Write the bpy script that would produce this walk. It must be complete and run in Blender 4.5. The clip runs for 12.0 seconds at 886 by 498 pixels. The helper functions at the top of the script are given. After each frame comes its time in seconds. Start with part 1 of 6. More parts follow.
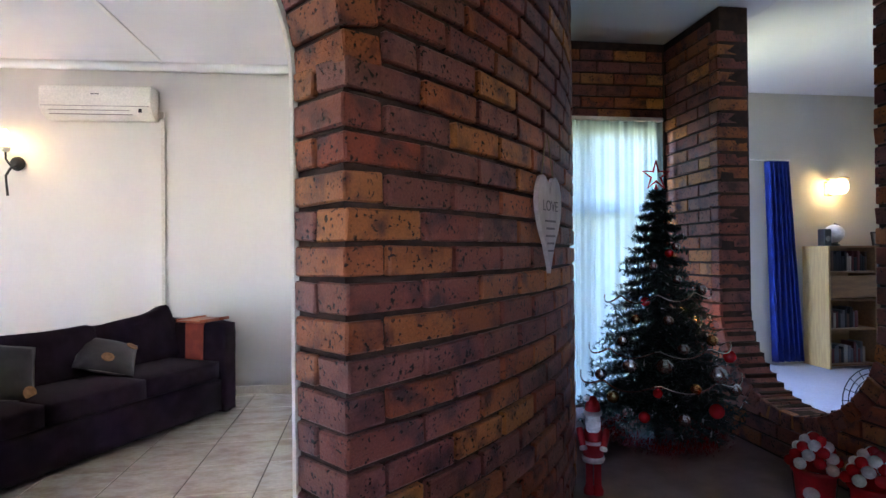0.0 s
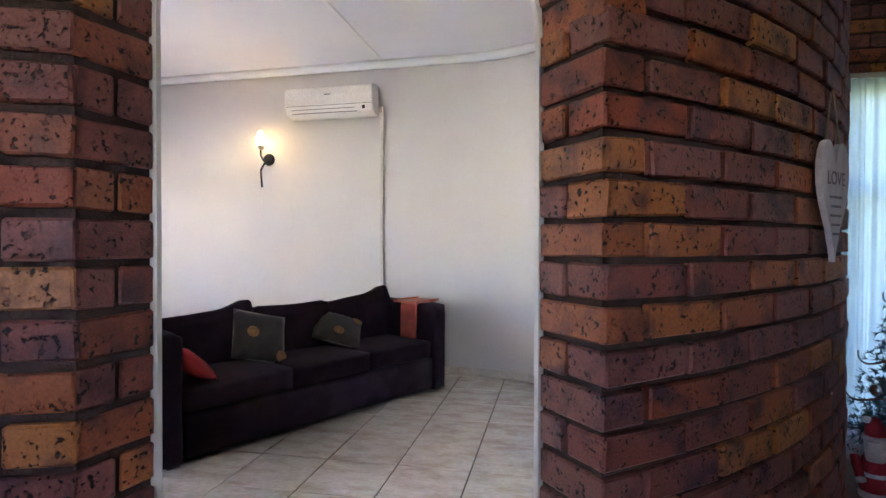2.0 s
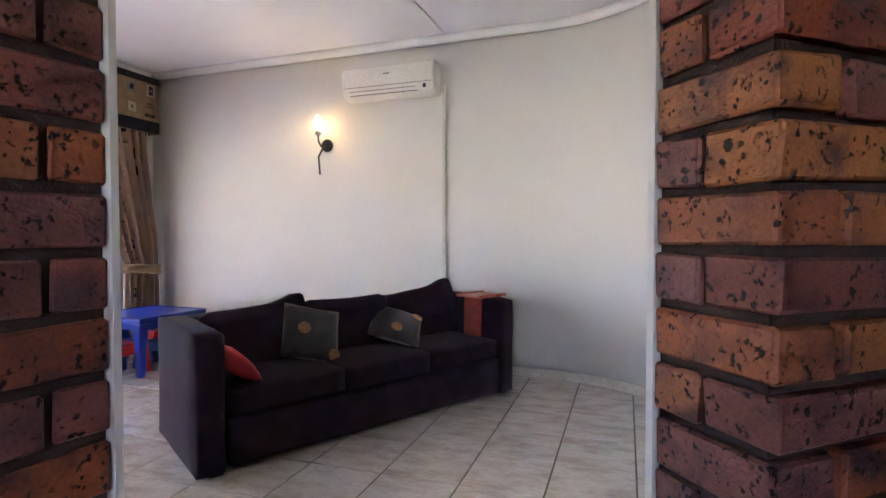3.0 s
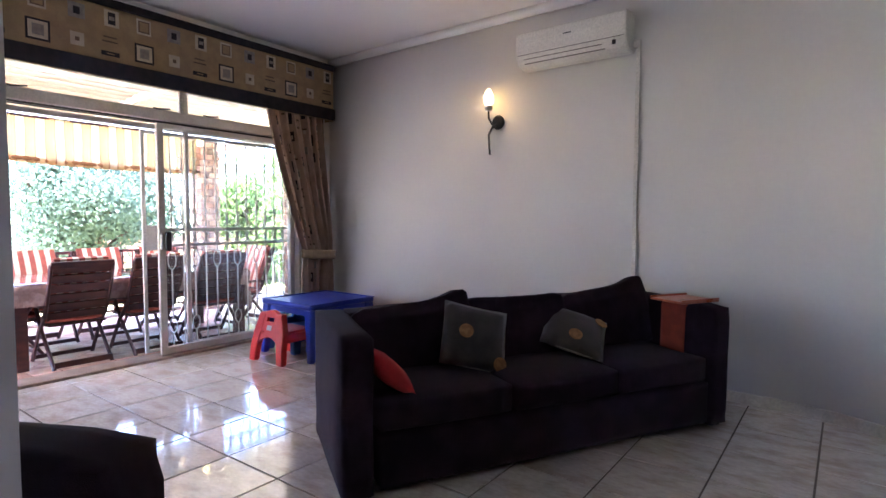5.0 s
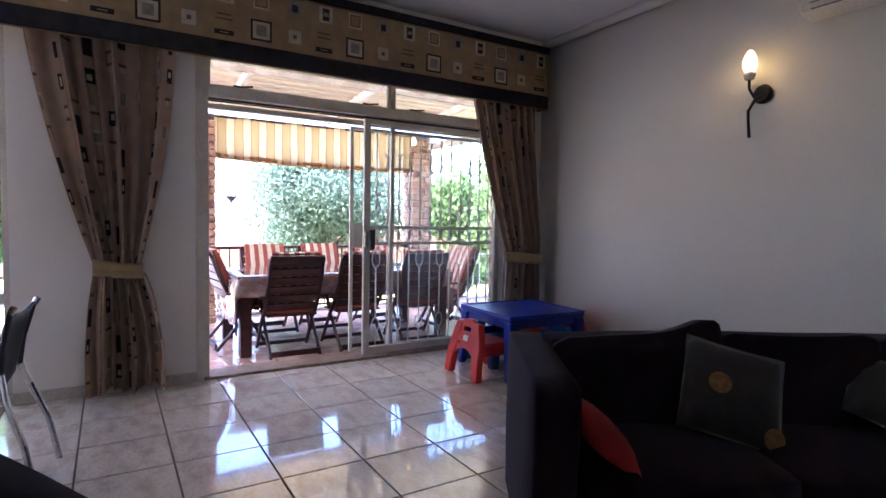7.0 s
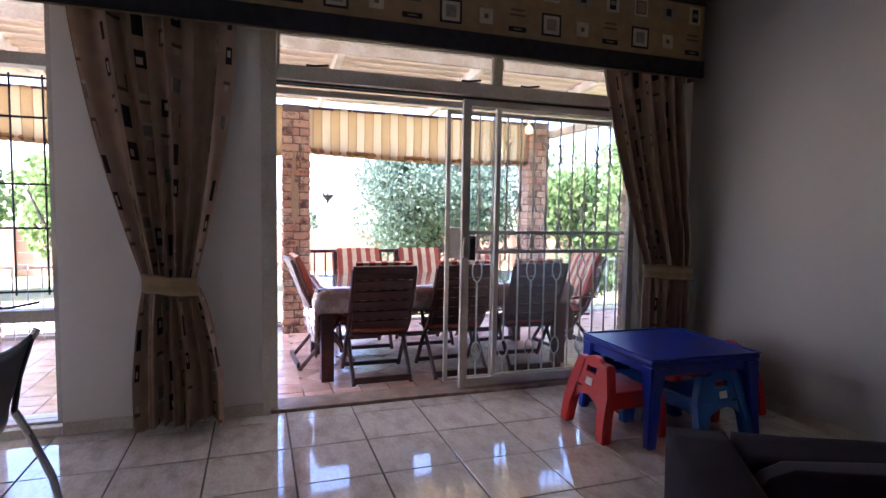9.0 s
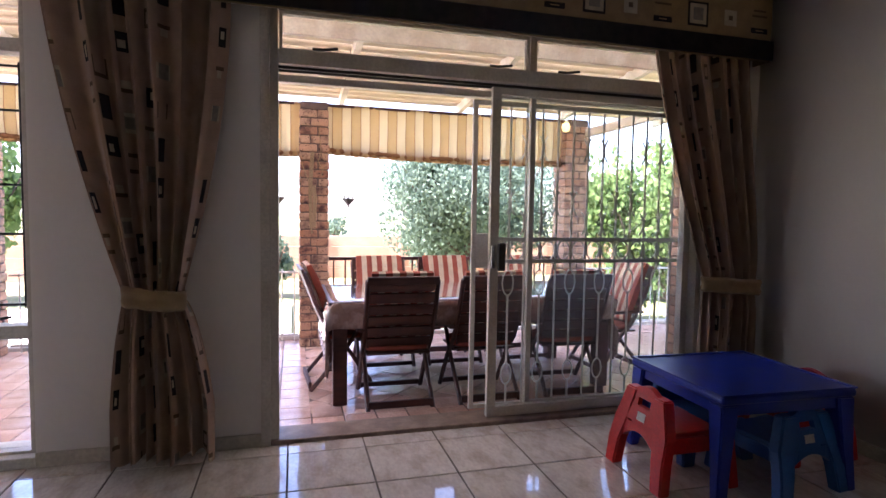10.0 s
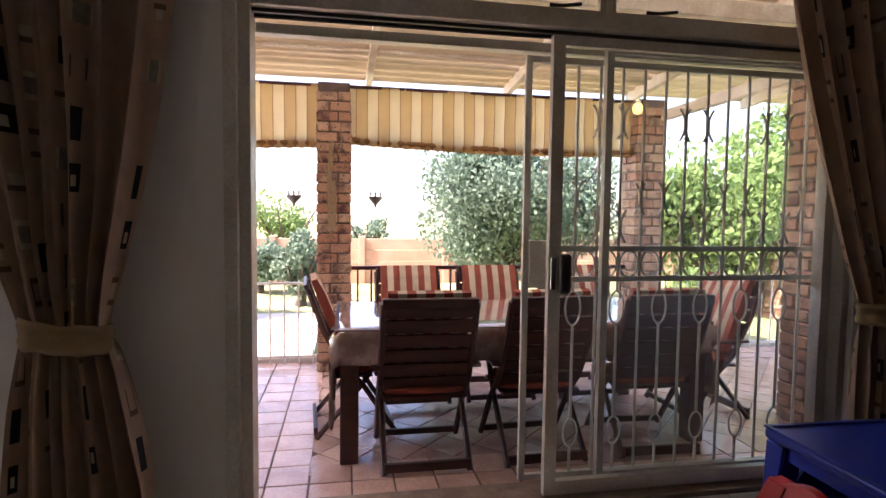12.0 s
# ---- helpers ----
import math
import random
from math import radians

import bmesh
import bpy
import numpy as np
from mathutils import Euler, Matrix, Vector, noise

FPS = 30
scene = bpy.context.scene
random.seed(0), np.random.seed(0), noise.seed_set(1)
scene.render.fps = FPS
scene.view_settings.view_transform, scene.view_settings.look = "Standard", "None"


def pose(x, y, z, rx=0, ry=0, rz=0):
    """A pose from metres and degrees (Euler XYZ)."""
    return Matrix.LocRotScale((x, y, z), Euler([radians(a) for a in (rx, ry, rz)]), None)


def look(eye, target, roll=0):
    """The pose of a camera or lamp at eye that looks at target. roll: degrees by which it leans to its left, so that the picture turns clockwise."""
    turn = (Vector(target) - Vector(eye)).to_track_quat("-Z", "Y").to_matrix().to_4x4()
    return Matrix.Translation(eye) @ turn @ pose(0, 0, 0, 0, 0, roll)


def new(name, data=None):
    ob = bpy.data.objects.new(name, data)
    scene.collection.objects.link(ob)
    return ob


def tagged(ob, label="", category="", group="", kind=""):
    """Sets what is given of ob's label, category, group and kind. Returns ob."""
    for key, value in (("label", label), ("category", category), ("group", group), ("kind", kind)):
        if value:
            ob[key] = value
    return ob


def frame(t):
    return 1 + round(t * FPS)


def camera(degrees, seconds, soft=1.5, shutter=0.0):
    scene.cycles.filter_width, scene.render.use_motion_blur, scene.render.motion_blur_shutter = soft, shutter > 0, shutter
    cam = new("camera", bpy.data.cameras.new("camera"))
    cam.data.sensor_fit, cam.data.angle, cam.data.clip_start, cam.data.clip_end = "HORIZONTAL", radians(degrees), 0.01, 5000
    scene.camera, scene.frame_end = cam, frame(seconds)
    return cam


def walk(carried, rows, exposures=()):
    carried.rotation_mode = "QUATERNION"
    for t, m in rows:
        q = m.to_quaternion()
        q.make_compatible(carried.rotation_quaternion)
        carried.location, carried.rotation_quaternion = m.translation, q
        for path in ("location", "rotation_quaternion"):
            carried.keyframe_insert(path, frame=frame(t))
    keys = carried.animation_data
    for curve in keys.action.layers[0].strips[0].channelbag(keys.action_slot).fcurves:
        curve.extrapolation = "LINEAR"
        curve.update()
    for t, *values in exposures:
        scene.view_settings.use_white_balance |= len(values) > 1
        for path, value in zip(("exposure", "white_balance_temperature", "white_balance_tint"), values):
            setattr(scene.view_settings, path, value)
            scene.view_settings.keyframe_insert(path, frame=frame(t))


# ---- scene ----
cam = camera(78.1, 12.0)
PATH = [
    (0, (-1.069, 1.287, 1.319), (-0.794, 3.268, 1.333), -0.6),
    (0.5, (-1.088, 1.279, 1.312), (-1.01, 3.277, 1.317), -0.4),
    (1, (-1.129, 1.283, 1.306), (-1.22, 3.281, 1.304), -0.2),
    (1.5, (-1.187, 1.305, 1.3), (-1.439, 3.289, 1.29), 0.0),
    (2, (-1.238, 1.417, 1.29), (-1.639, 3.376, 1.268), 0.1),
    (2.5, (-1.291, 1.625, 1.275), (-1.809, 3.556, 1.236), 0.0),
    (4.5, (-1.501, 2.299, 1.282), (-2.541, 4.004, 1.182), 0.1),
    (5, (-1.617, 2.393, 1.29), (-2.806, 3.998, 1.18), 0.2),
    (5.5, (-1.708, 2.505, 1.295), (-3.058, 3.976, 1.182), 0.5),
    (6, (-1.817, 2.6, 1.289), (-3.307, 3.929, 1.174), 0.7),
    (6.5, (-1.951, 2.774, 1.281), (-3.569, 3.945, 1.17), 1.0),
    (7, (-2.105, 2.901, 1.279), (-3.809, 3.943, 1.166), 1.1),
    (7.5, (-2.27, 3.084, 1.303), (-4.049, 3.989, 1.182), 1.2),
    (9.5, (-3.142, 3.521, 1.346), (-5.049, 4.107, 1.213), 0.9),
    (10, (-3.36, 3.632, 1.331), (-5.285, 4.16, 1.21), 0.9),
    (10.5, (-3.587, 3.723, 1.343), (-5.524, 4.203, 1.215), 0.6),
    (11, (-3.821, 3.812, 1.34), (-5.771, 4.236, 1.213), 0.4),
    (11.5, (-4.054, 3.849, 1.347), (-6.011, 4.239, 1.222), 0.6),
    (12, (-4.276, 3.923, 1.328), (-6.24, 4.278, 1.21), 0.7),
]
EXPOSURE = [(0.0, 5.45, 5400, 26), (1.0, 5.25, 5350, 26), (2.5, 5.12, 5450, 26), (4.5, 4.48, 5350, 31), (5.5, 3.98, 5250, 31), (7.5, 3.25, 5200, 31), (9.5, 2.78, 5650, 33), (10.5, 2.6, 6100, 32), (12.0, 2.28, 6500, 30)]
walk(cam, [(t, look(eye, target, roll)) for t, eye, target, roll in PATH], EXPOSURE)

# ---- world, sun, large lights ----
SUN_FROM = Vector((0.12, -0.62, 0.85)).normalized()
world = bpy.data.worlds.new("sky")
scene.world = world
world.use_nodes = True
wn = world.node_tree
sky = wn.nodes.new("ShaderNodeTexSky")
sky.sky_type, sky.sun_disc = "NISHITA", False
sky.sun_elevation = math.asin(SUN_FROM.z)
sky.sun_rotation = math.atan2(SUN_FROM.x, SUN_FROM.y)
sky.dust_density = 1.5
wn.links.new(sky.outputs["Color"], wn.nodes["Background"].inputs["Color"])
wn.nodes["Background"].inputs["Strength"].default_value = 0.15
sun = new("sun", bpy.data.lights.new("sun", "SUN"))
sun.data.energy, sun.data.angle, sun.data.color = 5.0, radians(0.53), (1.0, 0.95, 0.86)
sun.matrix_world = look(SUN_FROM * 30, (0, 0, 0))


def area(name, eye, target, sx, sy, watts, colour):
    lamp = new(name, bpy.data.lights.new(name, "AREA"))
    lamp.data.shape, lamp.data.size, lamp.data.size_y, lamp.data.energy, lamp.data.color = "RECTANGLE", sx, sy, watts, colour
    lamp.matrix_world = look(eye, target)
    return lamp


def point(name, at, watts, colour, radius):
    lamp = new(name, bpy.data.lights.new(name, "POINT"))
    lamp.data.energy, lamp.data.color, lamp.data.shadow_soft_size = watts, colour, radius
    lamp.location = at
    return lamp


DAY = (1.0, 0.94, 0.83)
area("door_daylight", (-6.58, 4.9, 1.25), (0, 4.9, 1.0), 2.4, 2.2, 0.3, DAY)
area("window_daylight", (-6.58, 0.9, 1.25), (0, 0.9, 1.0), 2.4, 2.2, 0.2, DAY)
# added fill from behind the camera for the hall bricks; no known window there
area("hall_window_daylight", (-1.4, -0.72, 1.7), (-1.4, 3, 1.2), 0.66, 0.66, 0.07, DAY)
area("sheer_daylight", (0.75, 5.92, 1.3), (0.75, 0, 1.1), 1.5, 2.1, 0.006, (0.94, 0.97, 1.0))
area("study_daylight", (2.5, 6.98, 1.5), (3.5, 3, 1.0), 0.9, 1.6, 0.07, DAY)
WARM = (1.0, 0.66, 0.24)
point("wall_lamp_light", (-4.263, 6.60, 2.40), 0.16, WARM, 0.045)
point("study_lamp_light", (4.28, 6.80, 2.03), 0.07, WARM, 0.06)
point("fairy_glow", (1.36, 5.0, 0.90), 0.012, (1.0, 0.6, 0.16), 0.02)

# ---- materials ----
MATS = {}


def mat(name, colour, rough=0.6, second=None, scale=8.0, fine=60.0, bump=0.15, depth=0.004, metal=0.0, spread=0.0, spec=0.5, mix=(0.4, 0.62), stretch=(1, 1, 1), sheen=0.0, coat=0.0, grain=0.1, thin=0.0):
    """A surface with patches of two colours, fine grain, relief and uneven gloss; spread varies it from piece to piece."""
    if name in MATS:
        return MATS[name]
    m = bpy.data.materials.new(name)
    m.use_nodes = True
    nt = m.node_tree
    b = nt.nodes["Principled BSDF"]
    second = second or tuple(c * 0.82 for c in colour)
    tc = nt.nodes.new("ShaderNodeTexCoord")
    mp = nt.nodes.new("ShaderNodeMapping")
    mp.inputs["Scale"].default_value = stretch
    nt.links.new(tc.outputs["Object"], mp.inputs["Vector"])
    vec = mp.outputs["Vector"]
    info = None
    if spread:
        info = nt.nodes.new("ShaderNodeObjectInfo")
        off = nt.nodes.new("ShaderNodeVectorMath")
        off.operation = "MULTIPLY_ADD"
        comb = nt.nodes.new("ShaderNodeCombineXYZ")
        for k in range(3):
            nt.links.new(info.outputs["Random"], comb.inputs[k])
        nt.links.new(comb.outputs[0], off.inputs[0])
        off.inputs[1].default_value = (37.0, 17.0, 53.0)
        nt.links.new(vec, off.inputs[2])
        vec = off.outputs[0]
    n1 = nt.nodes.new("ShaderNodeTexNoise")
    n1.inputs["Scale"].default_value, n1.inputs["Detail"].default_value = scale, 4
    n2 = nt.nodes.new("ShaderNodeTexNoise")
    n2.inputs["Scale"].default_value, n2.inputs["Detail"].default_value = fine, 3
    nt.links.new(vec, n1.inputs["Vector"])
    nt.links.new(vec, n2.inputs["Vector"])
    ramp = nt.nodes.new("ShaderNodeValToRGB")
    ramp.color_ramp.elements[0].position, ramp.color_ramp.elements[1].position = mix
    ramp.color_ramp.elements[0].color, ramp.color_ramp.elements[1].color = (*second, 1), (*colour, 1)
    nt.links.new(n1.outputs["Fac"], ramp.inputs["Fac"])
    col = ramp.outputs["Color"]
    hsv = nt.nodes.new("ShaderNodeHueSaturation")
    nt.links.new(col, hsv.inputs["Color"])
    val = nt.nodes.new("ShaderNodeMapRange")
    val.inputs["From Min"].default_value, val.inputs["From Max"].default_value = 0.3, 0.7
    val.inputs["To Min"].default_value, val.inputs["To Max"].default_value = 1 - grain, 1 + grain
    nt.links.new(n2.outputs["Fac"], val.inputs["Value"])
    last = val.outputs["Result"]
    if spread:
        r = nt.nodes.new("ShaderNodeMapRange")
        r.inputs["To Min"].default_value, r.inputs["To Max"].default_value = 1 - spread, 1 + spread
        nt.links.new(info.outputs["Random"], r.inputs["Value"])
        mul = nt.nodes.new("ShaderNodeMath")
        mul.operation = "MULTIPLY"
        nt.links.new(last, mul.inputs[0])
        nt.links.new(r.outputs["Result"], mul.inputs[1])
        last = mul.outputs[0]
    nt.links.new(last, hsv.inputs["Value"])
    nt.links.new(hsv.outputs["Color"], b.inputs["Base Color"])
    rr = nt.nodes.new("ShaderNodeMapRange")
    rr.inputs["To Min"].default_value, rr.inputs["To Max"].default_value = max(0.02, rough - 0.1), min(1.0, rough + 0.1)
    nt.links.new(n1.outputs["Fac"], rr.inputs["Value"])
    nt.links.new(rr.outputs["Result"], b.inputs["Roughness"])
    b.inputs["Metallic"].default_value, b.inputs["Specular IOR Level"].default_value = metal, spec
    b.inputs["Sheen Weight"].default_value, b.inputs["Coat Weight"].default_value = sheen, coat
    if bump:
        bp = nt.nodes.new("ShaderNodeBump")
        bp.inputs["Strength"].default_value, bp.inputs["Distance"].default_value = bump, depth
        nt.links.new(n2.outputs["Fac"], bp.inputs["Height"])
        nt.links.new(bp.outputs["Normal"], b.inputs["Normal"])
    if thin:
        tl = nt.nodes.new("ShaderNodeBsdfTranslucent")
        mixer = nt.nodes.new("ShaderNodeMixShader")
        mixer.inputs["Fac"].default_value = thin
        nt.links.new(hsv.outputs["Color"], tl.inputs["Color"])
        nt.links.new(b.outputs[0], mixer.inputs[1])
        nt.links.new(tl.outputs[0], mixer.inputs[2])
        nt.links.new(mixer.outputs[0], nt.nodes["Material Output"].inputs["Surface"])
    MATS[name] = m
    return m


def brick_mat(name, colours, spread=0.25):
    """Fired clay: each brick takes a colour of its own, with burnt patches and dark pits."""
    m = bpy.data.materials.new(name)
    m.use_nodes = True
    nt = m.node_tree
    b = nt.nodes["Principled BSDF"]
    tc = nt.nodes.new("ShaderNodeTexCoord")
    info = nt.nodes.new("ShaderNodeObjectInfo")
    geo = nt.nodes.new("ShaderNodeNewGeometry")
    both = nt.nodes.new("ShaderNodeMath")
    both.operation = "ADD"
    nt.links.new(info.outputs["Random"], both.inputs[0])
    nt.links.new(geo.outputs["Random Per Island"], both.inputs[1])
    fr = nt.nodes.new("ShaderNodeMath")
    fr.operation = "FRACT"
    nt.links.new(both.outputs[0], fr.inputs[0])
    ramp = nt.nodes.new("ShaderNodeValToRGB")
    el = ramp.color_ramp.elements
    for k, c in enumerate(colours):
        e = el[k] if k < 2 else el.new(0.5)
        e.position, e.color = k / (len(colours) - 1), (*c, 1)
    nt.links.new(fr.outputs[0], ramp.inputs["Fac"])
    off = nt.nodes.new("ShaderNodeVectorMath")
    off.operation = "MULTIPLY_ADD"
    comb = nt.nodes.new("ShaderNodeCombineXYZ")
    for k in range(3):
        nt.links.new(fr.outputs[0], comb.inputs[k])
    nt.links.new(comb.outputs[0], off.inputs[0])
    off.inputs[1].default_value = (91.0, 43.0, 67.0)
    nt.links.new(tc.outputs["Object"], off.inputs[2])
    n1 = nt.nodes.new("ShaderNodeTexNoise")
    n1.inputs["Scale"].default_value, n1.inputs["Detail"].default_value = 9, 5
    n2 = nt.nodes.new("ShaderNodeTexNoise")
    n2.inputs["Scale"].default_value, n2.inputs["Detail"].default_value = 70, 2.5
    n3 = nt.nodes.new("ShaderNodeTexNoise")
    n3.inputs["Scale"].default_value, n3.inputs["Detail"].default_value = 130, 3
    for n in (n1, n2, n3):
        nt.links.new(off.outputs[0], n.inputs["Vector"])
    burn = nt.nodes.new("ShaderNodeMapRange")
    burn.inputs["From Min"].default_value, burn.inputs["From Max"].default_value = 0.48, 0.70
    nt.links.new(n1.outputs["Fac"], burn.inputs["Value"])
    mx = nt.nodes.new("ShaderNodeMix")
    mx.data_type = "RGBA"
    mx.inputs["B"].default_value = (0.085, 0.034, 0.034, 1)
    nt.links.new(burn.outputs["Result"], mx.inputs["Factor"])
    nt.links.new(ramp.outputs["Color"], mx.inputs["A"])
    pit = nt.nodes.new("ShaderNodeMapRange")
    pit.inputs["From Min"].default_value, pit.inputs["From Max"].default_value = 0.36, 0.42
    pit.inputs["To Min"].default_value, pit.inputs["To Max"].default_value = 0.06, 1.0
    nt.links.new(n2.outputs["Fac"], pit.inputs["Value"])
    pm = nt.nodes.new("ShaderNodeMapRange")
    pm.inputs["From Min"].default_value, pm.inputs["From Max"].default_value = 0.40, 0.52
    n4 = nt.nodes.new("ShaderNodeTexNoise")
    n4.inputs["Scale"].default_value = 16
    nt.links.new(off.outputs[0], n4.inputs["Vector"])
    nt.links.new(n4.outputs["Fac"], pm.inputs["Value"])
    pmx = nt.nodes.new("ShaderNodeMix")
    pmx.inputs["A"].default_value = 1.0
    nt.links.new(pm.outputs["Result"], pmx.inputs["Factor"])
    nt.links.new(pit.outputs["Result"], pmx.inputs["B"])
    gr = nt.nodes.new("ShaderNodeMapRange")
    gr.inputs["To Min"].default_value, gr.inputs["To Max"].default_value = 0.6, 1.4
    nt.links.new(n3.outputs["Fac"], gr.inputs["Value"])
    mul = nt.nodes.new("ShaderNodeMath")
    mul.operation = "MULTIPLY"
    nt.links.new(pmx.outputs["Result"], mul.inputs[0])
    nt.links.new(gr.outputs["Result"], mul.inputs[1])
    hsv = nt.nodes.new("ShaderNodeHueSaturation")
    nt.links.new(mx.outputs["Result"], hsv.inputs["Color"])
    nt.links.new(mul.outputs[0], hsv.inputs["Value"])
    nt.links.new(hsv.outputs["Color"], b.inputs["Base Color"])
    b.inputs["Roughness"].default_value, b.inputs["Specular IOR Level"].default_value = 0.5, 0.42
    bp = nt.nodes.new("ShaderNodeBump")
    bp.inputs["Strength"].default_value, bp.inputs["Distance"].default_value = 0.8, 0.004
    nt.links.new(mul.outputs[0], bp.inputs["Height"])
    nt.links.new(bp.outputs["Normal"], b.inputs["Normal"])
    return m


def glow(name, colour, strength):
    m = bpy.data.materials.new(name)
    m.use_nodes = True
    b = m.node_tree.nodes["Principled BSDF"]
    b.inputs["Base Color"].default_value = (*colour, 1)
    b.inputs["Emission Color"].default_value, b.inputs["Emission Strength"].default_value = (*colour, 1), strength
    return m


def clear(name, tint=(0.95, 0.98, 0.97), rough=0.0, dust=0.0):
    """Window glass; dust is the share of it that a thin pale film scatters."""
    m = bpy.data.materials.new(name)
    m.use_nodes = True
    b = m.node_tree.nodes["Principled BSDF"]
    b.inputs["Base Color"].default_value, b.inputs["Roughness"].default_value = (*tint, 1), rough
    b.inputs["Transmission Weight"].default_value, b.inputs["IOR"].default_value = 1.0, 1.05
    if dust:
        nt = m.node_tree
        film = nt.nodes.new("ShaderNodeBsdfTranslucent")
        film.inputs["Color"].default_value = (0.85, 0.85, 0.82, 1)
        mixer = nt.nodes.new("ShaderNodeMixShader")
        smear = nt.nodes.new("ShaderNodeTexNoise")
        smear.inputs["Scale"].default_value, smear.inputs["Detail"].default_value = 2.5, 5
        amount = nt.nodes.new("ShaderNodeMapRange")
        amount.inputs["From Min"].default_value, amount.inputs["From Max"].default_value = 0.3, 0.7
        amount.inputs["To Min"].default_value, amount.inputs["To Max"].default_value = dust * 0.5, dust * 1.5
        nt.links.new(smear.outputs["Fac"], amount.inputs["Value"])
        nt.links.new(amount.outputs["Result"], mixer.inputs["Fac"])
        nt.links.new(b.outputs[0], mixer.inputs[1])
        nt.links.new(film.outputs[0], mixer.inputs[2])
        nt.links.new(mixer.outputs[0], nt.nodes["Material Output"].inputs["Surface"])
    return m


def sheer(name, colour, through_part):
    """Thin cloth that lets light through."""
    m = bpy.data.materials.new(name)
    m.use_nodes = True
    nt = m.node_tree
    d = nt.nodes.new("ShaderNodeBsdfDiffuse")
    tl = nt.nodes.new("ShaderNodeBsdfTranslucent")
    mixer = nt.nodes.new("ShaderNodeMixShader")
    tc = nt.nodes.new("ShaderNodeTexCoord")
    no = nt.nodes.new("ShaderNodeTexNoise")
    no.inputs["Scale"].default_value = 6
    rp = nt.nodes.new("ShaderNodeValToRGB")
    rp.color_ramp.elements[0].color = (*[c * 0.85 for c in colour], 1)
    rp.color_ramp.elements[1].color = (*colour, 1)
    nt.links.new(tc.outputs["Object"], no.inputs["Vector"])
    nt.links.new(no.outputs["Fac"], rp.inputs["Fac"])
    for n in (d, tl):
        nt.links.new(rp.outputs["Color"], n.inputs["Color"])
    mixer.inputs["Fac"].default_value = through_part
    nt.links.new(d.outputs[0], mixer.inputs[1])
    nt.links.new(tl.outputs[0], mixer.inputs[2])
    nt.links.new(mixer.outputs[0], nt.nodes["Material Output"].inputs["Surface"])
    return m


PLASTER = mat("white_plaster", (0.84, 0.804, 0.752), 0.5, (0.815, 0.78, 0.728), 1.1, 34, 0.025, 0.002, grain=0.012)
CEILING = mat("ceiling_paint", (0.82, 0.82, 0.83), 0.8, (0.78, 0.78, 0.8), 1.2, 50, 0.04, grain=0.012)
CORNICE = mat("cornice_paint", (0.83, 0.82, 0.80), 0.6, (0.81, 0.80, 0.78), 3, 60, 0.02, grain=0.012)
SILL = mat("worn_sill", (0.34, 0.25, 0.18), 0.4, (0.22, 0.15, 0.11), 9, 60, 0.1)
SKIRT = mat("skirting_tile", (0.66, 0.61, 0.52), 0.35, (0.58, 0.53, 0.44), 9, 60, 0.05)
GROUT = mat("floor_grout", (0.13, 0.105, 0.09), 0.9, None, 20, 120, 0.3)
TILE = mat("glazed_tile", (0.72, 0.67, 0.60), 0.08, (0.56, 0.48, 0.40), 5.5, 30, 0.035, 0.002, spread=0.04, mix=(0.32, 0.56), spec=1.0, stretch=(1.0, 1.9, 1.0), coat=1.0)
TERRA = mat("terracotta_tile", (0.72, 0.50, 0.41), 0.14, (0.60, 0.38, 0.30), 5, 60, 0.15, spread=0.15)
PATIO_GROUT = mat("patio_grout", (0.16, 0.11, 0.09), 0.9, None, 15, 90, 0.3)
MORTAR = mat("mortar", (0.075, 0.040, 0.027), 0.95, (0.045, 0.025, 0.018), 14, 160, 0.6, 0.006)
BRICK = brick_mat("klinker_brick", [(0.46, 0.145, 0.036), (0.32, 0.072, 0.032), (0.54, 0.20, 0.044), (0.27, 0.075, 0.045), (0.46, 0.115, 0.032), (0.36, 0.085, 0.038), (0.56, 0.235, 0.06), (0.25, 0.095, 0.07)])
FACE = brick_mat("patio_face_brick", [(0.40, 0.19, 0.11), (0.46, 0.27, 0.17), (0.32, 0.15, 0.10), (0.50, 0.33, 0.22)])
WHITE = mat("white_enamel", (0.74, 0.705, 0.64), 0.35, (0.66, 0.62, 0.55), 6, 70, 0.05)
ALU = mat("painted_aluminium", (0.68, 0.64, 0.57), 0.35, (0.60, 0.555, 0.48), 5, 70, 0.05, metal=0.1)
PLASTIC_W = mat("white_plastic", (0.76, 0.72, 0.64), 0.35, (0.71, 0.67, 0.59), 3, 60, 0.02)
BLACK = mat("black_metal", (0.02, 0.018, 0.018), 0.45, (0.03, 0.026, 0.024), 20, 90, 0.1)
LANTERN = mat("weathered_pewter", (0.16, 0.15, 0.14), 0.6, (0.10, 0.09, 0.09), 14, 90, 0.2, metal=0.3)
CHROME = mat("chrome_tube", (0.62, 0.63, 0.65), 0.18, None, 12, 90, 0.02, metal=1.0)
SOFA = mat("plum_black_fabric", (0.027, 0.0145, 0.0235), 0.95, (0.018, 0.0095, 0.0155), 7, 300, 0.5, 0.002, sheen=0.05, spec=0.1)
CUSHION = mat("grey_brown_cloth", (0.055, 0.048, 0.045), 0.9, (0.036, 0.032, 0.032), 10, 260, 0.5, 0.002, sheen=0.2)
DOT = mat("ochre_print", (0.36, 0.19, 0.075), 0.9, (0.26, 0.13, 0.05), 40, 260, 0.4, 0.002)
RED_CLOTH = mat("red_cloth", (0.42, 0.018, 0.02), 0.9, (0.3, 0.012, 0.014), 12, 250, 0.4, 0.002)
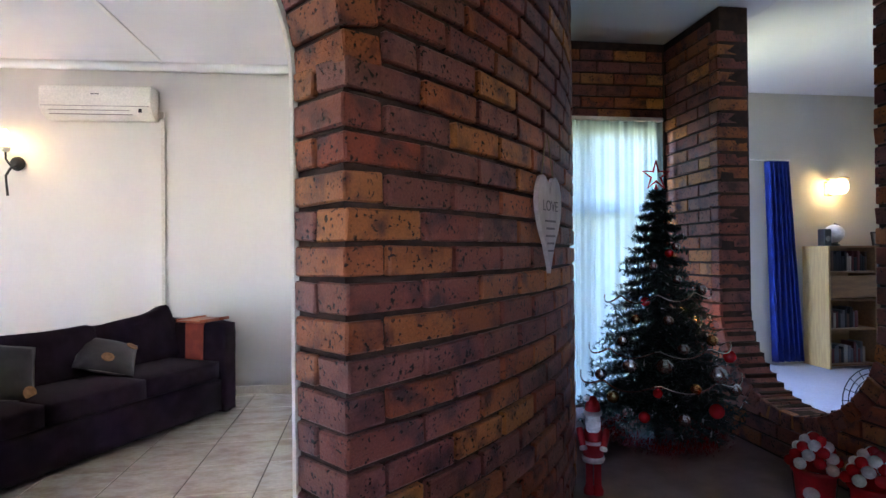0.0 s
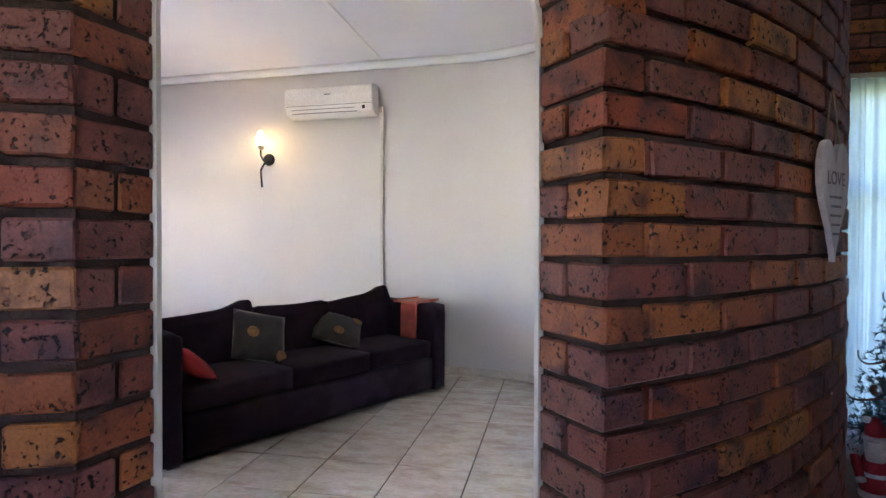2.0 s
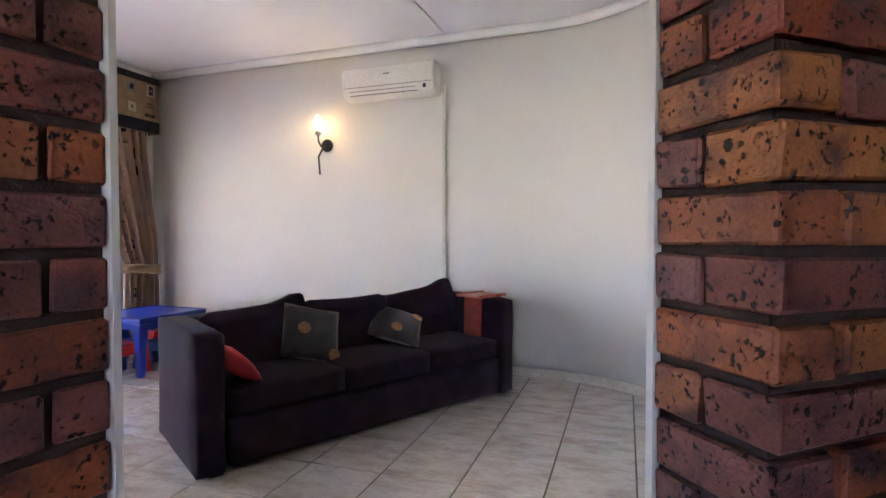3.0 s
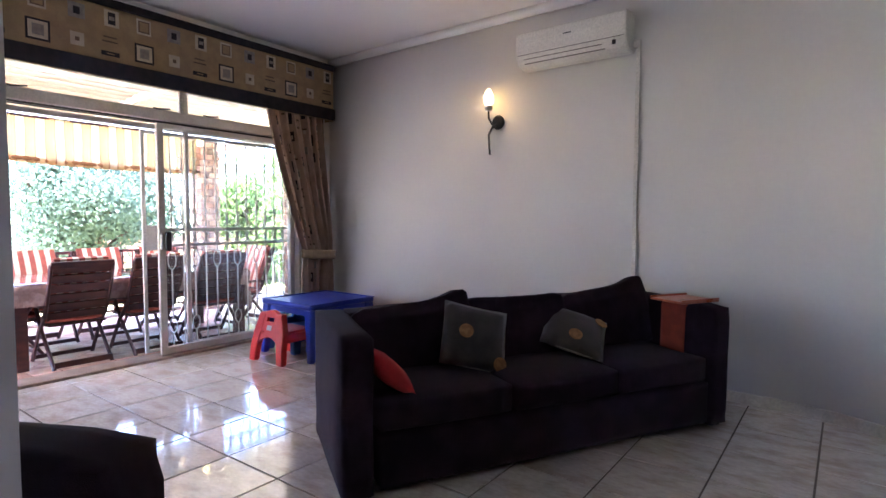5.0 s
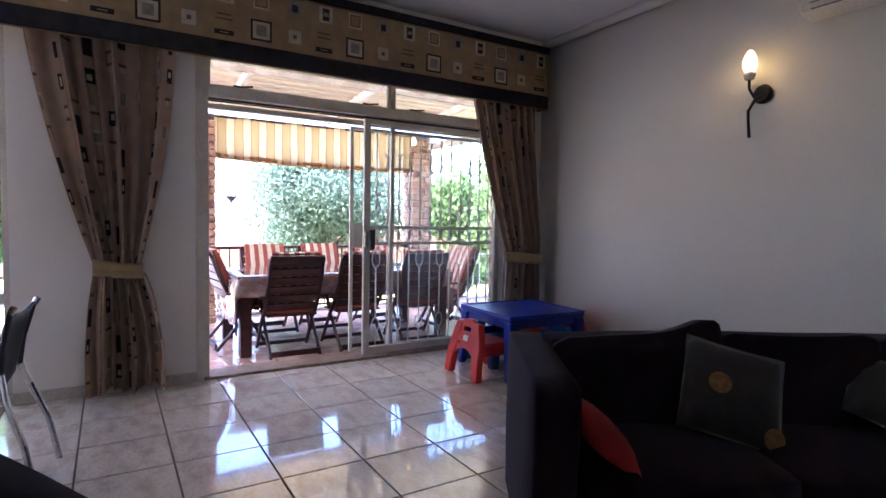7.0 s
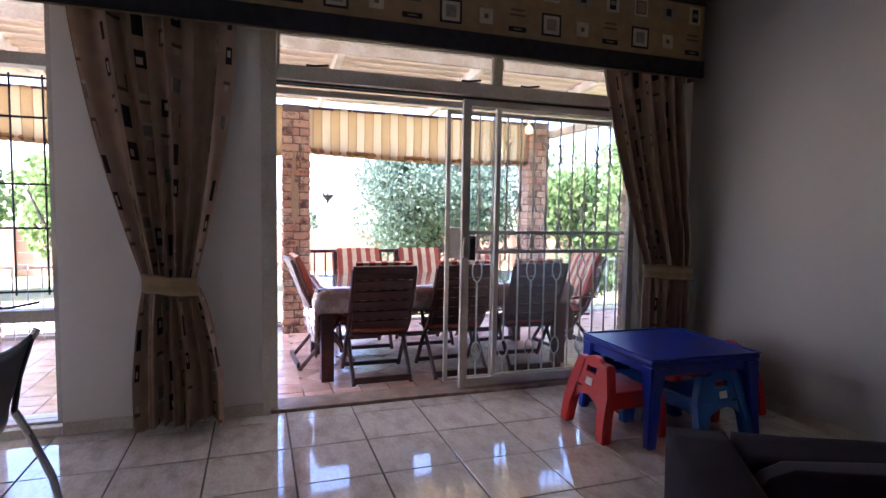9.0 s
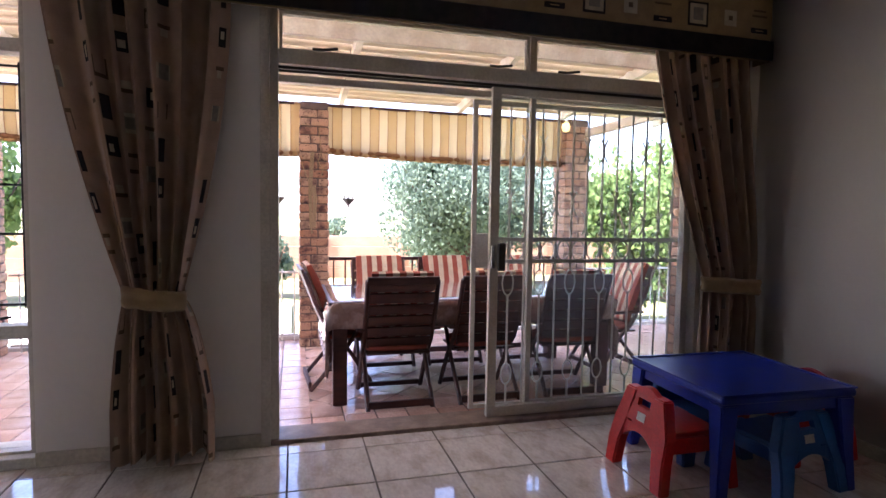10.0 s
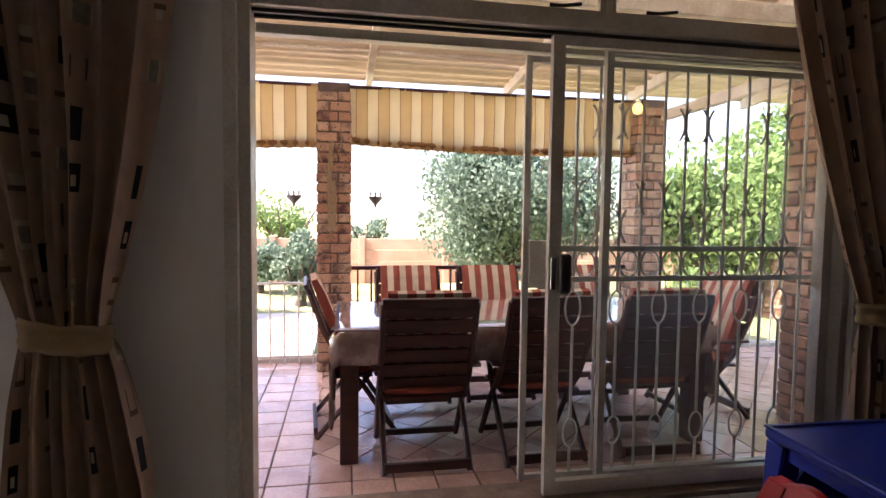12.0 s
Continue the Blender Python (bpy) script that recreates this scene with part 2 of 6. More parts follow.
ORANGE_CLOTH = mat("rust_orange_cloth", (0.33, 0.055, 0.025), 0.85, (0.25, 0.04, 0.02), 12, 250, 0.4, 0.002)
ORANGE_TRAY = mat("orange_varnished_wood", (0.48, 0.13, 0.05), 0.3, (0.38, 0.09, 0.035), 6, 80, 0.05, stretch=(1, 6, 1))
BLUE = mat("blue_plastic", (0.012, 0.035, 0.36), 0.32, (0.010, 0.028, 0.29), 4, 70, 0.04)
BLUE2 = mat("mid_blue_plastic", (0.015, 0.12, 0.42), 0.38, (0.012, 0.1, 0.36), 4, 70, 0.04)
RED = mat("red_plastic", (0.62, 0.022, 0.012), 0.35, (0.54, 0.018, 0.012), 4, 70, 0.04)
LABEL = mat("paper_label", (0.75, 0.74, 0.7), 0.7, None, 20, 90, 0.02)
TAN = mat("tan_print_cloth", (0.33, 0.225, 0.105), 0.85, (0.27, 0.18, 0.085), 9, 220, 0.4, 0.002, sheen=0.2)
BROWN_C = mat("brown_print_cloth", (0.15, 0.095, 0.055), 0.85, (0.11, 0.07, 0.04), 9, 220, 0.4, 0.002)
CURT = mat("mauve_tan_cloth", (0.43, 0.29, 0.20), 0.85, (0.37, 0.245, 0.17), 9, 220, 0.4, 0.002, sheen=0.2, thin=0.1)
CREAM_C = mat("cream_print_cloth", (0.52, 0.44, 0.31), 0.85, (0.44, 0.36, 0.25), 12, 220, 0.4, 0.002)
GREY_C = mat("grey_print_cloth", (0.20, 0.175, 0.15), 0.85, (0.26, 0.23, 0.19), 30, 220, 0.4, 0.002)
DARK_C = mat("navy_black_cloth", (0.012, 0.011, 0.016), 0.85, (0.02, 0.016, 0.02), 12, 260, 0.4, 0.002)
HARDWOOD = mat("dark_red_hardwood", (0.085, 0.026, 0.018), 0.42, (0.05, 0.015, 0.012), 4, 60, 0.15, stretch=(1, 1, 5))
STRIPE_R = mat("rust_stripe_canvas", (0.34, 0.085, 0.05), 0.9, (0.28, 0.065, 0.04), 14, 250, 0.4, 0.002)
STRIPE_C = mat("cream_stripe_canvas", (0.62, 0.52, 0.38), 0.9, (0.54, 0.44, 0.32), 14, 250, 0.4, 0.002)
BLIND_A = sheer("ochre_blind_canvas", (0.55, 0.36, 0.16), 0.6)
BLIND_B = sheer("pale_blind_canvas", (0.70, 0.54, 0.31), 0.62)
BLIND_C = sheer("brown_blind_stripe", (0.36, 0.19, 0.09), 0.45)
CLOTH = mat("maroon_oilcloth", (0.30, 0.20, 0.17), 0.12, (0.40, 0.30, 0.27), 11, 40, 0.06, coat=1.0, spec=0.8, mix=(0.45, 0.55))
RAILPAINT = mat("oxide_red_paint", (0.10, 0.018, 0.014), 0.4, (0.07, 0.012, 0.01), 9, 80, 0.1)
ROOF = sheer("cream_roof_sheet", (0.73, 0.62, 0.45), 0.12)
# paler, more translucent copy of the sheet, for bright light lines along the ribs
ROOF_BRIGHT = sheer("translucent_bright_rib", (0.93, 0.90, 0.84), 0.75)
TIMBER = mat("cream_painted_timber", (0.70, 0.64, 0.54), 0.6, (0.58, 0.49, 0.38), 5, 70, 0.15)
GRASS = mat("dry_lawn", (0.30, 0.27, 0.13), 0.95, (0.20, 0.22, 0.08), 1.5, 25, 0.5, 0.02)
PAVING = mat("pale_paving", (0.62, 0.57, 0.50), 0.8, (0.52, 0.47, 0.4), 2, 40, 0.2)
FENCE = mat("painted_precast_wall", (0.60, 0.34, 0.23), 0.85, (0.53, 0.28, 0.18), 2, 40, 0.25)
BARK = mat("bark", (0.12, 0.085, 0.06), 0.95, (0.07, 0.05, 0.04), 9, 60, 0.7, 0.02)
LEAF_BLUE = sheer("grey_green_leaf", (0.19, 0.26, 0.18), 0.3)
LEAF_FRESH = sheer("fresh_green_leaf", (0.24, 0.34, 0.12), 0.45)
NEEDLE = mat("dark_fir_needle", (0.014, 0.036, 0.024), 0.6, (0.024, 0.052, 0.036), 20, 90, 0.0)
TINSEL_R = mat("red_tinsel", (0.45, 0.01, 0.012), 0.22, None, 30, 90, 0.0, metal=0.6)
SILVER = mat("silver_ornament", (0.62, 0.60, 0.58), 0.22, None, 10, 90, 0.02, metal=0.9)
ORN_RED = mat("red_ornament", (0.55, 0.012, 0.014), 0.15, None, 10, 90, 0.02, spec=0.6)
GOLD = mat("gold_ornament", (0.55, 0.36, 0.12), 0.25, None, 10, 90, 0.02, metal=0.8)
SNOWY = mat("white_frosting", (0.72, 0.72, 0.72), 0.8, None, 30, 90, 0.3)
HEART = mat("whitewashed_wood", (0.70, 0.64, 0.64), 0.75, (0.56, 0.50, 0.51), 5, 90, 0.2, stretch=(6, 1, 1))
INK = mat("grey_ink", (0.26, 0.23, 0.25), 0.8, None, 30, 90, 0.0)
ROPE = mat("jute_rope", (0.36, 0.26, 0.15), 0.95, None, 60, 200, 0.4)
PINE = mat("pale_pine", (0.55, 0.38, 0.15), 0.45, (0.47, 0.31, 0.12), 5, 60, 0.1, stretch=(8, 8, 1))
PINE_D = mat("shelf_veneer", (0.27, 0.15, 0.06), 0.5, (0.2, 0.11, 0.045), 5, 60, 0.1, stretch=(1, 8, 8))
BLUE_CURT = mat("royal_blue_cloth", (0.012, 0.03, 0.24), 0.85, (0.008, 0.02, 0.17), 8, 220, 0.4, 0.002)
STUDY_WALL = mat("beige_wall_paint", (0.58, 0.55, 0.46), 0.7, (0.54, 0.51, 0.42), 2, 50, 0.06, grain=0.02)
STUDY_FLOOR = mat("pale_vinyl_floor", (0.42, 0.41, 0.42), 0.4, (0.37, 0.36, 0.37), 2, 50, 0.06)
HALL_FLOOR = mat("hall_carpet", (0.29, 0.20, 0.175), 0.95, (0.22, 0.15, 0.13), 4, 160, 0.5, 0.004)
LEATHER = mat("black_leather", (0.018, 0.017, 0.018), 0.4, (0.028, 0.026, 0.026), 8, 130, 0.15)
GLASS = clear("window_glass")
DUSTY = clear("dusty_window_glass", dust=0.017)
SHADE = glow("lit_glass_shade", (1.0, 0.70, 0.2), 0.4)
SHADE_BOWL = glow("lit_glass_bowl", (1.0, 0.70, 0.24), 0.6)
FAIRY = glow("fairy_bulb", (1.0, 0.48, 0.07), 0.45)
PORCH = glow("porch_bulb", (1.0, 0.72, 0.2), 0.5)
SHEER = sheer("sheer_curtain", (0.29, 0.345, 0.33), 0.5)
BOOKS = [mat("book_" + n, c, 0.6) for n, c in (("brown", (0.1, 0.05, 0.03)), ("grey", (0.16, 0.16, 0.17)), ("black", (0.02, 0.02, 0.025)), ("cream", (0.5, 0.45, 0.36)), ("wine", (0.14, 0.03, 0.03)))]


# ---- mesh helpers ----
def link(name, bm, material, parent=None, label="", smooth=False):
    me = bpy.data.meshes.new(name)
    bm.to_mesh(me)
    bm.free()
    for m in (material if isinstance(material, (list, tuple)) else [material]):
        me.materials.append(m)
    if smooth:
        me.shade_smooth()
    ob = new(name, me)
    if parent is not None:
        ob.parent = parent
    if label:
        ob["label"] = label
    return ob


def part(name, bm, material, parent, label="", smooth=False):
    return link(name, bm, material, parent, label, smooth)


def thing(name, m=None, label="", category="", group=""):
    ob = new(name)
    if m is not None:
        ob.matrix_basis = m
    return tagged(ob, label, category, group)


def structure(name, bm, material, label="", smooth=False):
    return tagged(link(name, bm, material, None, label, smooth), kind="structure")


def add_box(bm, x0, x1, y0, y1, z0, z1, m=None):
    v = [bm.verts.new((x, y, z)) for x in (x0, x1) for y in (y0, y1) for z in (z0, z1)]
    for f in ((0, 1, 3, 2), (4, 6, 7, 5), (0, 4, 5, 1), (2, 3, 7, 6), (0, 2, 6, 4), (1, 5, 7, 3)):
        bm.faces.new([v[i] for i in f])
    if m is not None:
        bmesh.ops.transform(bm, matrix=m, verts=v)
    return v


def box(x0, x1, y0, y1, z0, z1, bevel=0.0, seg=2, m=None):
    bm = bmesh.new()
    add_box(bm, x0, x1, y0, y1, z0, z1, m)
    if bevel:
        bmesh.ops.bevel(bm, geom=bm.edges[:], offset=bevel, segments=seg, profile=0.5, affect="EDGES")
    return bm


def boxes(rows, bevel=0.0):
    bm = bmesh.new()
    for r in rows:
        add_box(bm, *r)
    if bevel:
        bmesh.ops.bevel(bm, geom=bm.edges[:], offset=bevel, segments=1, affect="EDGES")
    return bm


def add_tube(bm, pts, radius, sides=8, closed=False, flat=1.0):
    """A round bar along points; radius may be one number or one a point."""
    pts = [Vector(p) for p in pts]
    n = len(pts)
    rad = radius if isinstance(radius, (list, tuple)) else [radius] * n
    rings, up = [], None
    for i, p in enumerate(pts):
        a = pts[(i - 1) % n] if closed or i > 0 else p
        c = pts[(i + 1) % n] if closed or i < n - 1 else p
        d = (c - a).normalized() if (c - a).length > 1e-9 else Vector((0, 0, 1))
        if up is None:
            up = Vector((0, 0, 1)) if abs(d.z) < 0.9 else Vector((1, 0, 0))
        side = d.cross(up).normalized()
        up = side.cross(d).normalized()
        rings.append([bm.verts.new(p + (side * math.cos(2 * math.pi * k / sides) + up * flat * math.sin(2 * math.pi * k / sides)) * rad[i]) for k in range(sides)])
    for i in range(n if closed else n - 1):
        r0, r1 = rings[i], rings[(i + 1) % n]
        for k in range(sides):
            bm.faces.new((r0[k], r0[(k + 1) % sides], r1[(k + 1) % sides], r1[k]))
    if not closed:
        bm.faces.new(list(reversed(rings[0])))
        bm.faces.new(rings[-1])


def tube(pts, radius, sides=8, closed=False, flat=1.0):
    bm = bmesh.new()
    add_tube(bm, pts, radius, sides, closed, flat)
    return bm


def lathe(profile, sides=20, at=(0, 0, 0)):
    """A turned shape from (radius, height) pairs."""
    bm = bmesh.new()
    rings = []
    for r, z in profile:
        rings.append([bm.verts.new((at[0] + r * math.cos(2 * math.pi * k / sides), at[1] + r * math.sin(2 * math.pi * k / sides), at[2] + z)) for k in range(sides)])
    for a, c in zip(rings, rings[1:]):
        for k in range(sides):
            bm.faces.new((a[k], a[(k + 1) % sides], c[(k + 1) % sides], c[k]))
    bm.faces.new(list(reversed(rings[0])))
    bm.faces.new(rings[-1])
    return bm


def ball(bm, at, r, sub=2):
    bmesh.ops.create_icosphere(bm, subdivisions=sub, radius=r, matrix=Matrix.Translation(at))


def pillow(w, h, t, n=10, pinch=0.25):
    """A stuffed cushion, w by h, lying in the xz plane, t thick at the middle."""
    bm = bmesh.new()
    sheets = []
    for s in (-1, 1):
        rows = []
        for i in range(n + 1):
            row = []
            for j in range(n + 1):
                u, v = 2 * i / n - 1, 2 * j / n - 1
                d = (max(0, 1 - u * u) ** 0.45) * (max(0, 1 - v * v) ** 0.45)
                k = 1 - pinch * 0.25 * (1 - abs(u * v)) * (u * u * v * v < 2) * (max(abs(u), abs(v)) ** 6) * (1 - min(abs(u), abs(v)) ** 2)
                row.append(bm.verts.new((u * w / 2 * k, s * d * t / 2 + 0.006 * noise.noise((u * 2.3, v * 2.3, s)), v * h / 2 * k)))
            rows.append(row)
        sheets.append(rows)
        for i in range(n):
            for j in range(n):
                q = (rows[i][j], rows[i + 1][j], rows[i + 1][j + 1], rows[i][j + 1])
                bm.faces.new(q if s < 0 else tuple(reversed(q)))
    bmesh.ops.remove_doubles(bm, verts=bm.verts[:], dist=0.0065)
    return bm


def prism(outline, z0, z1):
    """A flat plan outline raised from z0 to z1."""
    bm = bmesh.new()
    lo, hi = [bm.verts.new((x, y, z0)) for x, y in outline], [bm.verts.new((x, y, z1)) for x, y in outline]
    n = len(outline)
    bm.faces.new(list(reversed(lo)))
    bm.faces.new(hi)
    for i in range(n):
        bm.faces.new((lo[i], lo[(i + 1) % n], hi[(i + 1) % n], hi[i]))
    bmesh.ops.recalc_face_normals(bm, faces=bm.faces[:])
    return bm


def strip(path, inward, z0, z1, closed=False):
    """A wall of even thickness along a plan path; inward is a list of points on its other face."""
    bm = bmesh.new()
    cols = [[bm.verts.new((*p, z)) for p in (a, c) for z in (z0, z1)] for a, c in zip(path, inward)]
    for a, c in zip(cols, cols[1:]):
        for k in ((0, 1), (1, 3), (3, 2), (2, 0)):
            bm.faces.new((a[k[0]], a[k[1]], c[k[1]], c[k[0]]))
    bm.faces.new((cols[0][0], cols[0][1], cols[0][3], cols[0][2]))
    bm.faces.new((cols[-1][0], cols[-1][2], cols[-1][3], cols[-1][1]))
    bmesh.ops.recalc_face_normals(bm, faces=bm.faces[:])
    return bm


# ---- the setting: plan numbers ----
CEIL = 3.12
DX = -6.57                         # inner face of the wall with the sliding door
WALL = 0.25
AC0, AC1 = (-6.57, 6.82), (-2.1, 6.69)   # inner face of the wall with the air conditioner
ARC_C, ARC_R = (-2.1, 5.33), 1.36        # its rounded end
CC = (-3.6, 5.94)                  # centre of the round brick wall
R_RIGHT, R_LEFT = 4.05, 3.89
ANG_R, ANG_L = -52.35, -68.33      # the two jambs of the arch
FLOOR_OUT = -0.03


def on_arc(deg, r):
    return (CC[0] + r * math.cos(radians(deg)), CC[1] + r * math.sin(radians(deg)))


# floors and ground
structure("floor_bed", prism([(-6.57, -1.1), (-3.9, -1.1), (-3.9, 1.9), (-2.4, 2.2), (-2.15, 2.53), (-1.27, 2.93), (-0.5, 4.0), (-0.5, 7.0), (-6.57, 7.0)], -0.15, -0.006), GROUT, "dark grout bed of the tiled floor")
structure("hall_floor", prism([(-4.2, -2.9), (1.9, -2.9), (1.9, 6.1), (-0.1, 6.1), (-0.35, 4.0), (-1.2, 2.85), (-2.2, 2.4), (-2.5, 2.2), (-3.9, 1.9), (-4.2, 1.9)], -0.15, -0.008), HALL_FLOOR, "dull brown carpeted hall floor")
structure("study_floor", box(1.9, 6.5, 2.0, 7.2, -0.15, -0.004), STUDY_FLOOR, "pale vinyl study floor")
structure("patio_bed", box(-9.5, -6.57, -3.0, 9.2, -0.3, FLOOR_OUT - 0.006), PATIO_GROUT, "mortar bed of the tiled patio")
bm = bmesh.new()
bmesh.ops.create_grid(bm, x_segments=40, y_segments=40, size=400)
for v in bm.verts:
    v.co.z = -0.18
structure("ground", bm, GRASS, "dry sunlit lawn")
structure("paving", box(-12.6, -9.5, -6, 3.6, -0.24, -0.13), PAVING, "pale garden paving in full sun")

# ceilings
structure("ceiling_lounge", prism([(-6.6, -1.1), (-3.9, -1.1), (-3.9, 1.9), (-2.45, 2.2), (-2.2, 2.45), (-1.2, 2.85), (-0.45, 4.0), (-0.45, 7.0), (-6.6, 7.0)], CEIL, CEIL + 0.1), CEILING, "flat white ceiling board")
structure("ceiling_hall", prism([(-4.4, -2.9), (1.9, -2.9), (1.9, 6.2), (0.1, 6.2), (-0.45, 4.0), (-1.2, 2.85), (-2.2, 2.45), (-2.45, 2.2), (-3.9, 1.9), (-4.4, 1.9)], CEIL + 0.004, CEIL + 0.1), CEILING, "flat white ceiling board")
structure("ceiling_study", box(1.9, 6.6, 2.0, 7.3, CEIL + 0.002, CEIL + 0.1), CEILING, "flat white ceiling board")
structure("ceiling_joint_strip", box(-2.97, -2.93, 3.4, 6.66, CEIL - 0.008, CEIL - 0.0005, 0.003, 1), CORNICE, "thin cover strip on a ceiling joint")

# wall with the doors, pierced twice
D0, D1, DTOP = 3.475, 6.42, 2.52
V0, V1 = -0.6, 2.345
structure("wall_west", boxes([(DX - WALL, DX, D1, 7.1, -0.2, CEIL), (DX - WALL, DX, V1, D0, -0.2, CEIL), (DX - WALL, DX, -1.1, V0, -0.2, CEIL), (DX - WALL, DX, D0, D1, DTOP, CEIL), (DX - WALL, DX, V0, V1, DTOP, CEIL)]), PLASTER, "smooth off-white painted wall")
# wall with the air conditioner and its rounded end
inner = [AC0, (-5.0, 6.775), (-3.5, 6.73)] + [(ARC_C[0] + ARC_R * math.sin(radians(a)), ARC_C[1] + ARC_R * math.cos(radians(a))) for a in range(0, 91, 5)] + [(-0.75, 4.4), (-1.17, 3.06)]
outer = [(AC0[0], 7.1), (-5.0, 7.1), (-3.5, 7.1)] + [(ARC_C[0] + (ARC_R + 0.4) * math.sin(radians(a)), ARC_C[1] + (ARC_R + 0.4) * math.cos(radians(a))) for a in range(0, 91, 5)] + [(-0.47, 4.4), (-0.98, 3.0)]
structure("wall_north_rounded", strip(inner, outer, -0.1, CEIL), PLASTER, "smooth off-white wall that rounds off at one end", True)
# unseen closing walls; dark mortar surface chosen to reduce bounce onto the pier
structure("wall_lounge_south", boxes([(-6.8, -3.9, -1.3, -1.1, -0.1, CEIL), (-3.9, -3.7, -1.3, 2.3, -0.1, CEIL)]), MORTAR, "unseen closing wall, made dark brown to cut bounced light")


def inset(path, d):
    """Points moved to the room's side of the rounded wall by d."""
    out = []
    for i, p in enumerate(path):
        a, c = path[max(0, i - 1)], path[min(len(path) - 1, i + 1)]
        t = Vector((c[0] - a[0], c[1] - a[1])).normalized()
        out.append((p[0] + t.y * d, p[1] - t.x * d))
    return out


structure("cornice_north", strip(inset(inner, 0.0), inset(inner, 0.05), CEIL - 0.075, CEIL - 0.0005), CORNICE, "plain white plaster cornice", True)
structure("skirting_north", strip(inset(inner, 0.0), inset(inner, 0.011), -0.005, 0.075), SKIRT, "cream glazed tile skirting")
for k, (a, c) in enumerate(((V1 + 0.002, D0 - 0.002),)):
    structure("skirting_west", box(DX, DX + 0.012, a, c, -0.005, 0.075), SKIRT, "cream glazed tile skirting")
structure("cornice_west", box(DX, DX + 0.05, -1.1, 6.78, CEIL - 0.075, CEIL - 0.0005), CORNICE, "plain white plaster cornice")

# hall: closing walls, window wall, wall with the tall rounded opening
# unseen south wall; its square hole is added to let fill light in
structure("wall_hall_south", boxes([(-4.4, -1.73, -0.95, -0.7, -0.1, CEIL), (-1.07, 1.8, -0.95, -0.7, -0.1, CEIL), (-1.73, -1.07, -0.95, -0.7, -0.1, 1.37), (-1.73, -1.07, -0.95, -0.7, 2.03, CEIL)]), PLASTER, "plain off-white wall")
# unseen slab, added to block direct sun through the hole above
structure("eave_south", box(-4.5, 1.8, -2.5, -0.96, 2.32, 2.42), TIMBER, "unseen slab that keeps the sun out of the hall opening")
structure("wall_hall_west", box(-4.4, -4.2, -2.75, 2.1, -0.1, CEIL), PLASTER, "plain off-white wall")
HX, HY = 1.5, 5.72
structure("wall_study", boxes([(1.75, 6.6, 7.0, 7.2, -0.1, CEIL), (6.4, 6.6, 2.0, 7.0, -0.1, CEIL), (1.75, 6.6, 1.9, 2.0, -0.1, CEIL)]), STUDY_WALL, "plain beige painted wall")

# ---- sliding door, its grille, and the second window ----
def bars_frame(y0, y1, z0, z1, x0, x1, w, bevel=0.004):
    return boxes([(x0, x1, y0, y0 + w, z0, z1), (x0, x1, y1 - w, y1, z0, z1), (x0, x1, y0 + w, y1 - w, z0, z0 + w), (x0, x1, y0 + w, y1 - w, z1 - w, z1)])


def pane(name, x, y0, y1, z0, z1, parent, glass=None):
    ob = part(name, box(x - 0.003, x + 0.003, y0, y1, z0, z1), glass or GLASS, parent)
    ob.visible_shadow = False
    return ob


door = tagged(thing("door_sliding", label="white aluminium sliding door, one leaf slid open", category="door"), kind="structure")
part("frame_jamb", boxes([(-6.74, -6.60, D0 + 0.001, D0 + 0.075, 0.0, DTOP), (-6.60, -6.552, D0 + 0.001, D0 + 0.03, 0.0, DTOP), (DX + 0.001, -6.552, D0 - 0.02, D0 + 0.001, 0.0, DTOP)]), ALU, door)
part("frame_jamb", box(-6.74, -6.60, D1 - 0.04, D1, 0.0, DTOP, 0.004), ALU, door)
part("frame_head", box(-6.74, -6.60, D0 + 0.076, D1 - 0.04, DTOP - 0.04, DTOP, 0.004), ALU, door)
part("transom_bar", box(-6.75, -6.595, D0 + 0.076, D1 - 0.04, 2.165, 2.25, 0.006), ALU, door)
part("top_track", boxes([(-6.72, -6.70, D0 + 0.076, D1 - 0.04, 2.15, 2.165), (-6.66, -6.64, D0 + 0.076, D1 - 0.04, 2.15, 2.165)]), BLACK, door)
part("sill", box(-6.80, -6.575, D0 + 0.002, D1 - 0.002, -0.02, 0.022, 0.006), SILL, door, "worn brown door sill")
part("transom_mullion", box(-6.70, -6.64, 5.09, 5.125, 2.25, DTOP - 0.04, 0.004), ALU, door)
for y0, y1 in ((D0 + 0.08, 5.087), (5.128, D1 - 0.045)):
    part("transom_sash", bars_frame(y0, y1, 2.253, DTOP - 0.043, -6.69, -6.655, 0.018), ALU, door)
    pane("transom_pane", -6.672, y0 + 0.018, y1 - 0.018, 2.271, DTOP - 0.061, door)
for y in (3.80, 4.88, 5.35):
    part("stay", tube([(-6.645, y - 0.06, 2.275), (-6.625, y - 0.01, 2.268), (-6.62, y + 0.08, 2.28)], 0.008, 6), BLACK, door, "small black window stay")
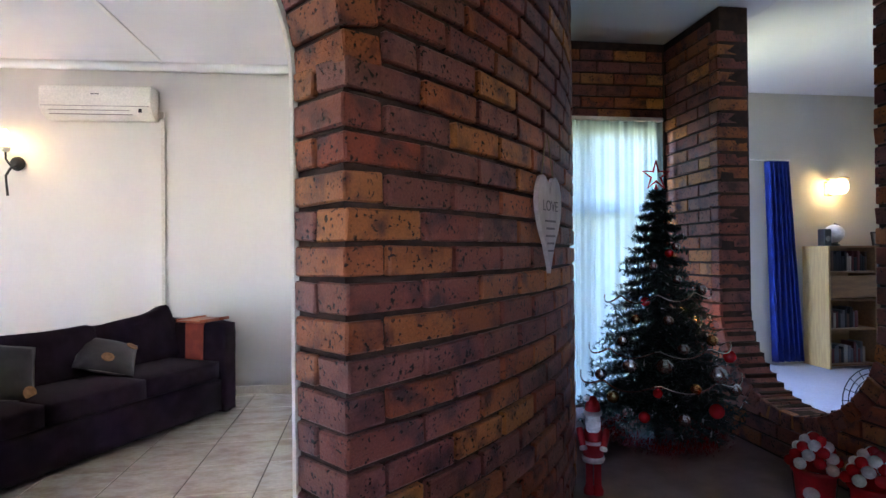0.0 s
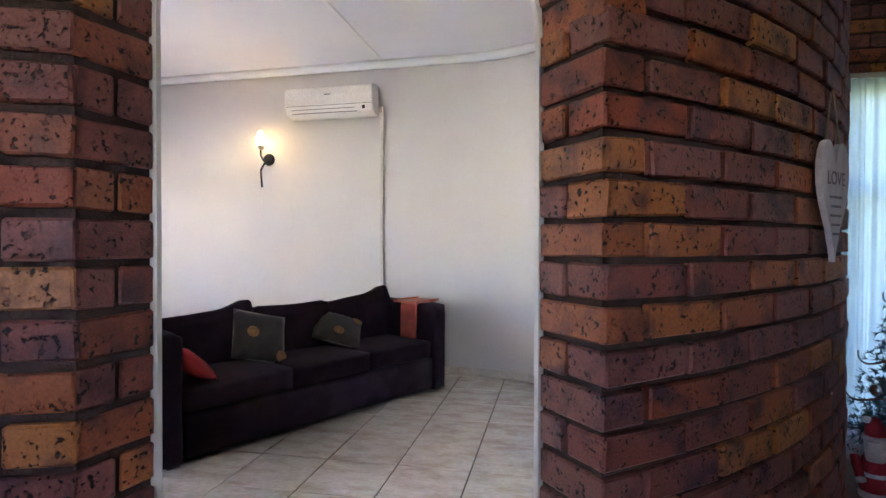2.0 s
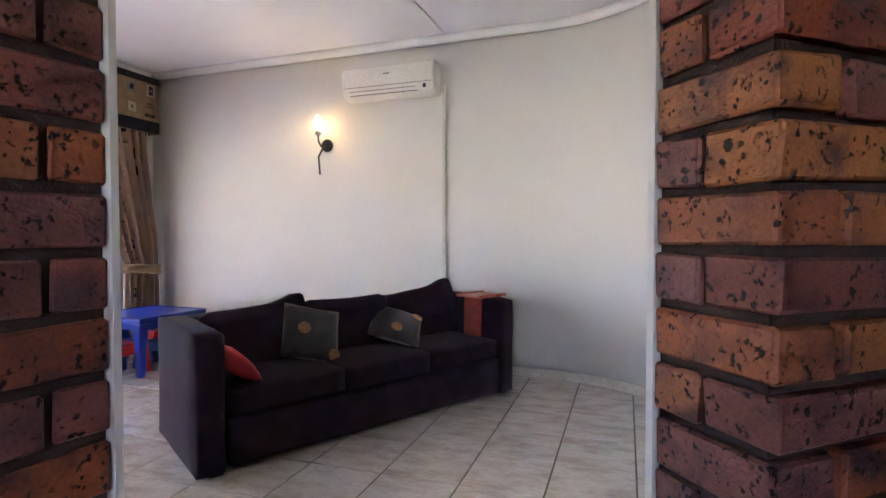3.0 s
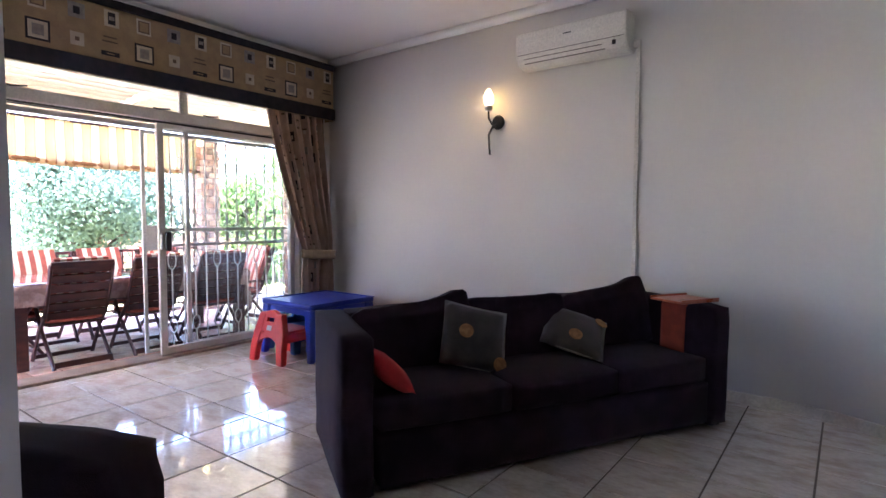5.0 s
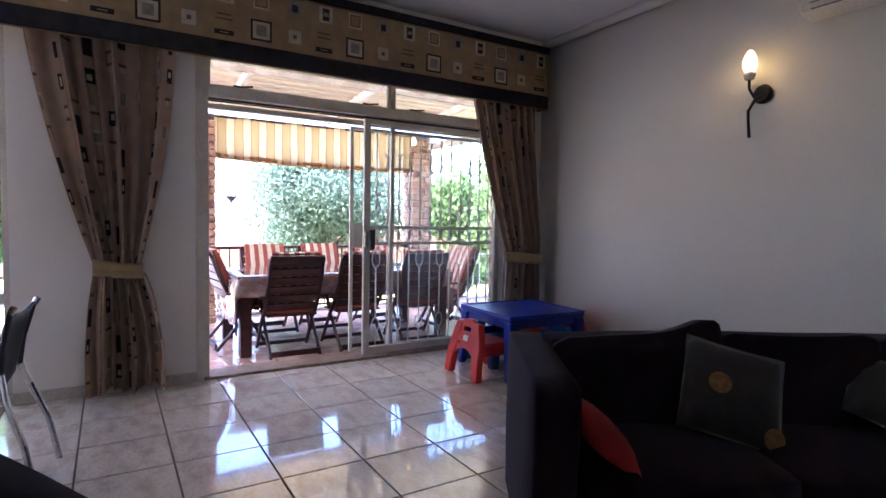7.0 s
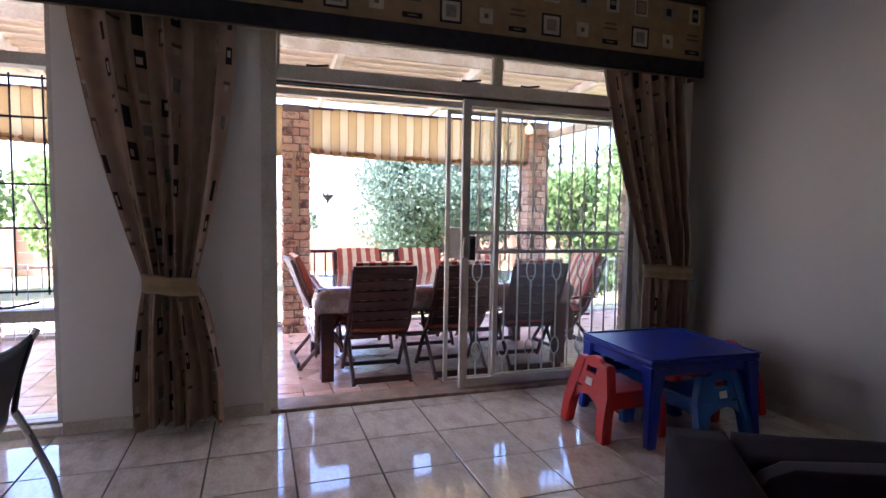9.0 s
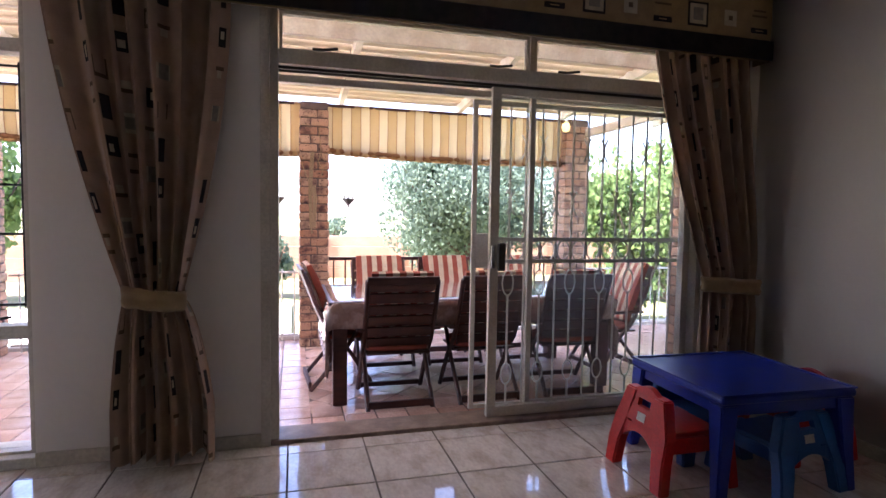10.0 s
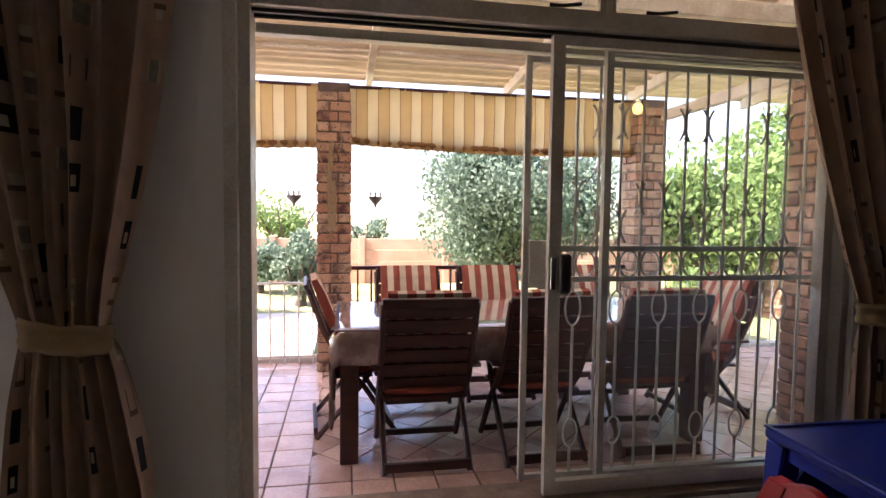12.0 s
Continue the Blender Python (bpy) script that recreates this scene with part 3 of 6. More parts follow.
for nm, x, y0, y1, w in (("sliding_leaf", -6.65, 4.84, 6.34, 0.058), ("fixed_leaf", -6.71, 5.13, 6.37, 0.034)):
    leaf = part(nm, boxes([(x - 0.018, x + 0.018, y0, y0 + w, 0.03, 2.145), (x - 0.018, x + 0.018, y1 - 0.05, y1, 0.03, 2.145), (x - 0.018, x + 0.018, y0 + w, y1 - 0.05, 0.03, 0.095), (x - 0.018, x + 0.018, y0 + w, y1 - 0.05, 2.10, 2.145)]), ALU, door)
    pane("glass_pane", x, y0 + w - 0.005, y1 - 0.04, 0.09, 2.105, leaf, DUSTY)
    if nm == "sliding_leaf":
        part("handle", box(x + 0.018, x + 0.05, y0 + 0.045, y0 + 0.10, 0.985, 1.165, 0.012), BLACK, leaf, "black plastic door pull")
        part("latch_plate", box(x + 0.0185, x + 0.026, y0 + 0.008, y0 + 0.032, 1.0, 1.15, 0.003), CHROME, leaf)

grille = thing("security_gate", label="white wrought-iron sliding security gate outside the glass door", category="gate")
GX, G0, G1 = -6.79, 4.765, 6.46
part("gate_frame", boxes([(GX - 0.012, GX + 0.012, G0, G0 + 0.03, 0.04, 2.09), (GX - 0.012, GX + 0.012, G1 - 0.03, G1, 0.04, 2.09), (GX - 0.012, GX + 0.012, G0 + 0.03, G1 - 0.03, 0.04, 0.065), (GX - 0.012, GX + 0.012, G0 + 0.03, G1 - 0.03, 2.06, 2.09)]), WHITE, grille)
part("head_track", box(GX - 0.03, GX + 0.03, D0 + 0.002, D1 - 0.002, 2.104, 2.147, 0.004), WHITE, grille, "cream gate track over the doorway")
for z in (1.03, 1.18):
    part("mid_rail", box(GX - 0.009, GX + 0.009, G0 + 0.03, G1 - 0.03, z - 0.013, z + 0.013), WHITE, grille)
part("lock_box", box(GX - 0.02, GX + 0.02, G0 + 0.028, G0 + 0.13, 0.99, 1.22, 0.004), WHITE, grille, "white steel lock box")
ys = [G0 + 0.15 + 0.116 * i for i in range(13)]


def oval(bm, y, z, ry, rz, r=0.0055, n=14):
    add_tube(bm, [(GX, y + ry * math.cos(2 * math.pi * k / n), z + rz * math.sin(2 * math.pi * k / n)) for k in range(n)], r, 5, True)


def bracket(bm, y, z, s):
    add_tube(bm, [(GX, y + s * (0.006 + 0.03 * (k / 4) ** 2), z + k * 0.02) for k in range(-4, 5)], 0.0065, 5)


for i, y in enumerate(ys):
    bm = bmesh.new()
    if i % 2:
        add_tube(bm, [(GX, y, 0.06), (GX, y, 0.19)], 0.008, 6)
        add_tube(bm, [(GX, y, 0.33), (GX, y, 0.80)], 0.008, 6)
        add_tube(bm, [(GX, y, 0.97), (GX, y, 2.07)], 0.008, 6)
        oval(bm, y, 0.26, 0.038, 0.07)
        oval(bm, y, 0.885, 0.04, 0.085)
    else:
        add_tube(bm, [(GX, y, 0.06), (GX, y, 2.07)], 0.008, 6)
    part("bar", bm, WHITE, grille)
for i, y in enumerate(ys[:-1]):
    bm = bmesh.new()
    oval(bm, y + 0.059, 1.105, 0.05, 0.066)
    part("ring", bm, WHITE, grille)
for i, y in enumerate(ys):
    for z in ((1.43,) if i % 4 < 2 else (1.29, 1.80)):
        for o, q in ((0, 1), (0.016, -1)) if i % 2 else ((0, -1), (-0.016, 1)):
            bm = bmesh.new()
            bracket(bm, y + o, z, q)
            part("scroll", bm, WHITE, grille)

win = tagged(thing("window_2", label="white framed floor-length window with burglar bars", category="window"), kind="structure")
part("outer_frame", bars_frame(V0, V1, 0.03, DTOP, -6.74, -6.62, 0.04), ALU, win)
part("sill", box(-6.82, -6.56, V0 + 0.002, V1 - 0.002, -0.02, 0.055, 0.006), WHITE, win)
part("transom_bar", box(-6.735, -6.625, V0 + 0.04, V1 - 0.04, 2.12, 2.19, 0.005), ALU, win)
part("mid_rail", box(-6.735, -6.625, V0 + 0.04, V1 - 0.04, 0.66, 0.73, 0.005), ALU, win)
for y in (0.38, 1.36):
    part("mullion", box(-6.72, -6.64, y, y + 0.04, 0.07, 2.48, 0.004), ALU, win)
for y0, y1 in ((V0 + 0.04, 0.38), (0.42, 1.36), (1.40, V1 - 0.04)):
    for z0, z1 in ((0.07, 0.66), (0.73, 2.12), (2.19, DTOP - 0.04)):
        pane("window_pane", -6.68, y0, y1, z0, z1, win)
part("casement_stay", tube([(-6.62, 1.95, 0.75), (-6.60, 2.1, 0.755), (-6.61, 2.24, 0.78)], 0.008, 6), BLACK, win)
for k, y in enumerate([-0.4 + 0.165 * i for i in range(17)]):
    if y < V1 - 0.06:
        part("burglar_bar", tube([(-6.77, y, 0.8), (-6.77, y, 2.1)], 0.006, 6), BLACK, win)
for z in (0.82, 1.2, 1.46, 1.85, 2.08):
    part("cross_bar", box(-6.776, -6.766, V0 + 0.05, V1 - 0.05, z - 0.006, z + 0.006), BLACK, win)

# ---- pelmet and curtains ----
PX, P0, P1 = -6.43, 0.4, 6.76
pelmet = thing("curtain_pelmet", label="tan fabric pelmet printed with squares, dark bands along both edges", category="pelmet")
part("board", boxes([(PX - 0.012, PX, P0, P1, 2.41, 3.03), (DX + 0.002, PX - 0.012, P1 - 0.012, P1, 2.41, 3.03), (DX + 0.052, PX - 0.012, P0, P1 - 0.012, 3.005, 3.03)]), TAN, pelmet)
part("lower_band", box(PX + 0.001, PX + 0.022, P0, P1 + 0.008, 2.415, 2.545, 0.009), DARK_C, pelmet, "navy-black padded band")
part("upper_band", box(PX + 0.001, PX + 0.03, P0, P1 + 0.008, 2.965, 3.035, 0.012), DARK_C, pelmet, "navy-black padded band")


def motif(y, z, w, h, material, lift):
    part("print_patch", box(PX + 0.0005, PX + lift, y - w / 2, y + w / 2, z - h / 2, z + h / 2), material, pelmet)


y = 3.90 - 4 * 0.755
while y < P1 - 0.05:
    for dy, z, sizes in ((0.0, 2.665, ((0.155, 0.155, DARK_C), (0.125, 0.125, CREAM_C), (0.075, 0.08, GREY_C))),
                         (0.0, 2.885, ((0.115, 0.125, CREAM_C), (0.09, 0.095, BROWN_C), (0.07, 0.075, TAN))),
                         (0.255, 2.665, ((0.095, 0.10, CREAM_C), (0.03, 0.03, BROWN_C))),
                         (0.255, 2.88, ((0.115, 0.115, GREY_C), (0.045, 0.055, DARK_C))),
                         (0.49, 2.605, ((0.135, 0.035, DARK_C), (0.06, 0.007, TAN))),
                         (0.49, 2.70, ((0.12, 0.012, BROWN_C),)),
                         (0.49, 2.735, ((0.10, 0.012, BROWN_C),)),
                         (0.505, 2.885, ((0.11, 0.13, CREAM_C), (0.055, 0.095, DARK_C), (0.04, 0.03, GREY_C)))):
        if P0 + 0.08 < y + dy < P1 - 0.07:
            for k, (w, h, c) in enumerate(sizes):
                motif(y + dy, z, w, h, c, 0.0025 + 0.0015 * k)
    y += 0.755


def print_colour(u, v, lanes):
    """Which cloth of the print lies at u, v metres on the curtain: 0 ground, 1 brown, 2 cream, 3 dark, 4 grey."""
    col = math.floor(u / 0.135)
    fu, fv = u / 0.135 - col, v / 0.20 + 0.37 * (col % 3)
    row = math.floor(fv)
    fv -= row
    if col % lanes or (col * 3 + row * 2) % 7 == 0:
        return 0
    kind = (col * 2 + row * 3) % 5
    du, dv = abs(fu - 0.5) * 0.135, abs(fv - 0.5) * 0.20
    if kind == 0:
        return 3 if du < 0.034 and dv < 0.05 and not (du < 0.016 and dv < 0.022) else (2 if du < 0.034 and dv < 0.05 else 0)
    if kind == 1:
        return 4 if du < 0.03 and dv < 0.036 else (2 if du < 0.042 and dv < 0.048 else 0)
    if kind == 2:
        return 3 if du < 0.028 and dv < 0.058 else 0
    if kind == 3:
        return 1 if du < 0.04 and 0.03 < dv < 0.045 else (2 if du < 0.022 and dv < 0.022 else 0)
    return 1 if du < 0.036 and dv < 0.05 and not (du < 0.026 and dv < 0.038) else 0


def curtain(name, x, left, right, label, seed, lanes):
    """A gathered, tied-back curtain; left and right give (y at the top, at the tie, at the hem)."""
    rnd = random.Random(seed)
    cols, rows = 260, 120
    zt, ztie, zb = 2.47, 0.89, 0.045
    wide = 2.3                     # metres of cloth gathered
    bm = bmesh.new()
    grid = []
    ph = [rnd.uniform(0, 6.28) for _ in range(8)]
    for j in range(rows + 1):
        z = zt + (zb - zt) * j / rows
        if z >= ztie:
            k = (zt - z) / (zt - ztie)
            a, c = left[0] + (left[1] - left[0]) * k ** 1.25, right[0] + (right[1] - right[0]) * k ** 1.6
        else:
            k = (ztie - z) / (ztie - zb)
            e = min(1, 1.25 * k ** 0.55)
            a, c = left[1] + (left[2] - left[1]) * e, right[1] + (right[2] - right[1]) * e
        pinch = math.exp(-((z - ztie) / 0.16) ** 2)
        amp = 0.048 - 0.026 * pinch
        row = []
        for i in range(cols + 1):
            u = i / cols
            w = 2 * math.pi * (6.5 * u + 0.30 * math.sin(7 * u + ph[1]) + 0.16 * math.sin(15 * u + ph[5]) + 0.10 * math.sin(1.7 * z + ph[6] + 5 * u))
            fold = math.sin(w + ph[0]) + 0.32 * math.sin(2.3 * w + ph[2] + 0.9 * z) + 0.25 * noise.noise((u * 11, z * 1.3, seed + 4))
            slack = 0.6 * noise.noise((u * 6, z * 5, seed + 9)) * pinch
            lean = 0.085 * min(1.0, (zt - z) / 1.5)
            yy = a + (c - a) * (u + 0.026 * math.sin(w + ph[3]) * (1 - 0.5 * pinch))
            row.append(bm.verts.new((x + lean + amp * (fold + slack) + 0.014 * noise.noise((u * 3, z * 1.1, seed)), yy, z + (0.022 * math.sin(u * 13 + ph[4]) + 0.012 * noise.noise((u * 20, 0, seed))) * max(0, (j - rows + 6) / 6))))
        grid.append(row)
    for j in range(rows):
        for i in range(cols):
            f = bm.faces.new((grid[j][i], grid[j][i + 1], grid[j + 1][i + 1], grid[j + 1][i]))
            f.smooth = True
            f.material_index = print_colour(wide * (i + 0.5) / cols, (zt - zb) * (j + 0.5) / rows, lanes)
    body = thing(name, label=label, category="curtain", group="lounge curtains")
    cloth = part("drape", bm, [CURT, BROWN_C, CREAM_C, DARK_C, GREY_C], body)
    ya, yc = left[1] - 0.015, right[1] + 0.015
    n = 40
    ring = [(x + 0.085 + 0.068 * math.sin(2 * math.pi * k / n), (ya + yc) / 2 + (yc - ya) / 2 * math.cos(2 * math.pi * k / n)) for k in range(n)]
    bm = bmesh.new()
    bands = []
    for q in range(6):
        h = -0.05 + 0.10 * q / 5
        bands.append([bm.verts.new((p[0] + (0.010 if q in (1, 4) else 0.0) * math.copysign(1, p[0] - x - 0.085) + 0.006 * noise.noise((k * 0.5, q, seed)), p[1], ztie + h - 0.016 * math.cos(2 * math.pi * k / n) + 0.010 * noise.noise((k * 0.35, q * 0.3, seed + 2)))) for k, p in enumerate(ring)])
    for lo, hi in zip(bands, bands[1:]):
        for k in range(n):
            bm.faces.new((lo[k], lo[(k + 1) % n], hi[(k + 1) % n], hi[k])).smooth = True
    tie = part("tie_back", bm, TAN, body, "tan cloth tie-back")
    tie.modifiers.new("thickness", "SOLIDIFY").thickness = 0.006
    return body


curtain("curtain", -6.49, (2.45, 2.82, 2.76), (3.33, 3.08, 3.24), "tan patterned curtain tied back against the pier", 3, 2)
curtain("curtain", -6.49, (5.88, 6.29, 6.25), (6.68, 6.72, 6.70), "tan patterned curtain tied back beside the corner", 8, 2)

# ---- lounge furniture ----
sofa = thing("sofa", pose(-3.36, 4.07, 0, 0, 0, 60.5), "dark plum three-seater fabric sofa on the tiled floor", "sofa")
SL, SD = 2.40, 0.905


def soft_box(x0, x1, y0, y1, z0, z1, bevel=0.03, puff=0.0, seed=0, cuts=6):
    bm = box(x0, x1, y0, y1, z0, z1)
    bmesh.ops.subdivide_edges(bm, edges=bm.edges[:], cuts=cuts, use_grid_fill=True)
    c = Vector(((x0 + x1) / 2, (y0 + y1) / 2, (z0 + z1) / 2))
    h = Vector(((x1 - x0) / 2, (y1 - y0) / 2, (z1 - z0) / 2))
    for v in bm.verts:
        q = Vector(((v.co[k] - c[k]) / h[k] for k in range(3)))
        for k in range(3):
            a, b2 = q[(k + 1) % 3], q[(k + 2) % 3]
            edge = max(0.0, 1 - a * a) ** 0.5 * max(0.0, 1 - b2 * b2) ** 0.5
            if abs(q[k]) > 0.99:
                v.co[k] += math.copysign(puff * edge, q[k])
        cor = [max(0.0, abs(q[k]) - 0.8) / 0.2 for k in range(3)]
        for k in range(3):
            if abs(q[k]) > 0.99:
                v.co[k] -= math.copysign(bevel * max(cor[(k + 1) % 3], cor[(k + 2) % 3]) ** 2 * 0.6, q[k])
        v.co += Vector((noise.noise(v.co * 4 + Vector((seed, 0, 0))), noise.noise(v.co * 4 + Vector((0, seed, 5))), noise.noise(v.co * 4 + Vector((9, 0, seed))))) * 0.006
    for f in bm.faces:
        f.smooth = True
    return bm


part("base", soft_box(0.14, SL - 0.15, 0.016, SD - 0.02, 0.03, 0.297, 0.012, 0.004, 1), SOFA, sofa)
for x0, wide, splay in ((0.0, 0.175, -0.06), (SL - 0.16, 0.16, 0.0)):
    bm = soft_box(x0, x0 + wide, 0.0, SD, 0.012, 0.76, 0.02, 0.006, 2 + x0)
    for v in bm.verts:
        v.co.x += splay * (1 - v.co.y / SD)
    part("arm", bm, SOFA, sofa)
part("back", soft_box(0.165, SL - 0.155, SD - 0.22, SD, 0.04, 0.76, 0.02, 0.005, 5), SOFA, sofa)
w = (SL - 0.34) / 3
for k in range(3):
    part("seat_cushion", soft_box(0.172 + k * w - (0.04 if k == 0 else -0.004), 0.172 + (k + 1) * w - 0.004, 0.01, SD - 0.24, 0.295, 0.455, 0.02, 0.012, 11 + k), SOFA, sofa)
for k, (rot, dz, lean, lift_l, lift_r) in enumerate(((-5, -0.04, -12, 0.0, 0.05), (-1, -0.045, -12, 0.015, 0.0), (-5, -0.02, -13, -0.02, 0.06))):
    bm = soft_box(-w / 2 - 0.012, w / 2 + 0.012, -0.085, 0.085, -0.21, 0.21, 0.03, 0.012, 21 + k, 9)
    for v in bm.verts:
        up, side = max(0.0, v.co.z / 0.21), v.co.x / (w / 2)
        v.co.z += up * (lift_r * max(0, side) ** 3 + lift_l * max(0, -side) ** 2) - 0.015 * up * (1 - side * side)
        v.co.y *= 1 - 0.45 * up * abs(side) ** 3
    c = part("back_cushion", bm, SOFA, sofa)
    c.matrix_basis = pose(0.178 + (k + 0.5) * w, SD - 0.32, 0.64 + dz, lean, rot, 0)
for x0 in (0.03, SL - 0.1):
    for y0 in (0.04, SD - 0.11):
        part("foot", box(x0, x0 + 0.07, y0, y0 + 0.07, 0.0, 0.02), BLACK, sofa)
part("care_label", box(-0.003, 0.003, 0.06, 0.075, 0.27, 0.29), LABEL, sofa, "tiny white label in a seam")

SO = pose(-3.36, 4.07, 0, 0, 0, 60.5)


def throw_pillow(m, dots, label):
    p = thing("throw_pillow", m, label, "cushion", "dotted cushions on the sofa")
    part("cover", pillow(0.39, 0.39, 0.13), CUSHION, p, smooth=True)
    part("piping", tube([(0.186 * math.copysign(abs(math.cos(a)) ** 0.25, math.cos(a)), 0, 0.186 * math.copysign(abs(math.sin(a)) ** 0.25, math.sin(a))) for a in [2 * math.pi * (k + 0.5) / 48 for k in range(48)]], 0.0045, 5, True), GREY_C, p, "pale piping along the seam")
    for u, v in dots:
        bm = bmesh.new()
        d = (max(0, 1 - (u / 0.21) ** 2) ** 0.45) * (max(0, 1 - (v / 0.21) ** 2) ** 0.45) * 0.065
        bmesh.ops.create_circle(bm, cap_ends=True, segments=20, radius=0.042, matrix=pose(u, -d - 0.004, v, 90 - v * 90, 0, u * 90))
        ob = part("printed_dot", bm, DOT, p, "ochre dot")
        ob.modifiers.new("thickness", "SOLIDIFY").thickness = 0.004
    return p


throw_pillow(SO @ pose(0.82, 0.41, 0.615, -33, 0, -3) @ pose(0, 0, 0, 0, 17, 0), ((-0.07, 0.0), (0.15, -0.15)), "dark grey cushion with ochre dots leaning on the sofa back")
throw_pillow(SO @ pose(1.53, 0.42, 0.585, -58, 0, -6) @ pose(0, 0, 0, 0, 33, 0), ((0.0, -0.09), (0.15, 0.12)), "dark grey cushion with ochre dots slumped on the sofa seat")
red = thing("red_cushion", SO @ pose(0.205, 0.14, 0.565, 0, 0, 0), "bright red cloth bundle tucked against the sofa arm", "cushion")
c = part("cover", pillow(0.30, 0.29, 0.11, 8), RED_CLOTH, red, smooth=True)
c.matrix_basis = pose(0, 0, 0.0, -46, 6, 84)
cl = thing("arm_cloth", SO, "rust-orange cloth draped over the sofa arm", "cloth")
bm = bmesh.new()
prof = [(SL - 0.214, 0.36), (SL - 0.212, 0.5), (SL - 0.211, 0.65), (SL - 0.209, 0.735), (SL - 0.19, 0.757), (SL - 0.10, 0.758), (SL - 0.01, 0.757)]
lines = [[bm.verts.new((x + 0.004 * math.sin(9 * yy + z * 7), yy, z)) for x, z in prof] for yy in [0.16 + 0.20 * k / 10 for k in range(11)]]
for a, b2 in zip(lines, lines[1:]):
    for k in range(len(prof) - 1):
        bm.faces.new((a[k], b2[k], b2[k + 1], a[k + 1])).smooth = True
part("drape", bm, ORANGE_CLOTH, cl).modifiers.new("thickness", "SOLIDIFY").thickness = 0.004
tray = thing("arm_tray", SO @ pose(SL - 0.11, 0.265, 0.762), "orange wooden tray lying on the sofa arm", "tray")
part("board", box(-0.16, 0.16, -0.135, 0.135, 0.0, 0.014, 0.005), ORANGE_TRAY, tray)
for ry0, ry1 in ((-0.135, -0.123), (0.123, 0.135)):
    part("rim", box(-0.16, 0.16, ry0, ry1, 0.0145, 0.026), ORANGE_TRAY, tray)

chair2 = thing("armchair", pose(-2.93, 3.03, 0, 0, 0, 208.7), "black fabric armchair of the same suite as the sofa", "armchair")
part("base", soft_box(0.05, 0.95, 0.02, 0.90, 0.03, 0.42, 0.02, 0.01, 31), SOFA, chair2)
part("arm", soft_box(0.0, 0.22, 0.2, 0.92, 0.012, 0.72, 0.03, 0.012, 32), SOFA, chair2)
part("arm", soft_box(0.9, 1.12, 0.2, 0.92, 0.012, 0.72, 0.03, 0.012, 33), SOFA, chair2)
part("back", soft_box(0.0, 1.12, -0.02, 0.21, 0.012, 0.775, 0.03, 0.012, 34), SOFA, chair2)
part("seat_cushion", soft_box(0.225, 0.895, 0.19, 0.92, 0.41, 0.50, 0.04, 0.02, 35), SOFA, chair2)

# ---- air conditioner, duct, wall lamp ----
ac = thing("air_conditioner", pose(-3.455, 6.727, 2.565, 0, 0, -1.7), "white split-unit air conditioner high on the wall", "air conditioner")
bm = bmesh.new()
prof = [(0.0, 0.0), (-0.10, 0.0), (-0.165, 0.03), (-0.19, 0.085), (-0.2, 0.10), (-0.205, 0.2), (-0.195, 0.275), (-0.175, 0.295), (0.0, 0.295)]
ends = [[bm.verts.new((x, yy, z)) for yy, z in prof] for x in (-0.47, 0.47)]
for k in range(len(prof)):
    k2 = (k + 1) % len(prof)
    bm.faces.new((ends[0][k], ends[0][k2], ends[1][k2], ends[1][k]))
bm.faces.new(ends[0])
bm.faces.new(list(reversed(ends[1])))
bmesh.ops.recalc_face_normals(bm, faces=bm.faces[:])
bmesh.ops.bevel(bm, geom=bm.edges[:], offset=0.007, segments=2, affect="EDGES")
part("casing", bm, PLASTIC_W, ac)
part("front_seam", box(-0.455, 0.455, -0.2015, -0.19, 0.0965, 0.1005), GREY_C, ac)
part("louvre", box(-0.40, 0.30, -0.171, -0.1, 0.028, 0.034, m=None), GREY_C, ac, "grey air outlet slot")
part("vane", box(-0.40, 0.28, -0.190, -0.175, 0.062, 0.066), GREY_C, ac)
part("display", box(0.365, 0.392, -0.199, -0.19, 0.045, 0.078), BLACK, ac, "small black display window")
part("badge", box(-0.035, 0.035, -0.2075, -0.2, 0.2, 0.207), BLACK, ac)
duct = thing("cable_duct", label="white plastic cable duct running down the wall", category="cable duct")
part("duct", box(-2.965, -2.935, 6.685, 6.715, 0.075, 2.60, 0.003), PLASTIC_W, duct)
part("elbow", box(-2.985, -2.935, 6.672, 6.715, 2.60, 2.66, 0.004), PLASTIC_W, duct)


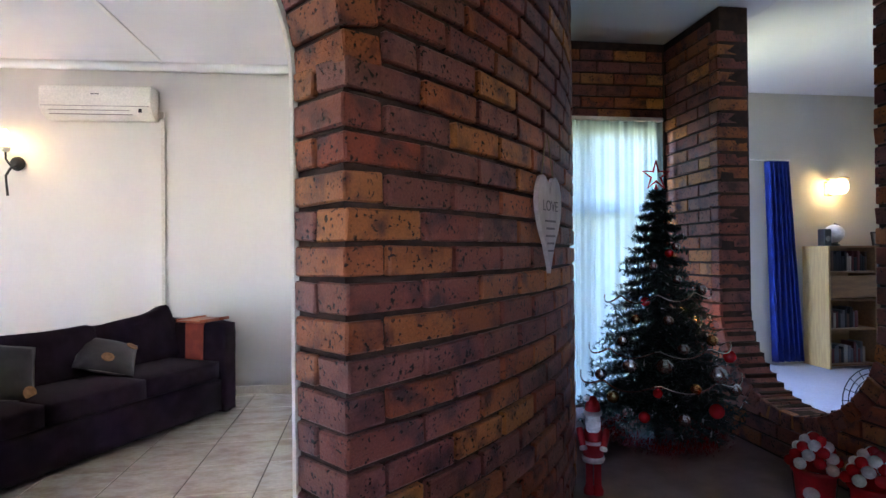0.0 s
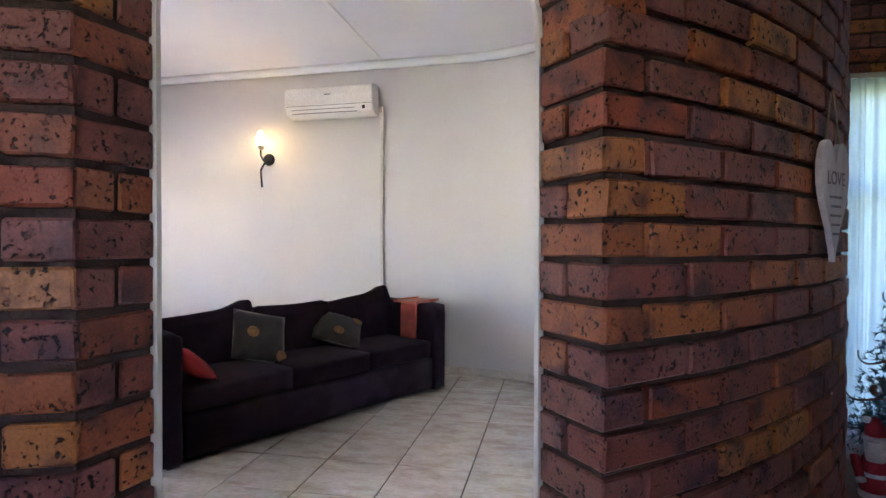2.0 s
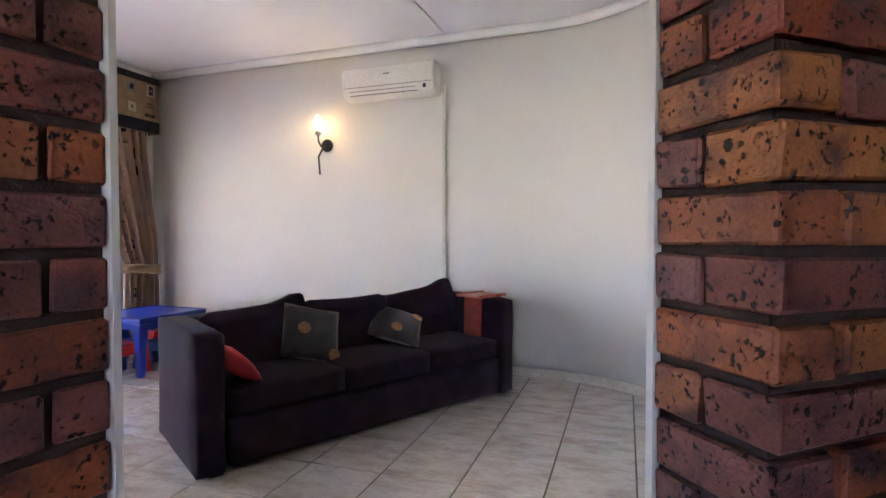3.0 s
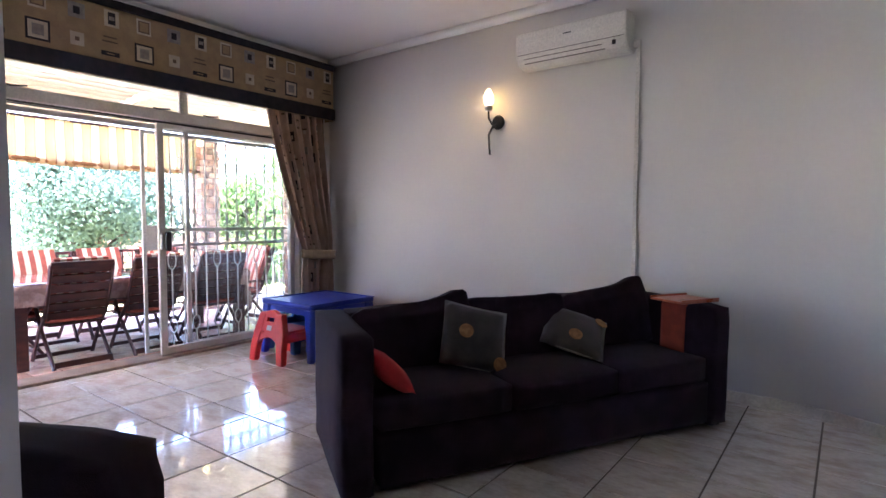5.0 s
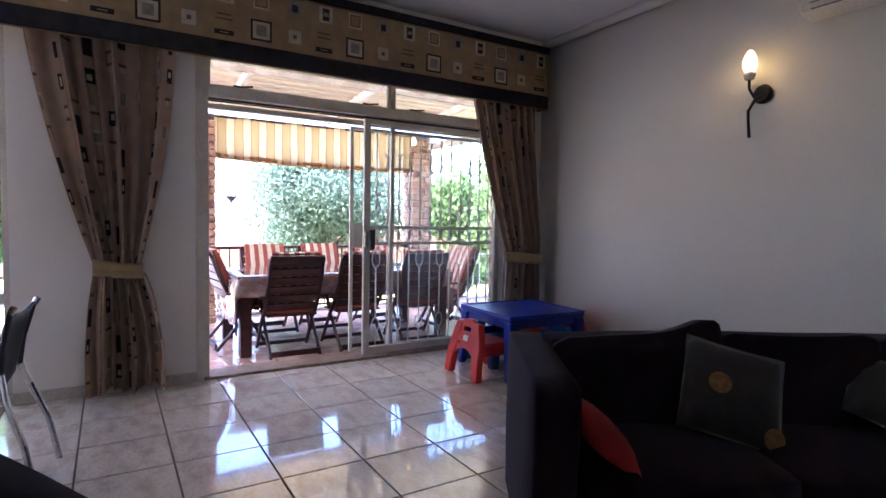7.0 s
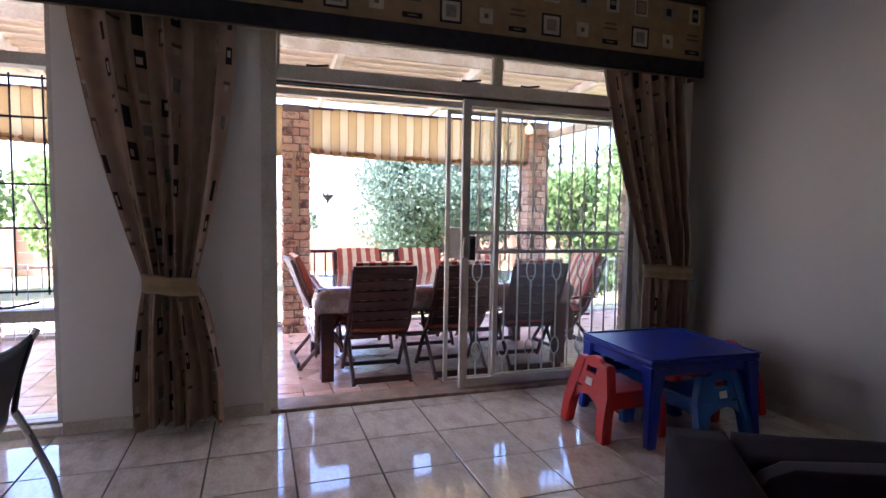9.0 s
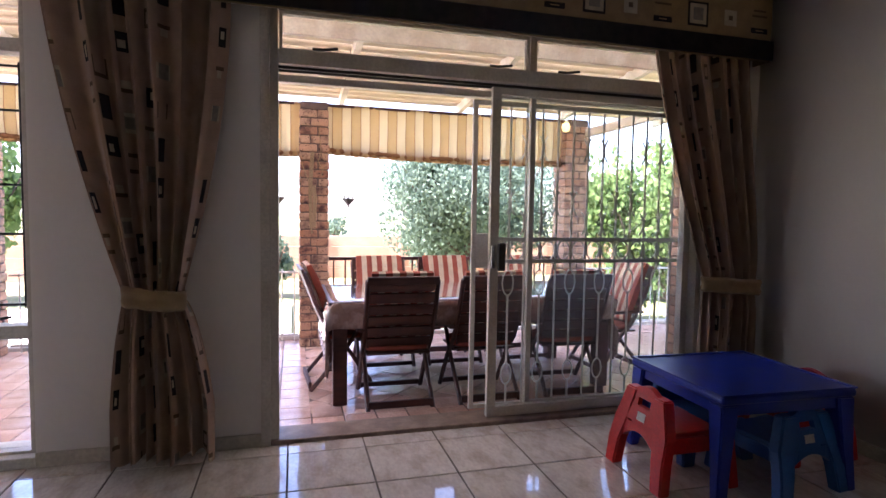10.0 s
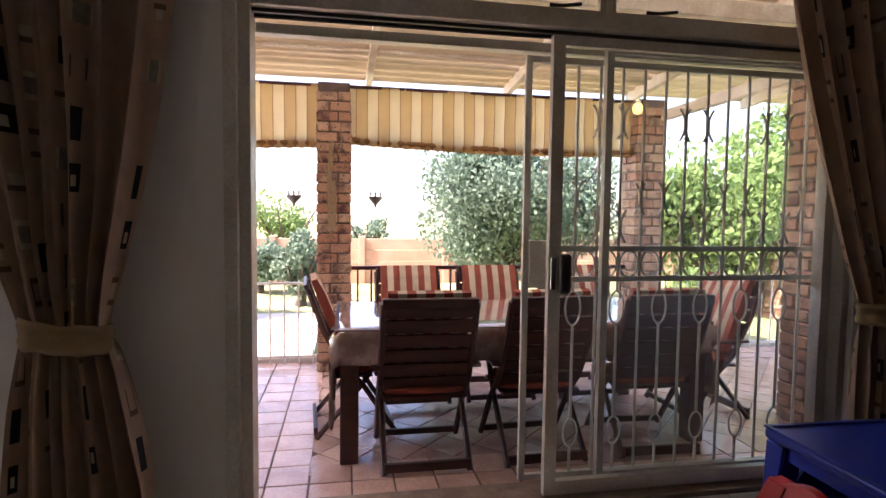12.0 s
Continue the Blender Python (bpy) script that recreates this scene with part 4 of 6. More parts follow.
def wall_lamp(m, label):
    l = thing("wall_lamp", m, label, "wall lamp")
    part("back_plate", lathe([(0.0, 0.0), (0.062, 0.0), (0.066, 0.012), (0.05, 0.034), (0.0, 0.04)], 24), BLACK, l).matrix_basis = pose(0, 0, 0, 90, 0, 0)
    part("arm", tube([(0.0, -0.03, -0.02), (-0.02, -0.075, -0.05), (-0.045, -0.1, -0.12), (-0.04, -0.1, -0.2), (-0.03, -0.1, -0.3)], [0.012, 0.011, 0.010, 0.009, 0.011], 8), BLACK, l, "curved black iron arm")
    part("stem", tube([(-0.02, -0.075, -0.03), (-0.045, -0.1, 0.03), (-0.048, -0.1, 0.09)], 0.009, 8), BLACK, l)
    part("cup", lathe([(0.0, 0.0), (0.03, 0.005), (0.04, 0.035), (0.036, 0.05), (0.0, 0.05)], 16, (-0.048, -0.1, 0.09)), PLASTIC_W, l, "pale lamp cup")
    part("shade", lathe([(0.03, 0.0), (0.044, 0.03), (0.047, 0.07), (0.04, 0.10), (0.024, 0.135), (0.01, 0.15)], 18, (-0.048, -0.1, 0.142)), SHADE, l, "lit flame-shaped glass shade", True)
    return l


wall_lamp(pose(-4.215, 6.749, 2.17), "lit wall lamp with black iron arm and flame-shaped glass")

# ---- children's table and stools ----
kt = thing("childrens_table", pose(-5.75, 5.935, 0, 0, 0, -2) @ Matrix.Diagonal((1, 1, 1.04, 1)), "bright blue moulded plastic children's table", "table")
bm = box(-0.37, 0.37, -0.39, 0.39, 0.455, 0.495, 0.014, 3)
part("tabletop", bm, BLUE, kt)
part("rim", boxes([(-0.37, 0.37, -0.39, -0.372, 0.4955, 0.503), (-0.37, 0.37, 0.372, 0.39, 0.4955, 0.503), (-0.37, -0.352, -0.372, 0.372, 0.4955, 0.503), (0.352, 0.37, -0.372, 0.372, 0.4955, 0.503)]), BLUE, kt)
part("apron", boxes([(-0.345, 0.345, -0.365, -0.35, 0.40, 0.456), (-0.345, 0.345, 0.35, 0.365, 0.40, 0.456), (-0.345, -0.33, -0.35, 0.35, 0.40, 0.456), (0.33, 0.345, -0.35, 0.35, 0.40, 0.456)]), BLUE, kt)
for sx in (-1, 1):
    for sy in (-1, 1):
        bm = bmesh.new()
        rings = []
        for z, o, s in ((0.0, 0.355, 0.028), (0.2, 0.335, 0.036), (0.456, 0.315, 0.05)):
            ox, oy = sx * o, sy * (o + 0.02)
            rings.append([bm.verts.new((ox + dx * s, oy + dy * s, z)) for dx, dy in ((-1, -1), (1, -1), (1, 1), (-1, 1))])
        for a, b2 in zip(rings, rings[1:]):
            for k in range(4):
                bm.faces.new((a[k], a[(k + 1) % 4], b2[(k + 1) % 4], b2[k]))
        bm.faces.new(list(reversed(rings[0])))
        bm.faces.new(rings[-1])
        bmesh.ops.bevel(bm, geom=bm.edges[:], offset=0.008, segments=2, affect="EDGES")
        part("leg", bm, BLUE, kt)


def stool(m, material, label, tall=1.07):
    """A moulded stool chair: arched legs all round, a low back with a hand hole."""
    s = thing("childrens_chair", m @ Matrix.Diagonal((1.1, 1.1, tall, 1)), label, "chair", "children's chairs round the blue table")
    part("seat", box(-0.16, 0.16, -0.15, 0.15, 0.235, 0.262, 0.01, 2), material, s)
    for sx in (-1, 1):
        for sy in (-1, 1):
            top = 0.41 if sy < 0 else 0.25
            bm = bmesh.new()
            rings = []
            for z, ox, oy, w in ((0.0, 0.178, 0.185, 0.036), (0.13, 0.165, 0.172, 0.042), (0.25, 0.15, 0.155, 0.05)) + (((top, 0.115, 0.165, 0.045),) if sy < 0 else ()):
                rings.append([bm.verts.new((sx * ox + dx * w, sy * oy + dy * 0.028, z)) for dx, dy in ((-1, -1), (1, -1), (1, 1), (-1, 1))])
            for a, b2 in zip(rings, rings[1:]):
                for k in range(4):
                    bm.faces.new((a[k], a[(k + 1) % 4], b2[(k + 1) % 4], b2[k]))
            bm.faces.new(list(reversed(rings[0])))
            bm.faces.new(rings[-1])
            bmesh.ops.recalc_face_normals(bm, faces=bm.faces[:])
            bmesh.ops.bevel(bm, geom=bm.edges[:], offset=0.007, segments=2, affect="EDGES")
            part("leg", bm, material, s)
    bm = bmesh.new()
    n = 14
    arch = [((-0.115 + 0.23 * k / n), 0.40 + 0.035 * math.sin(math.pi * k / n)) for k in range(n + 1)]
    f, bk = [], []
    for sy, store in ((-0.185, f), (-0.155, bk)):
        store.append([bm.verts.new((x, sy, z)) for x, z in arch])
        store.append([bm.verts.new((x, sy, 0.375)) for x, z in arch])
    for st in (f, bk):
        for k in range(n):
            bm.faces.new((st[0][k], st[0][k + 1], st[1][k + 1], st[1][k]))
    for r in (0, 1):
        for k in range(n):
            bm.faces.new((f[r][k], f[r][k + 1], bk[r][k + 1], bk[r][k]))
    for k in (0, n):
        bm.faces.new((f[0][k], f[1][k], bk[1][k], bk[0][k]))
    bmesh.ops.recalc_face_normals(bm, faces=bm.faces[:])
    part("top_rail", bm, material, s)
    part("back_panel", boxes([(-0.128, 0.128, -0.182, -0.158, 0.255, 0.335), (-0.122, -0.05, -0.182, -0.158, 0.335, 0.38), (0.05, 0.122, -0.182, -0.158, 0.335, 0.38)]), material, s)
    for yy in (-0.165, 0.165):
        bm = bmesh.new()
        lo, hi = [], []
        for k in range(13):
            x = -0.15 + 0.3 * k / 12
            lo.append((x, 0.10 + 0.115 * math.sin(math.pi * k / 12) ** 0.6))
        fr = [[bm.verts.new((x, yy + d, z)) for x, z in lo] for d in (-0.014, 0.014)]
        tp = [[bm.verts.new((x, yy + d, 0.245)) for x, z in lo] for d in (-0.014, 0.014)]
        for q in (0, 1):
            for k in range(12):
                bm.faces.new((fr[q][k], fr[q][k + 1], tp[q][k + 1], tp[q][k]))
        for k in range(12):
            bm.faces.new((fr[0][k], fr[0][k + 1], fr[1][k + 1], fr[1][k]))
        bmesh.ops.recalc_face_normals(bm, faces=bm.faces[:])
        part("apron", bm, material, s)
    for sx in (-1, 1):
        part("side_panel", box(sx * 0.155 - 0.014, sx * 0.155 + 0.014, -0.15, 0.15, 0.17, 0.245, 0.006), material, s)
    part("sticker", box(-0.03, 0.03, -0.184, -0.1815, 0.27, 0.31), LABEL, s, "small white paper sticker")
    for piece in s.children:
        for v in piece.data.vertices:
            rise = max(0.0, v.co.z - 0.2)
            v.co.x *= 1 - 0.6 * rise
            v.co.y += 0.22 * rise
    return s


stool(pose(-5.75, 5.54, 0, 0, 0, 0), RED, "red plastic children's chair pushed up to the blue table")
stool(pose(-5.57, 6.04, 0, 0, 0, 95), BLUE2, "mid-blue plastic children's chair pushed up to the blue table", 0.95)
stool(pose(-6.0, 5.88, 0, 0, 0, -90), BLUE2, "mid-blue plastic children's chair pushed under the blue table", 0.87)
stool(pose(-5.85, 6.45, 0, 0, 0, 180), RED, "red plastic children's chair between table and wall")

# ---- black chair with chrome legs ----
dc = thing("dining_chair", pose(-5.365, 2.267, 0, 0, 0, 170), "black leather sling chair on bent chrome legs", "chair")
for sx in (-0.8, 0.8):
    part("leg", tube([(sx * 0.25, 0.30, 0.0), (sx * 0.235, 0.24, 0.22), (sx * 0.22, 0.14, 0.42), (sx * 0.21, 0.02, 0.5)], 0.0135, 10), CHROME, dc, "bent chrome tube leg")
    part("leg", tube([(sx * 0.24, -0.37, 0.0), (sx * 0.23, -0.33, 0.22), (sx * 0.20, -0.26, 0.42), (sx * 0.15, -0.232, 0.53)], 0.0150, 10), CHROME, dc, "bent chrome tube leg")
    part("back_post", tube([(sx * 0.15, -0.232, 0.53), (sx * 0.17, -0.245, 0.66), (sx * 0.2, -0.285, 0.82)], 0.012, 8), LEATHER, dc)
    part("cap", tube([(sx * 0.2, -0.285, 0.815), (sx * 0.205, -0.30, 0.845)], 0.015, 8), CHROME, dc)
bm = bmesh.new()
ls = []
for y, z, half, flare in ((0.26, 0.47, 0.165, 0.0), (0.18, 0.455, 0.17, 0.0), (0.05, 0.437, 0.17, 0.0), (-0.1, 0.432, 0.155, 0.0), (-0.19, 0.45, 0.125, 0.0), (-0.222, 0.50, 0.10, 0.0), (-0.232, 0.56, 0.096, 0.0), (-0.242, 0.63, 0.118, 0.004), (-0.252, 0.70, 0.15, 0.01), (-0.265, 0.765, 0.168, 0.02), (-0.28, 0.81, 0.175, 0.035)):
    ls.append([bm.verts.new((half * k / 6, y - 0.6 * flare * (abs(k) / 6) ** 2, z - 0.02 * (1 - (k / 6) ** 2) + flare * (abs(k) / 6) ** 3)) for k in range(-6, 7)])
for a, b2 in zip(ls, ls[1:]):
    for k in range(12):
        bm.faces.new((a[k], a[k + 1], b2[k + 1], b2[k])).smooth = True
part("sling", bm, LEATHER, dc, "black leather sling, narrow at the waist").modifiers.new("thickness", "SOLIDIFY").thickness = 0.012
part("armrest", tube([(0.19, 0.18, 0.42), (0.20, 0.1, 0.62), (0.20, -0.1, 0.645), (0.14, -0.235, 0.62)], 0.012, 8), LEATHER, dc)
part("cross_tube", tube([(-0.16, -0.283, 0.82), (-0.08, -0.28, 0.797), (0.0, -0.279, 0.79), (0.08, -0.28, 0.797), (0.16, -0.283, 0.82)], 0.009, 8), LEATHER, dc)

# ---- patio ----
FO = FLOOR_OUT
table = thing("patio_table", label="long dark hardwood patio table on the terracotta tiles", category="table")
TX0, TX1, TY0, TY1, TZ = -8.22, -7.20, 3.87, 6.12, 0.72
part("tabletop", box(TX0, TX1, TY0, TY1, TZ - 0.04, TZ - 0.004, 0.006), HARDWOOD, table)
part("apron", boxes([(TX0 + 0.06, TX1 - 0.06, TY0 + 0.05, TY0 + 0.07, TZ - 0.12, TZ - 0.04), (TX0 + 0.06, TX1 - 0.06, TY1 - 0.07, TY1 - 0.05, TZ - 0.12, TZ - 0.04), (TX0 + 0.05, TX0 + 0.07, TY0 + 0.07, TY1 - 0.07, TZ - 0.12, TZ - 0.04), (TX1 - 0.07, TX1 - 0.05, TY0 + 0.07, TY1 - 0.07, TZ - 0.12, TZ - 0.04)]), HARDWOOD, table)
for x in (TX0 + 0.02, TX1 - 0.12):
    for y in (TY0 + 0.03, TY1 - 0.13):
        part("leg", box(x, x + 0.1, y, y + 0.1, FO, TZ - 0.04, 0.006), HARDWOOD, table)
cloth = thing("tablecloth", label="shiny maroon oilcloth hanging over the patio table", category="tablecloth")
bm = bmesh.new()
nx, ny = 26, 50
gr = []
for i in range(nx + 1):
    row = []
    for j in range(ny + 1):
        u, v = -0.17 + (TX1 - TX0 + 0.34) * i / nx, -0.40 + (TY1 - TY0 + 0.80) * j / ny
        ou, ov = max(0, -u, u - (TX1 - TX0)), max(0, -v, v - (TY1 - TY0))
        drop = max(ou, ov) * 1.15 + min(ou, ov) * 0.5
        wave = 0.018 * math.sin(u * 19 + v * 17) * min(1, drop / 0.08)
        cx, cy = min(max(u, 0), TX1 - TX0), min(max(v, 0), TY1 - TY0)
        sx = -1 if u < 0 else (1 if u > TX1 - TX0 else 0)
        sy = -1 if v < 0 else (1 if v > TY1 - TY0 else 0)
        k = 0.012 + wave if drop > 0 else 0
        row.append(bm.verts.new((TX0 + cx + sx * k, TY0 + cy + sy * k, TZ + 0.001 - drop)))
    gr.append(row)
for i in range(nx):
    for j in range(ny):
        bm.faces.new((gr[i][j], gr[i + 1][j], gr[i + 1][j + 1], gr[i][j + 1])).smooth = True
part("cloth", bm, CLOTH, cloth).modifiers.new("thickness", "SOLIDIFY").thickness = 0.002


def patio_chair(m, label, pad):
    """A folding hardwood armchair, facing +y, its back towards -y."""
    c = thing("patio_chair", m @ Matrix.Diagonal((0.96, 0.96, 0.9, 1)), label, "chair", "folding chairs round the patio table")
    for sx in (-1, 1):
        x = sx * 0.255
        part("back_post", tube([(x, 0.26, 0.02), (x, 0.05, 0.36), (x, -0.08, 0.5), (x, -0.2, 0.75), (x, -0.29, 1.02)], 0.019, 6), HARDWOOD, c)
        part("front_leg", tube([(x * 0.94, -0.24, 0.0), (x * 0.94, 0.05, 0.36), (x * 0.94, 0.19, 0.6)], 0.018, 6), HARDWOOD, c)
        part("armrest", box(sx * 0.285 - 0.03, sx * 0.285 + 0.03, -0.16, 0.27, 0.60, 0.622, 0.006), HARDWOOD, c)
    part("foot_bar", box(-0.24, 0.24, -0.255, -0.23, 0.02, 0.075, 0.004), HARDWOOD, c)
    part("foot_bar", box(-0.24, 0.24, 0.23, 0.255, 0.035, 0.075, 0.004), HARDWOOD, c)
    for k in range(6):
        y = -0.13 + k * 0.065
        part("seat_slat", box(-0.24, 0.24, y, y + 0.05, 0.405, 0.425, 0.004), HARDWOOD, c)
    for k in range(6):
        s = k / 5
        y, z = -0.105 - 0.175 * s, 0.50 + 0.47 * s
        part("back_slat", box(-0.24, 0.24, -0.009, 0.009, -0.043, 0.043, 0.004, m=pose(0, y, z, 20, 0, 0)), HARDWOOD, c)
    part("top_rail", box(-0.26, 0.26, -0.012, 0.012, -0.035, 0.035, 0.006, m=pose(0, -0.295, 1.015, 18, 0, 0)), HARDWOOD, c)
    if pad:
        for k in range(9):
            x = -0.225 + 0.05 * k
            rows = []
            bm = bmesh.new()
            for s in range(7):
                f = s / 6
                y, z = -0.07 - 0.20 * f, 0.5 + 0.57 * f
                b2 = 0.03 * math.sin(math.pi * min(1, f * 0.94 + 0.05)) ** 0.4
                rows.append([bm.verts.new((xx, y + t * 0.94, z + t * 0.34)) for xx, t in ((x, 0.0), (x + 0.05, 0.0), (x + 0.05, b2 + 0.03), (x, b2 + 0.03))])
            for a, b3 in zip(rows, rows[1:]):
                for q in range(4):
                    bm.faces.new((a[q], a[(q + 1) % 4], b3[(q + 1) % 4], b3[q]))
            bm.faces.new(rows[0])
            bm.faces.new(list(reversed(rows[-1])))
            bmesh.ops.recalc_face_normals(bm, faces=bm.faces[:])
            part("cushion_stripe", bm, STRIPE_R if k % 2 == 0 else STRIPE_C, c)
        part("seat_cushion", soft_box(-0.23, 0.23, -0.12, 0.25, 0.426, 0.48, 0.02, 0.008, 3, 4), STRIPE_R, c, "rust striped seat pad")
    return c


for y, r in ((4.36, 0), (5.02, 2), (5.72, -2)):
    patio_chair(pose(-7.29, y, FO, 0, 0, 90 + r), "dark hardwood folding chair with its back to the door", True)
for y, r in ((4.42, 1), (5.06, -1), (5.75, 2)):
    patio_chair(pose(-8.30, y, FO, 0, 0, -90 + r), "dark hardwood folding chair with striped rust cushion", True)
patio_chair(pose(-7.85, 3.97, FO, 0, 0, 4), "hardwood folding chair with striped cushion at the table's end", True)
patio_chair(pose(-7.75, 6.42, FO, 0, 0, 182), "hardwood folding chair with striped cushion at the table's far end", True)

# roof, rafters, beams
roof = tagged(thing("patio_roof", label="cream corrugated roof sheets on painted rafters", category="roof"), kind="structure")
bm = bmesh.new()
n = 170
xs = [-6.83 + (-9.68 + 6.83) * k / n for k in range(n + 1)]
lo = []
for k, x in enumerate(xs):
    z = 2.93 - (-6.83 - x) * 0.096 + 0.035 * max(-0.6, min(0.6, math.sin(2 * math.pi * (x / 0.155)))) / 0.6
    lo.append([bm.verts.new((x, y, z)) for y in (-3.0, 9.0)])
# rib strips split off as added translucent bands that imitate lines of light
bmc = bmesh.new()
for k, (a, b2) in enumerate(zip(lo, lo[1:])):
    if math.sin(2 * math.pi * (xs[k] + xs[k + 1]) / 2 / 0.155) > 0.62:
        ends = [v.co for v in (a[0], b2[0], b2[1], a[1])]
        bmc.faces.new([bmc.verts.new(p) for p in ends])
    else:
        bm.faces.new((a[0], b2[0], b2[1], a[1])).smooth = True
part("clear_rib", bmc, ROOF_BRIGHT, roof, "rib strips made pale and translucent to draw bright lines of light")
part("roof_sheet", bm, ROOF, roof).modifiers.new("thickness", "SOLIDIFY").thickness = 0.002
for y in (-1.3, 0.05, 1.4, 2.78, 4.15, 5.52, 6.85, 8.2):
    m = pose(-8.25, y, 2.725, 0, -5.5, 0)
    part("rafter", box(-1.42, 1.42, -0.028, 0.028, -0.055, 0.05, 0.004, m=m), TIMBER, roof)
for x, z in ((-7.7, 2.755), (-8.9, 2.64)):
    part("purlin", box(x - 0.025, x + 0.025, -3.0, 9.0, z + 0.03, z + 0.062), TIMBER, roof)
part("cross_beam", box(-7.385, -7.335, -3.0, 9.0, 2.565, 2.675, 0.004), TIMBER, roof, "cream painted beam under the rafters")
part("edge_beam", box(-9.24, -9.17, -3.0, 6.9, 2.445, 2.463, 0.004), HARDWOOD, roof, "thin dark beam along the column tops")
part("side_beam", box(-9.1, -7.4, 6.86, 6.93, 2.26, 2.35, 0.004), TIMBER, roof)

# roll-up striped blinds between the columns
def blind(y0, y1, label, sag):
    b = thing("patio_blind", label=label, category="blind", group="striped patio blinds")
    step = 0.095
    n = max(1, round((y1 - y0) / step))
    for k in range(n):
        a, c = y0 + (y1 - y0) * k / n, y0 + (y1 - y0) * (k + 1) / n
        def low(y):
            return 1.99 - sag * math.sin(math.pi * min(1, max(0, (y - y0) / (y1 - y0)))) - 0.03 * (y - y0) / (y1 - y0)
        for nm, p, q, mt in (("stripe", a, c - 0.008, BLIND_A if k % 2 else BLIND_B), ("thin_stripe", c - 0.008, c, BLIND_C)):
            bm = bmesh.new()
            rows = []
            for i in range(9):
                f = i / 8
                rows.append([bm.verts.new((-9.155 + 0.016 * math.sin(6 * f + y * 9.5) * f + 0.012 * math.sin(y * 10.5) + (0.024 * (0.25 + f) if o and nm == "stripe" else 0.0), y, 2.45 + (low(y) - 2.45) * f)) for o, y in enumerate((p, (p + q) / 2, q)) for o in (o == 1,)])
            for i in range(1, 8):
                an = math.pi * i / 7
                rows.append([bm.verts.new((-9.155 - 0.03 * (1 - math.cos(an)) / 2 + 0.03 * math.sin(an) + (0.02 if o and nm == "stripe" else 0.0), y, low(y) - 0.03 * math.sin(an) * 1.4 - (0.012 if o else 0.0))) for o, y in enumerate((p, (p + q) / 2, q)) for o in (o == 1,)])
            for r0, r1 in zip(rows, rows[1:]):
                for i in range(2):
                    bm.faces.new((r0[i], r0[i + 1], r1[i + 1], r1[i])).smooth = True
            part(nm, bm, mt, b)
    part("batten", box(-9.165, -9.145, y0, y1, 2.43, 2.455), HARDWOOD, b)
    part("rolled_hem", tube([(-9.165, y0 + (y1 - y0) * k / 12, 1.985 - sag * math.sin(math.pi * k / 12) - 0.03 * k / 12) for k in range(13)], 0.032, 8), BLIND_C, b, "rolled hem of the blind")
    return b


blind(3.93, 6.62, "ochre striped canvas blind rolled half up between columns", 0.03)
blind(1.05, 3.80, "ochre striped canvas blind, rolled up unevenly", 0.05)
blind(-1.8, 0.78, "ochre striped canvas blind at the patio's end", 0.03)

# railings
rail = thing("patio_railing", label="oxide-red painted steel railing between brick columns", category="railing")
part("top_rail", box(-9.22, -9.18, 3.98, 6.62, 0.845, 0.88, 0.005), RAILPAINT, rail)
part("bottom_rail", box(-9.215, -9.185, 3.98, 6.62, 0.08, 0.105), RAILPAINT, rail)
for k in range(22):
    y = 4.04 + k * 0.121
    part("baluster", box(-9.208, -9.192, y - 0.008, y + 0.008, 0.105, 0.845), RAILPAINT, rail)
for y0, y1, lab in ((1.06, 3.68, "thin pale steel railing in strong sunlight"), (6.95, 9.0, "white steel palisade railing at the patio's edge"), (-1.9, 0.75, "thin pale steel railing at the patio's end")):
    r = thing("patio_railing", label=lab, category="railing", group="white patio railings")
    part("top_rail", box(-9.36, -9.33, y0, y1, 0.70, 0.72), WHITE, r)
    part("bottom_rail", box(-9.36, -9.33, y0, y1, 0.03, 0.05), WHITE, r)
    k = y0 + 0.08
    while k < y1:
        part("baluster", tube([(-9.345, k, FO), (-9.345, k, 0.74)], 0.008, 6), WHITE, r)
        k += 0.125
structure("patio_kerb", box(-9.5, -9.40, -3.0, 9.2, FO - 0.1, 0.01, 0.006), PAVING, "pale patio edge course")

# porch bulb, lanterns, cord on the column
pb = thing("porch_light", label="small yellow porch bulb on a brick column", category="lamp")
part("bulb", lathe([(0.0, 0.0), (0.035, 0.015), (0.05, 0.055), (0.035, 0.095), (0.0, 0.11)], 14, (-8.98, 6.58, 2.29)), PORCH, pb, "yellow bulb", True)
part("holder", tube([(-8.98, 6.58, 2.398), (-9.0, 6.59, 2.42), (-9.04, 6.63, 2.42)], 0.016, 8), WHITE, pb)
for y in (4.20, 3.48):
    l = thing("hanging_lantern", pose(-9.30, y, 1.47), "small black metal lantern on a thin wire", "lantern", "hanging lanterns")
    part("bowl", lathe([(0.004, -0.07), (0.012, -0.04), (0.03, -0.02), (0.062, 0.015), (0.066, 0.03), (0.02, 0.034), (0.0, 0.034)], 12), LANTERN, l)
    for k in range(8):
        a = 2 * math.pi * k / 8
        part("spike", tube([(0.06 * math.cos(a), 0.06 * math.sin(a), 0.03), (0.062 * math.cos(a), 0.062 * math.sin(a), 0.075)], 0.004, 5), LANTERN, l)
    part("wire", tube([(0, 0, 0.03), (0.06, 0, 1.0)], 0.0012, 4), WHITE, l)
cord = thing("blind_cord", label="coiled cream cord hanging on the brick column", category="cord")
bm = bmesh.new()
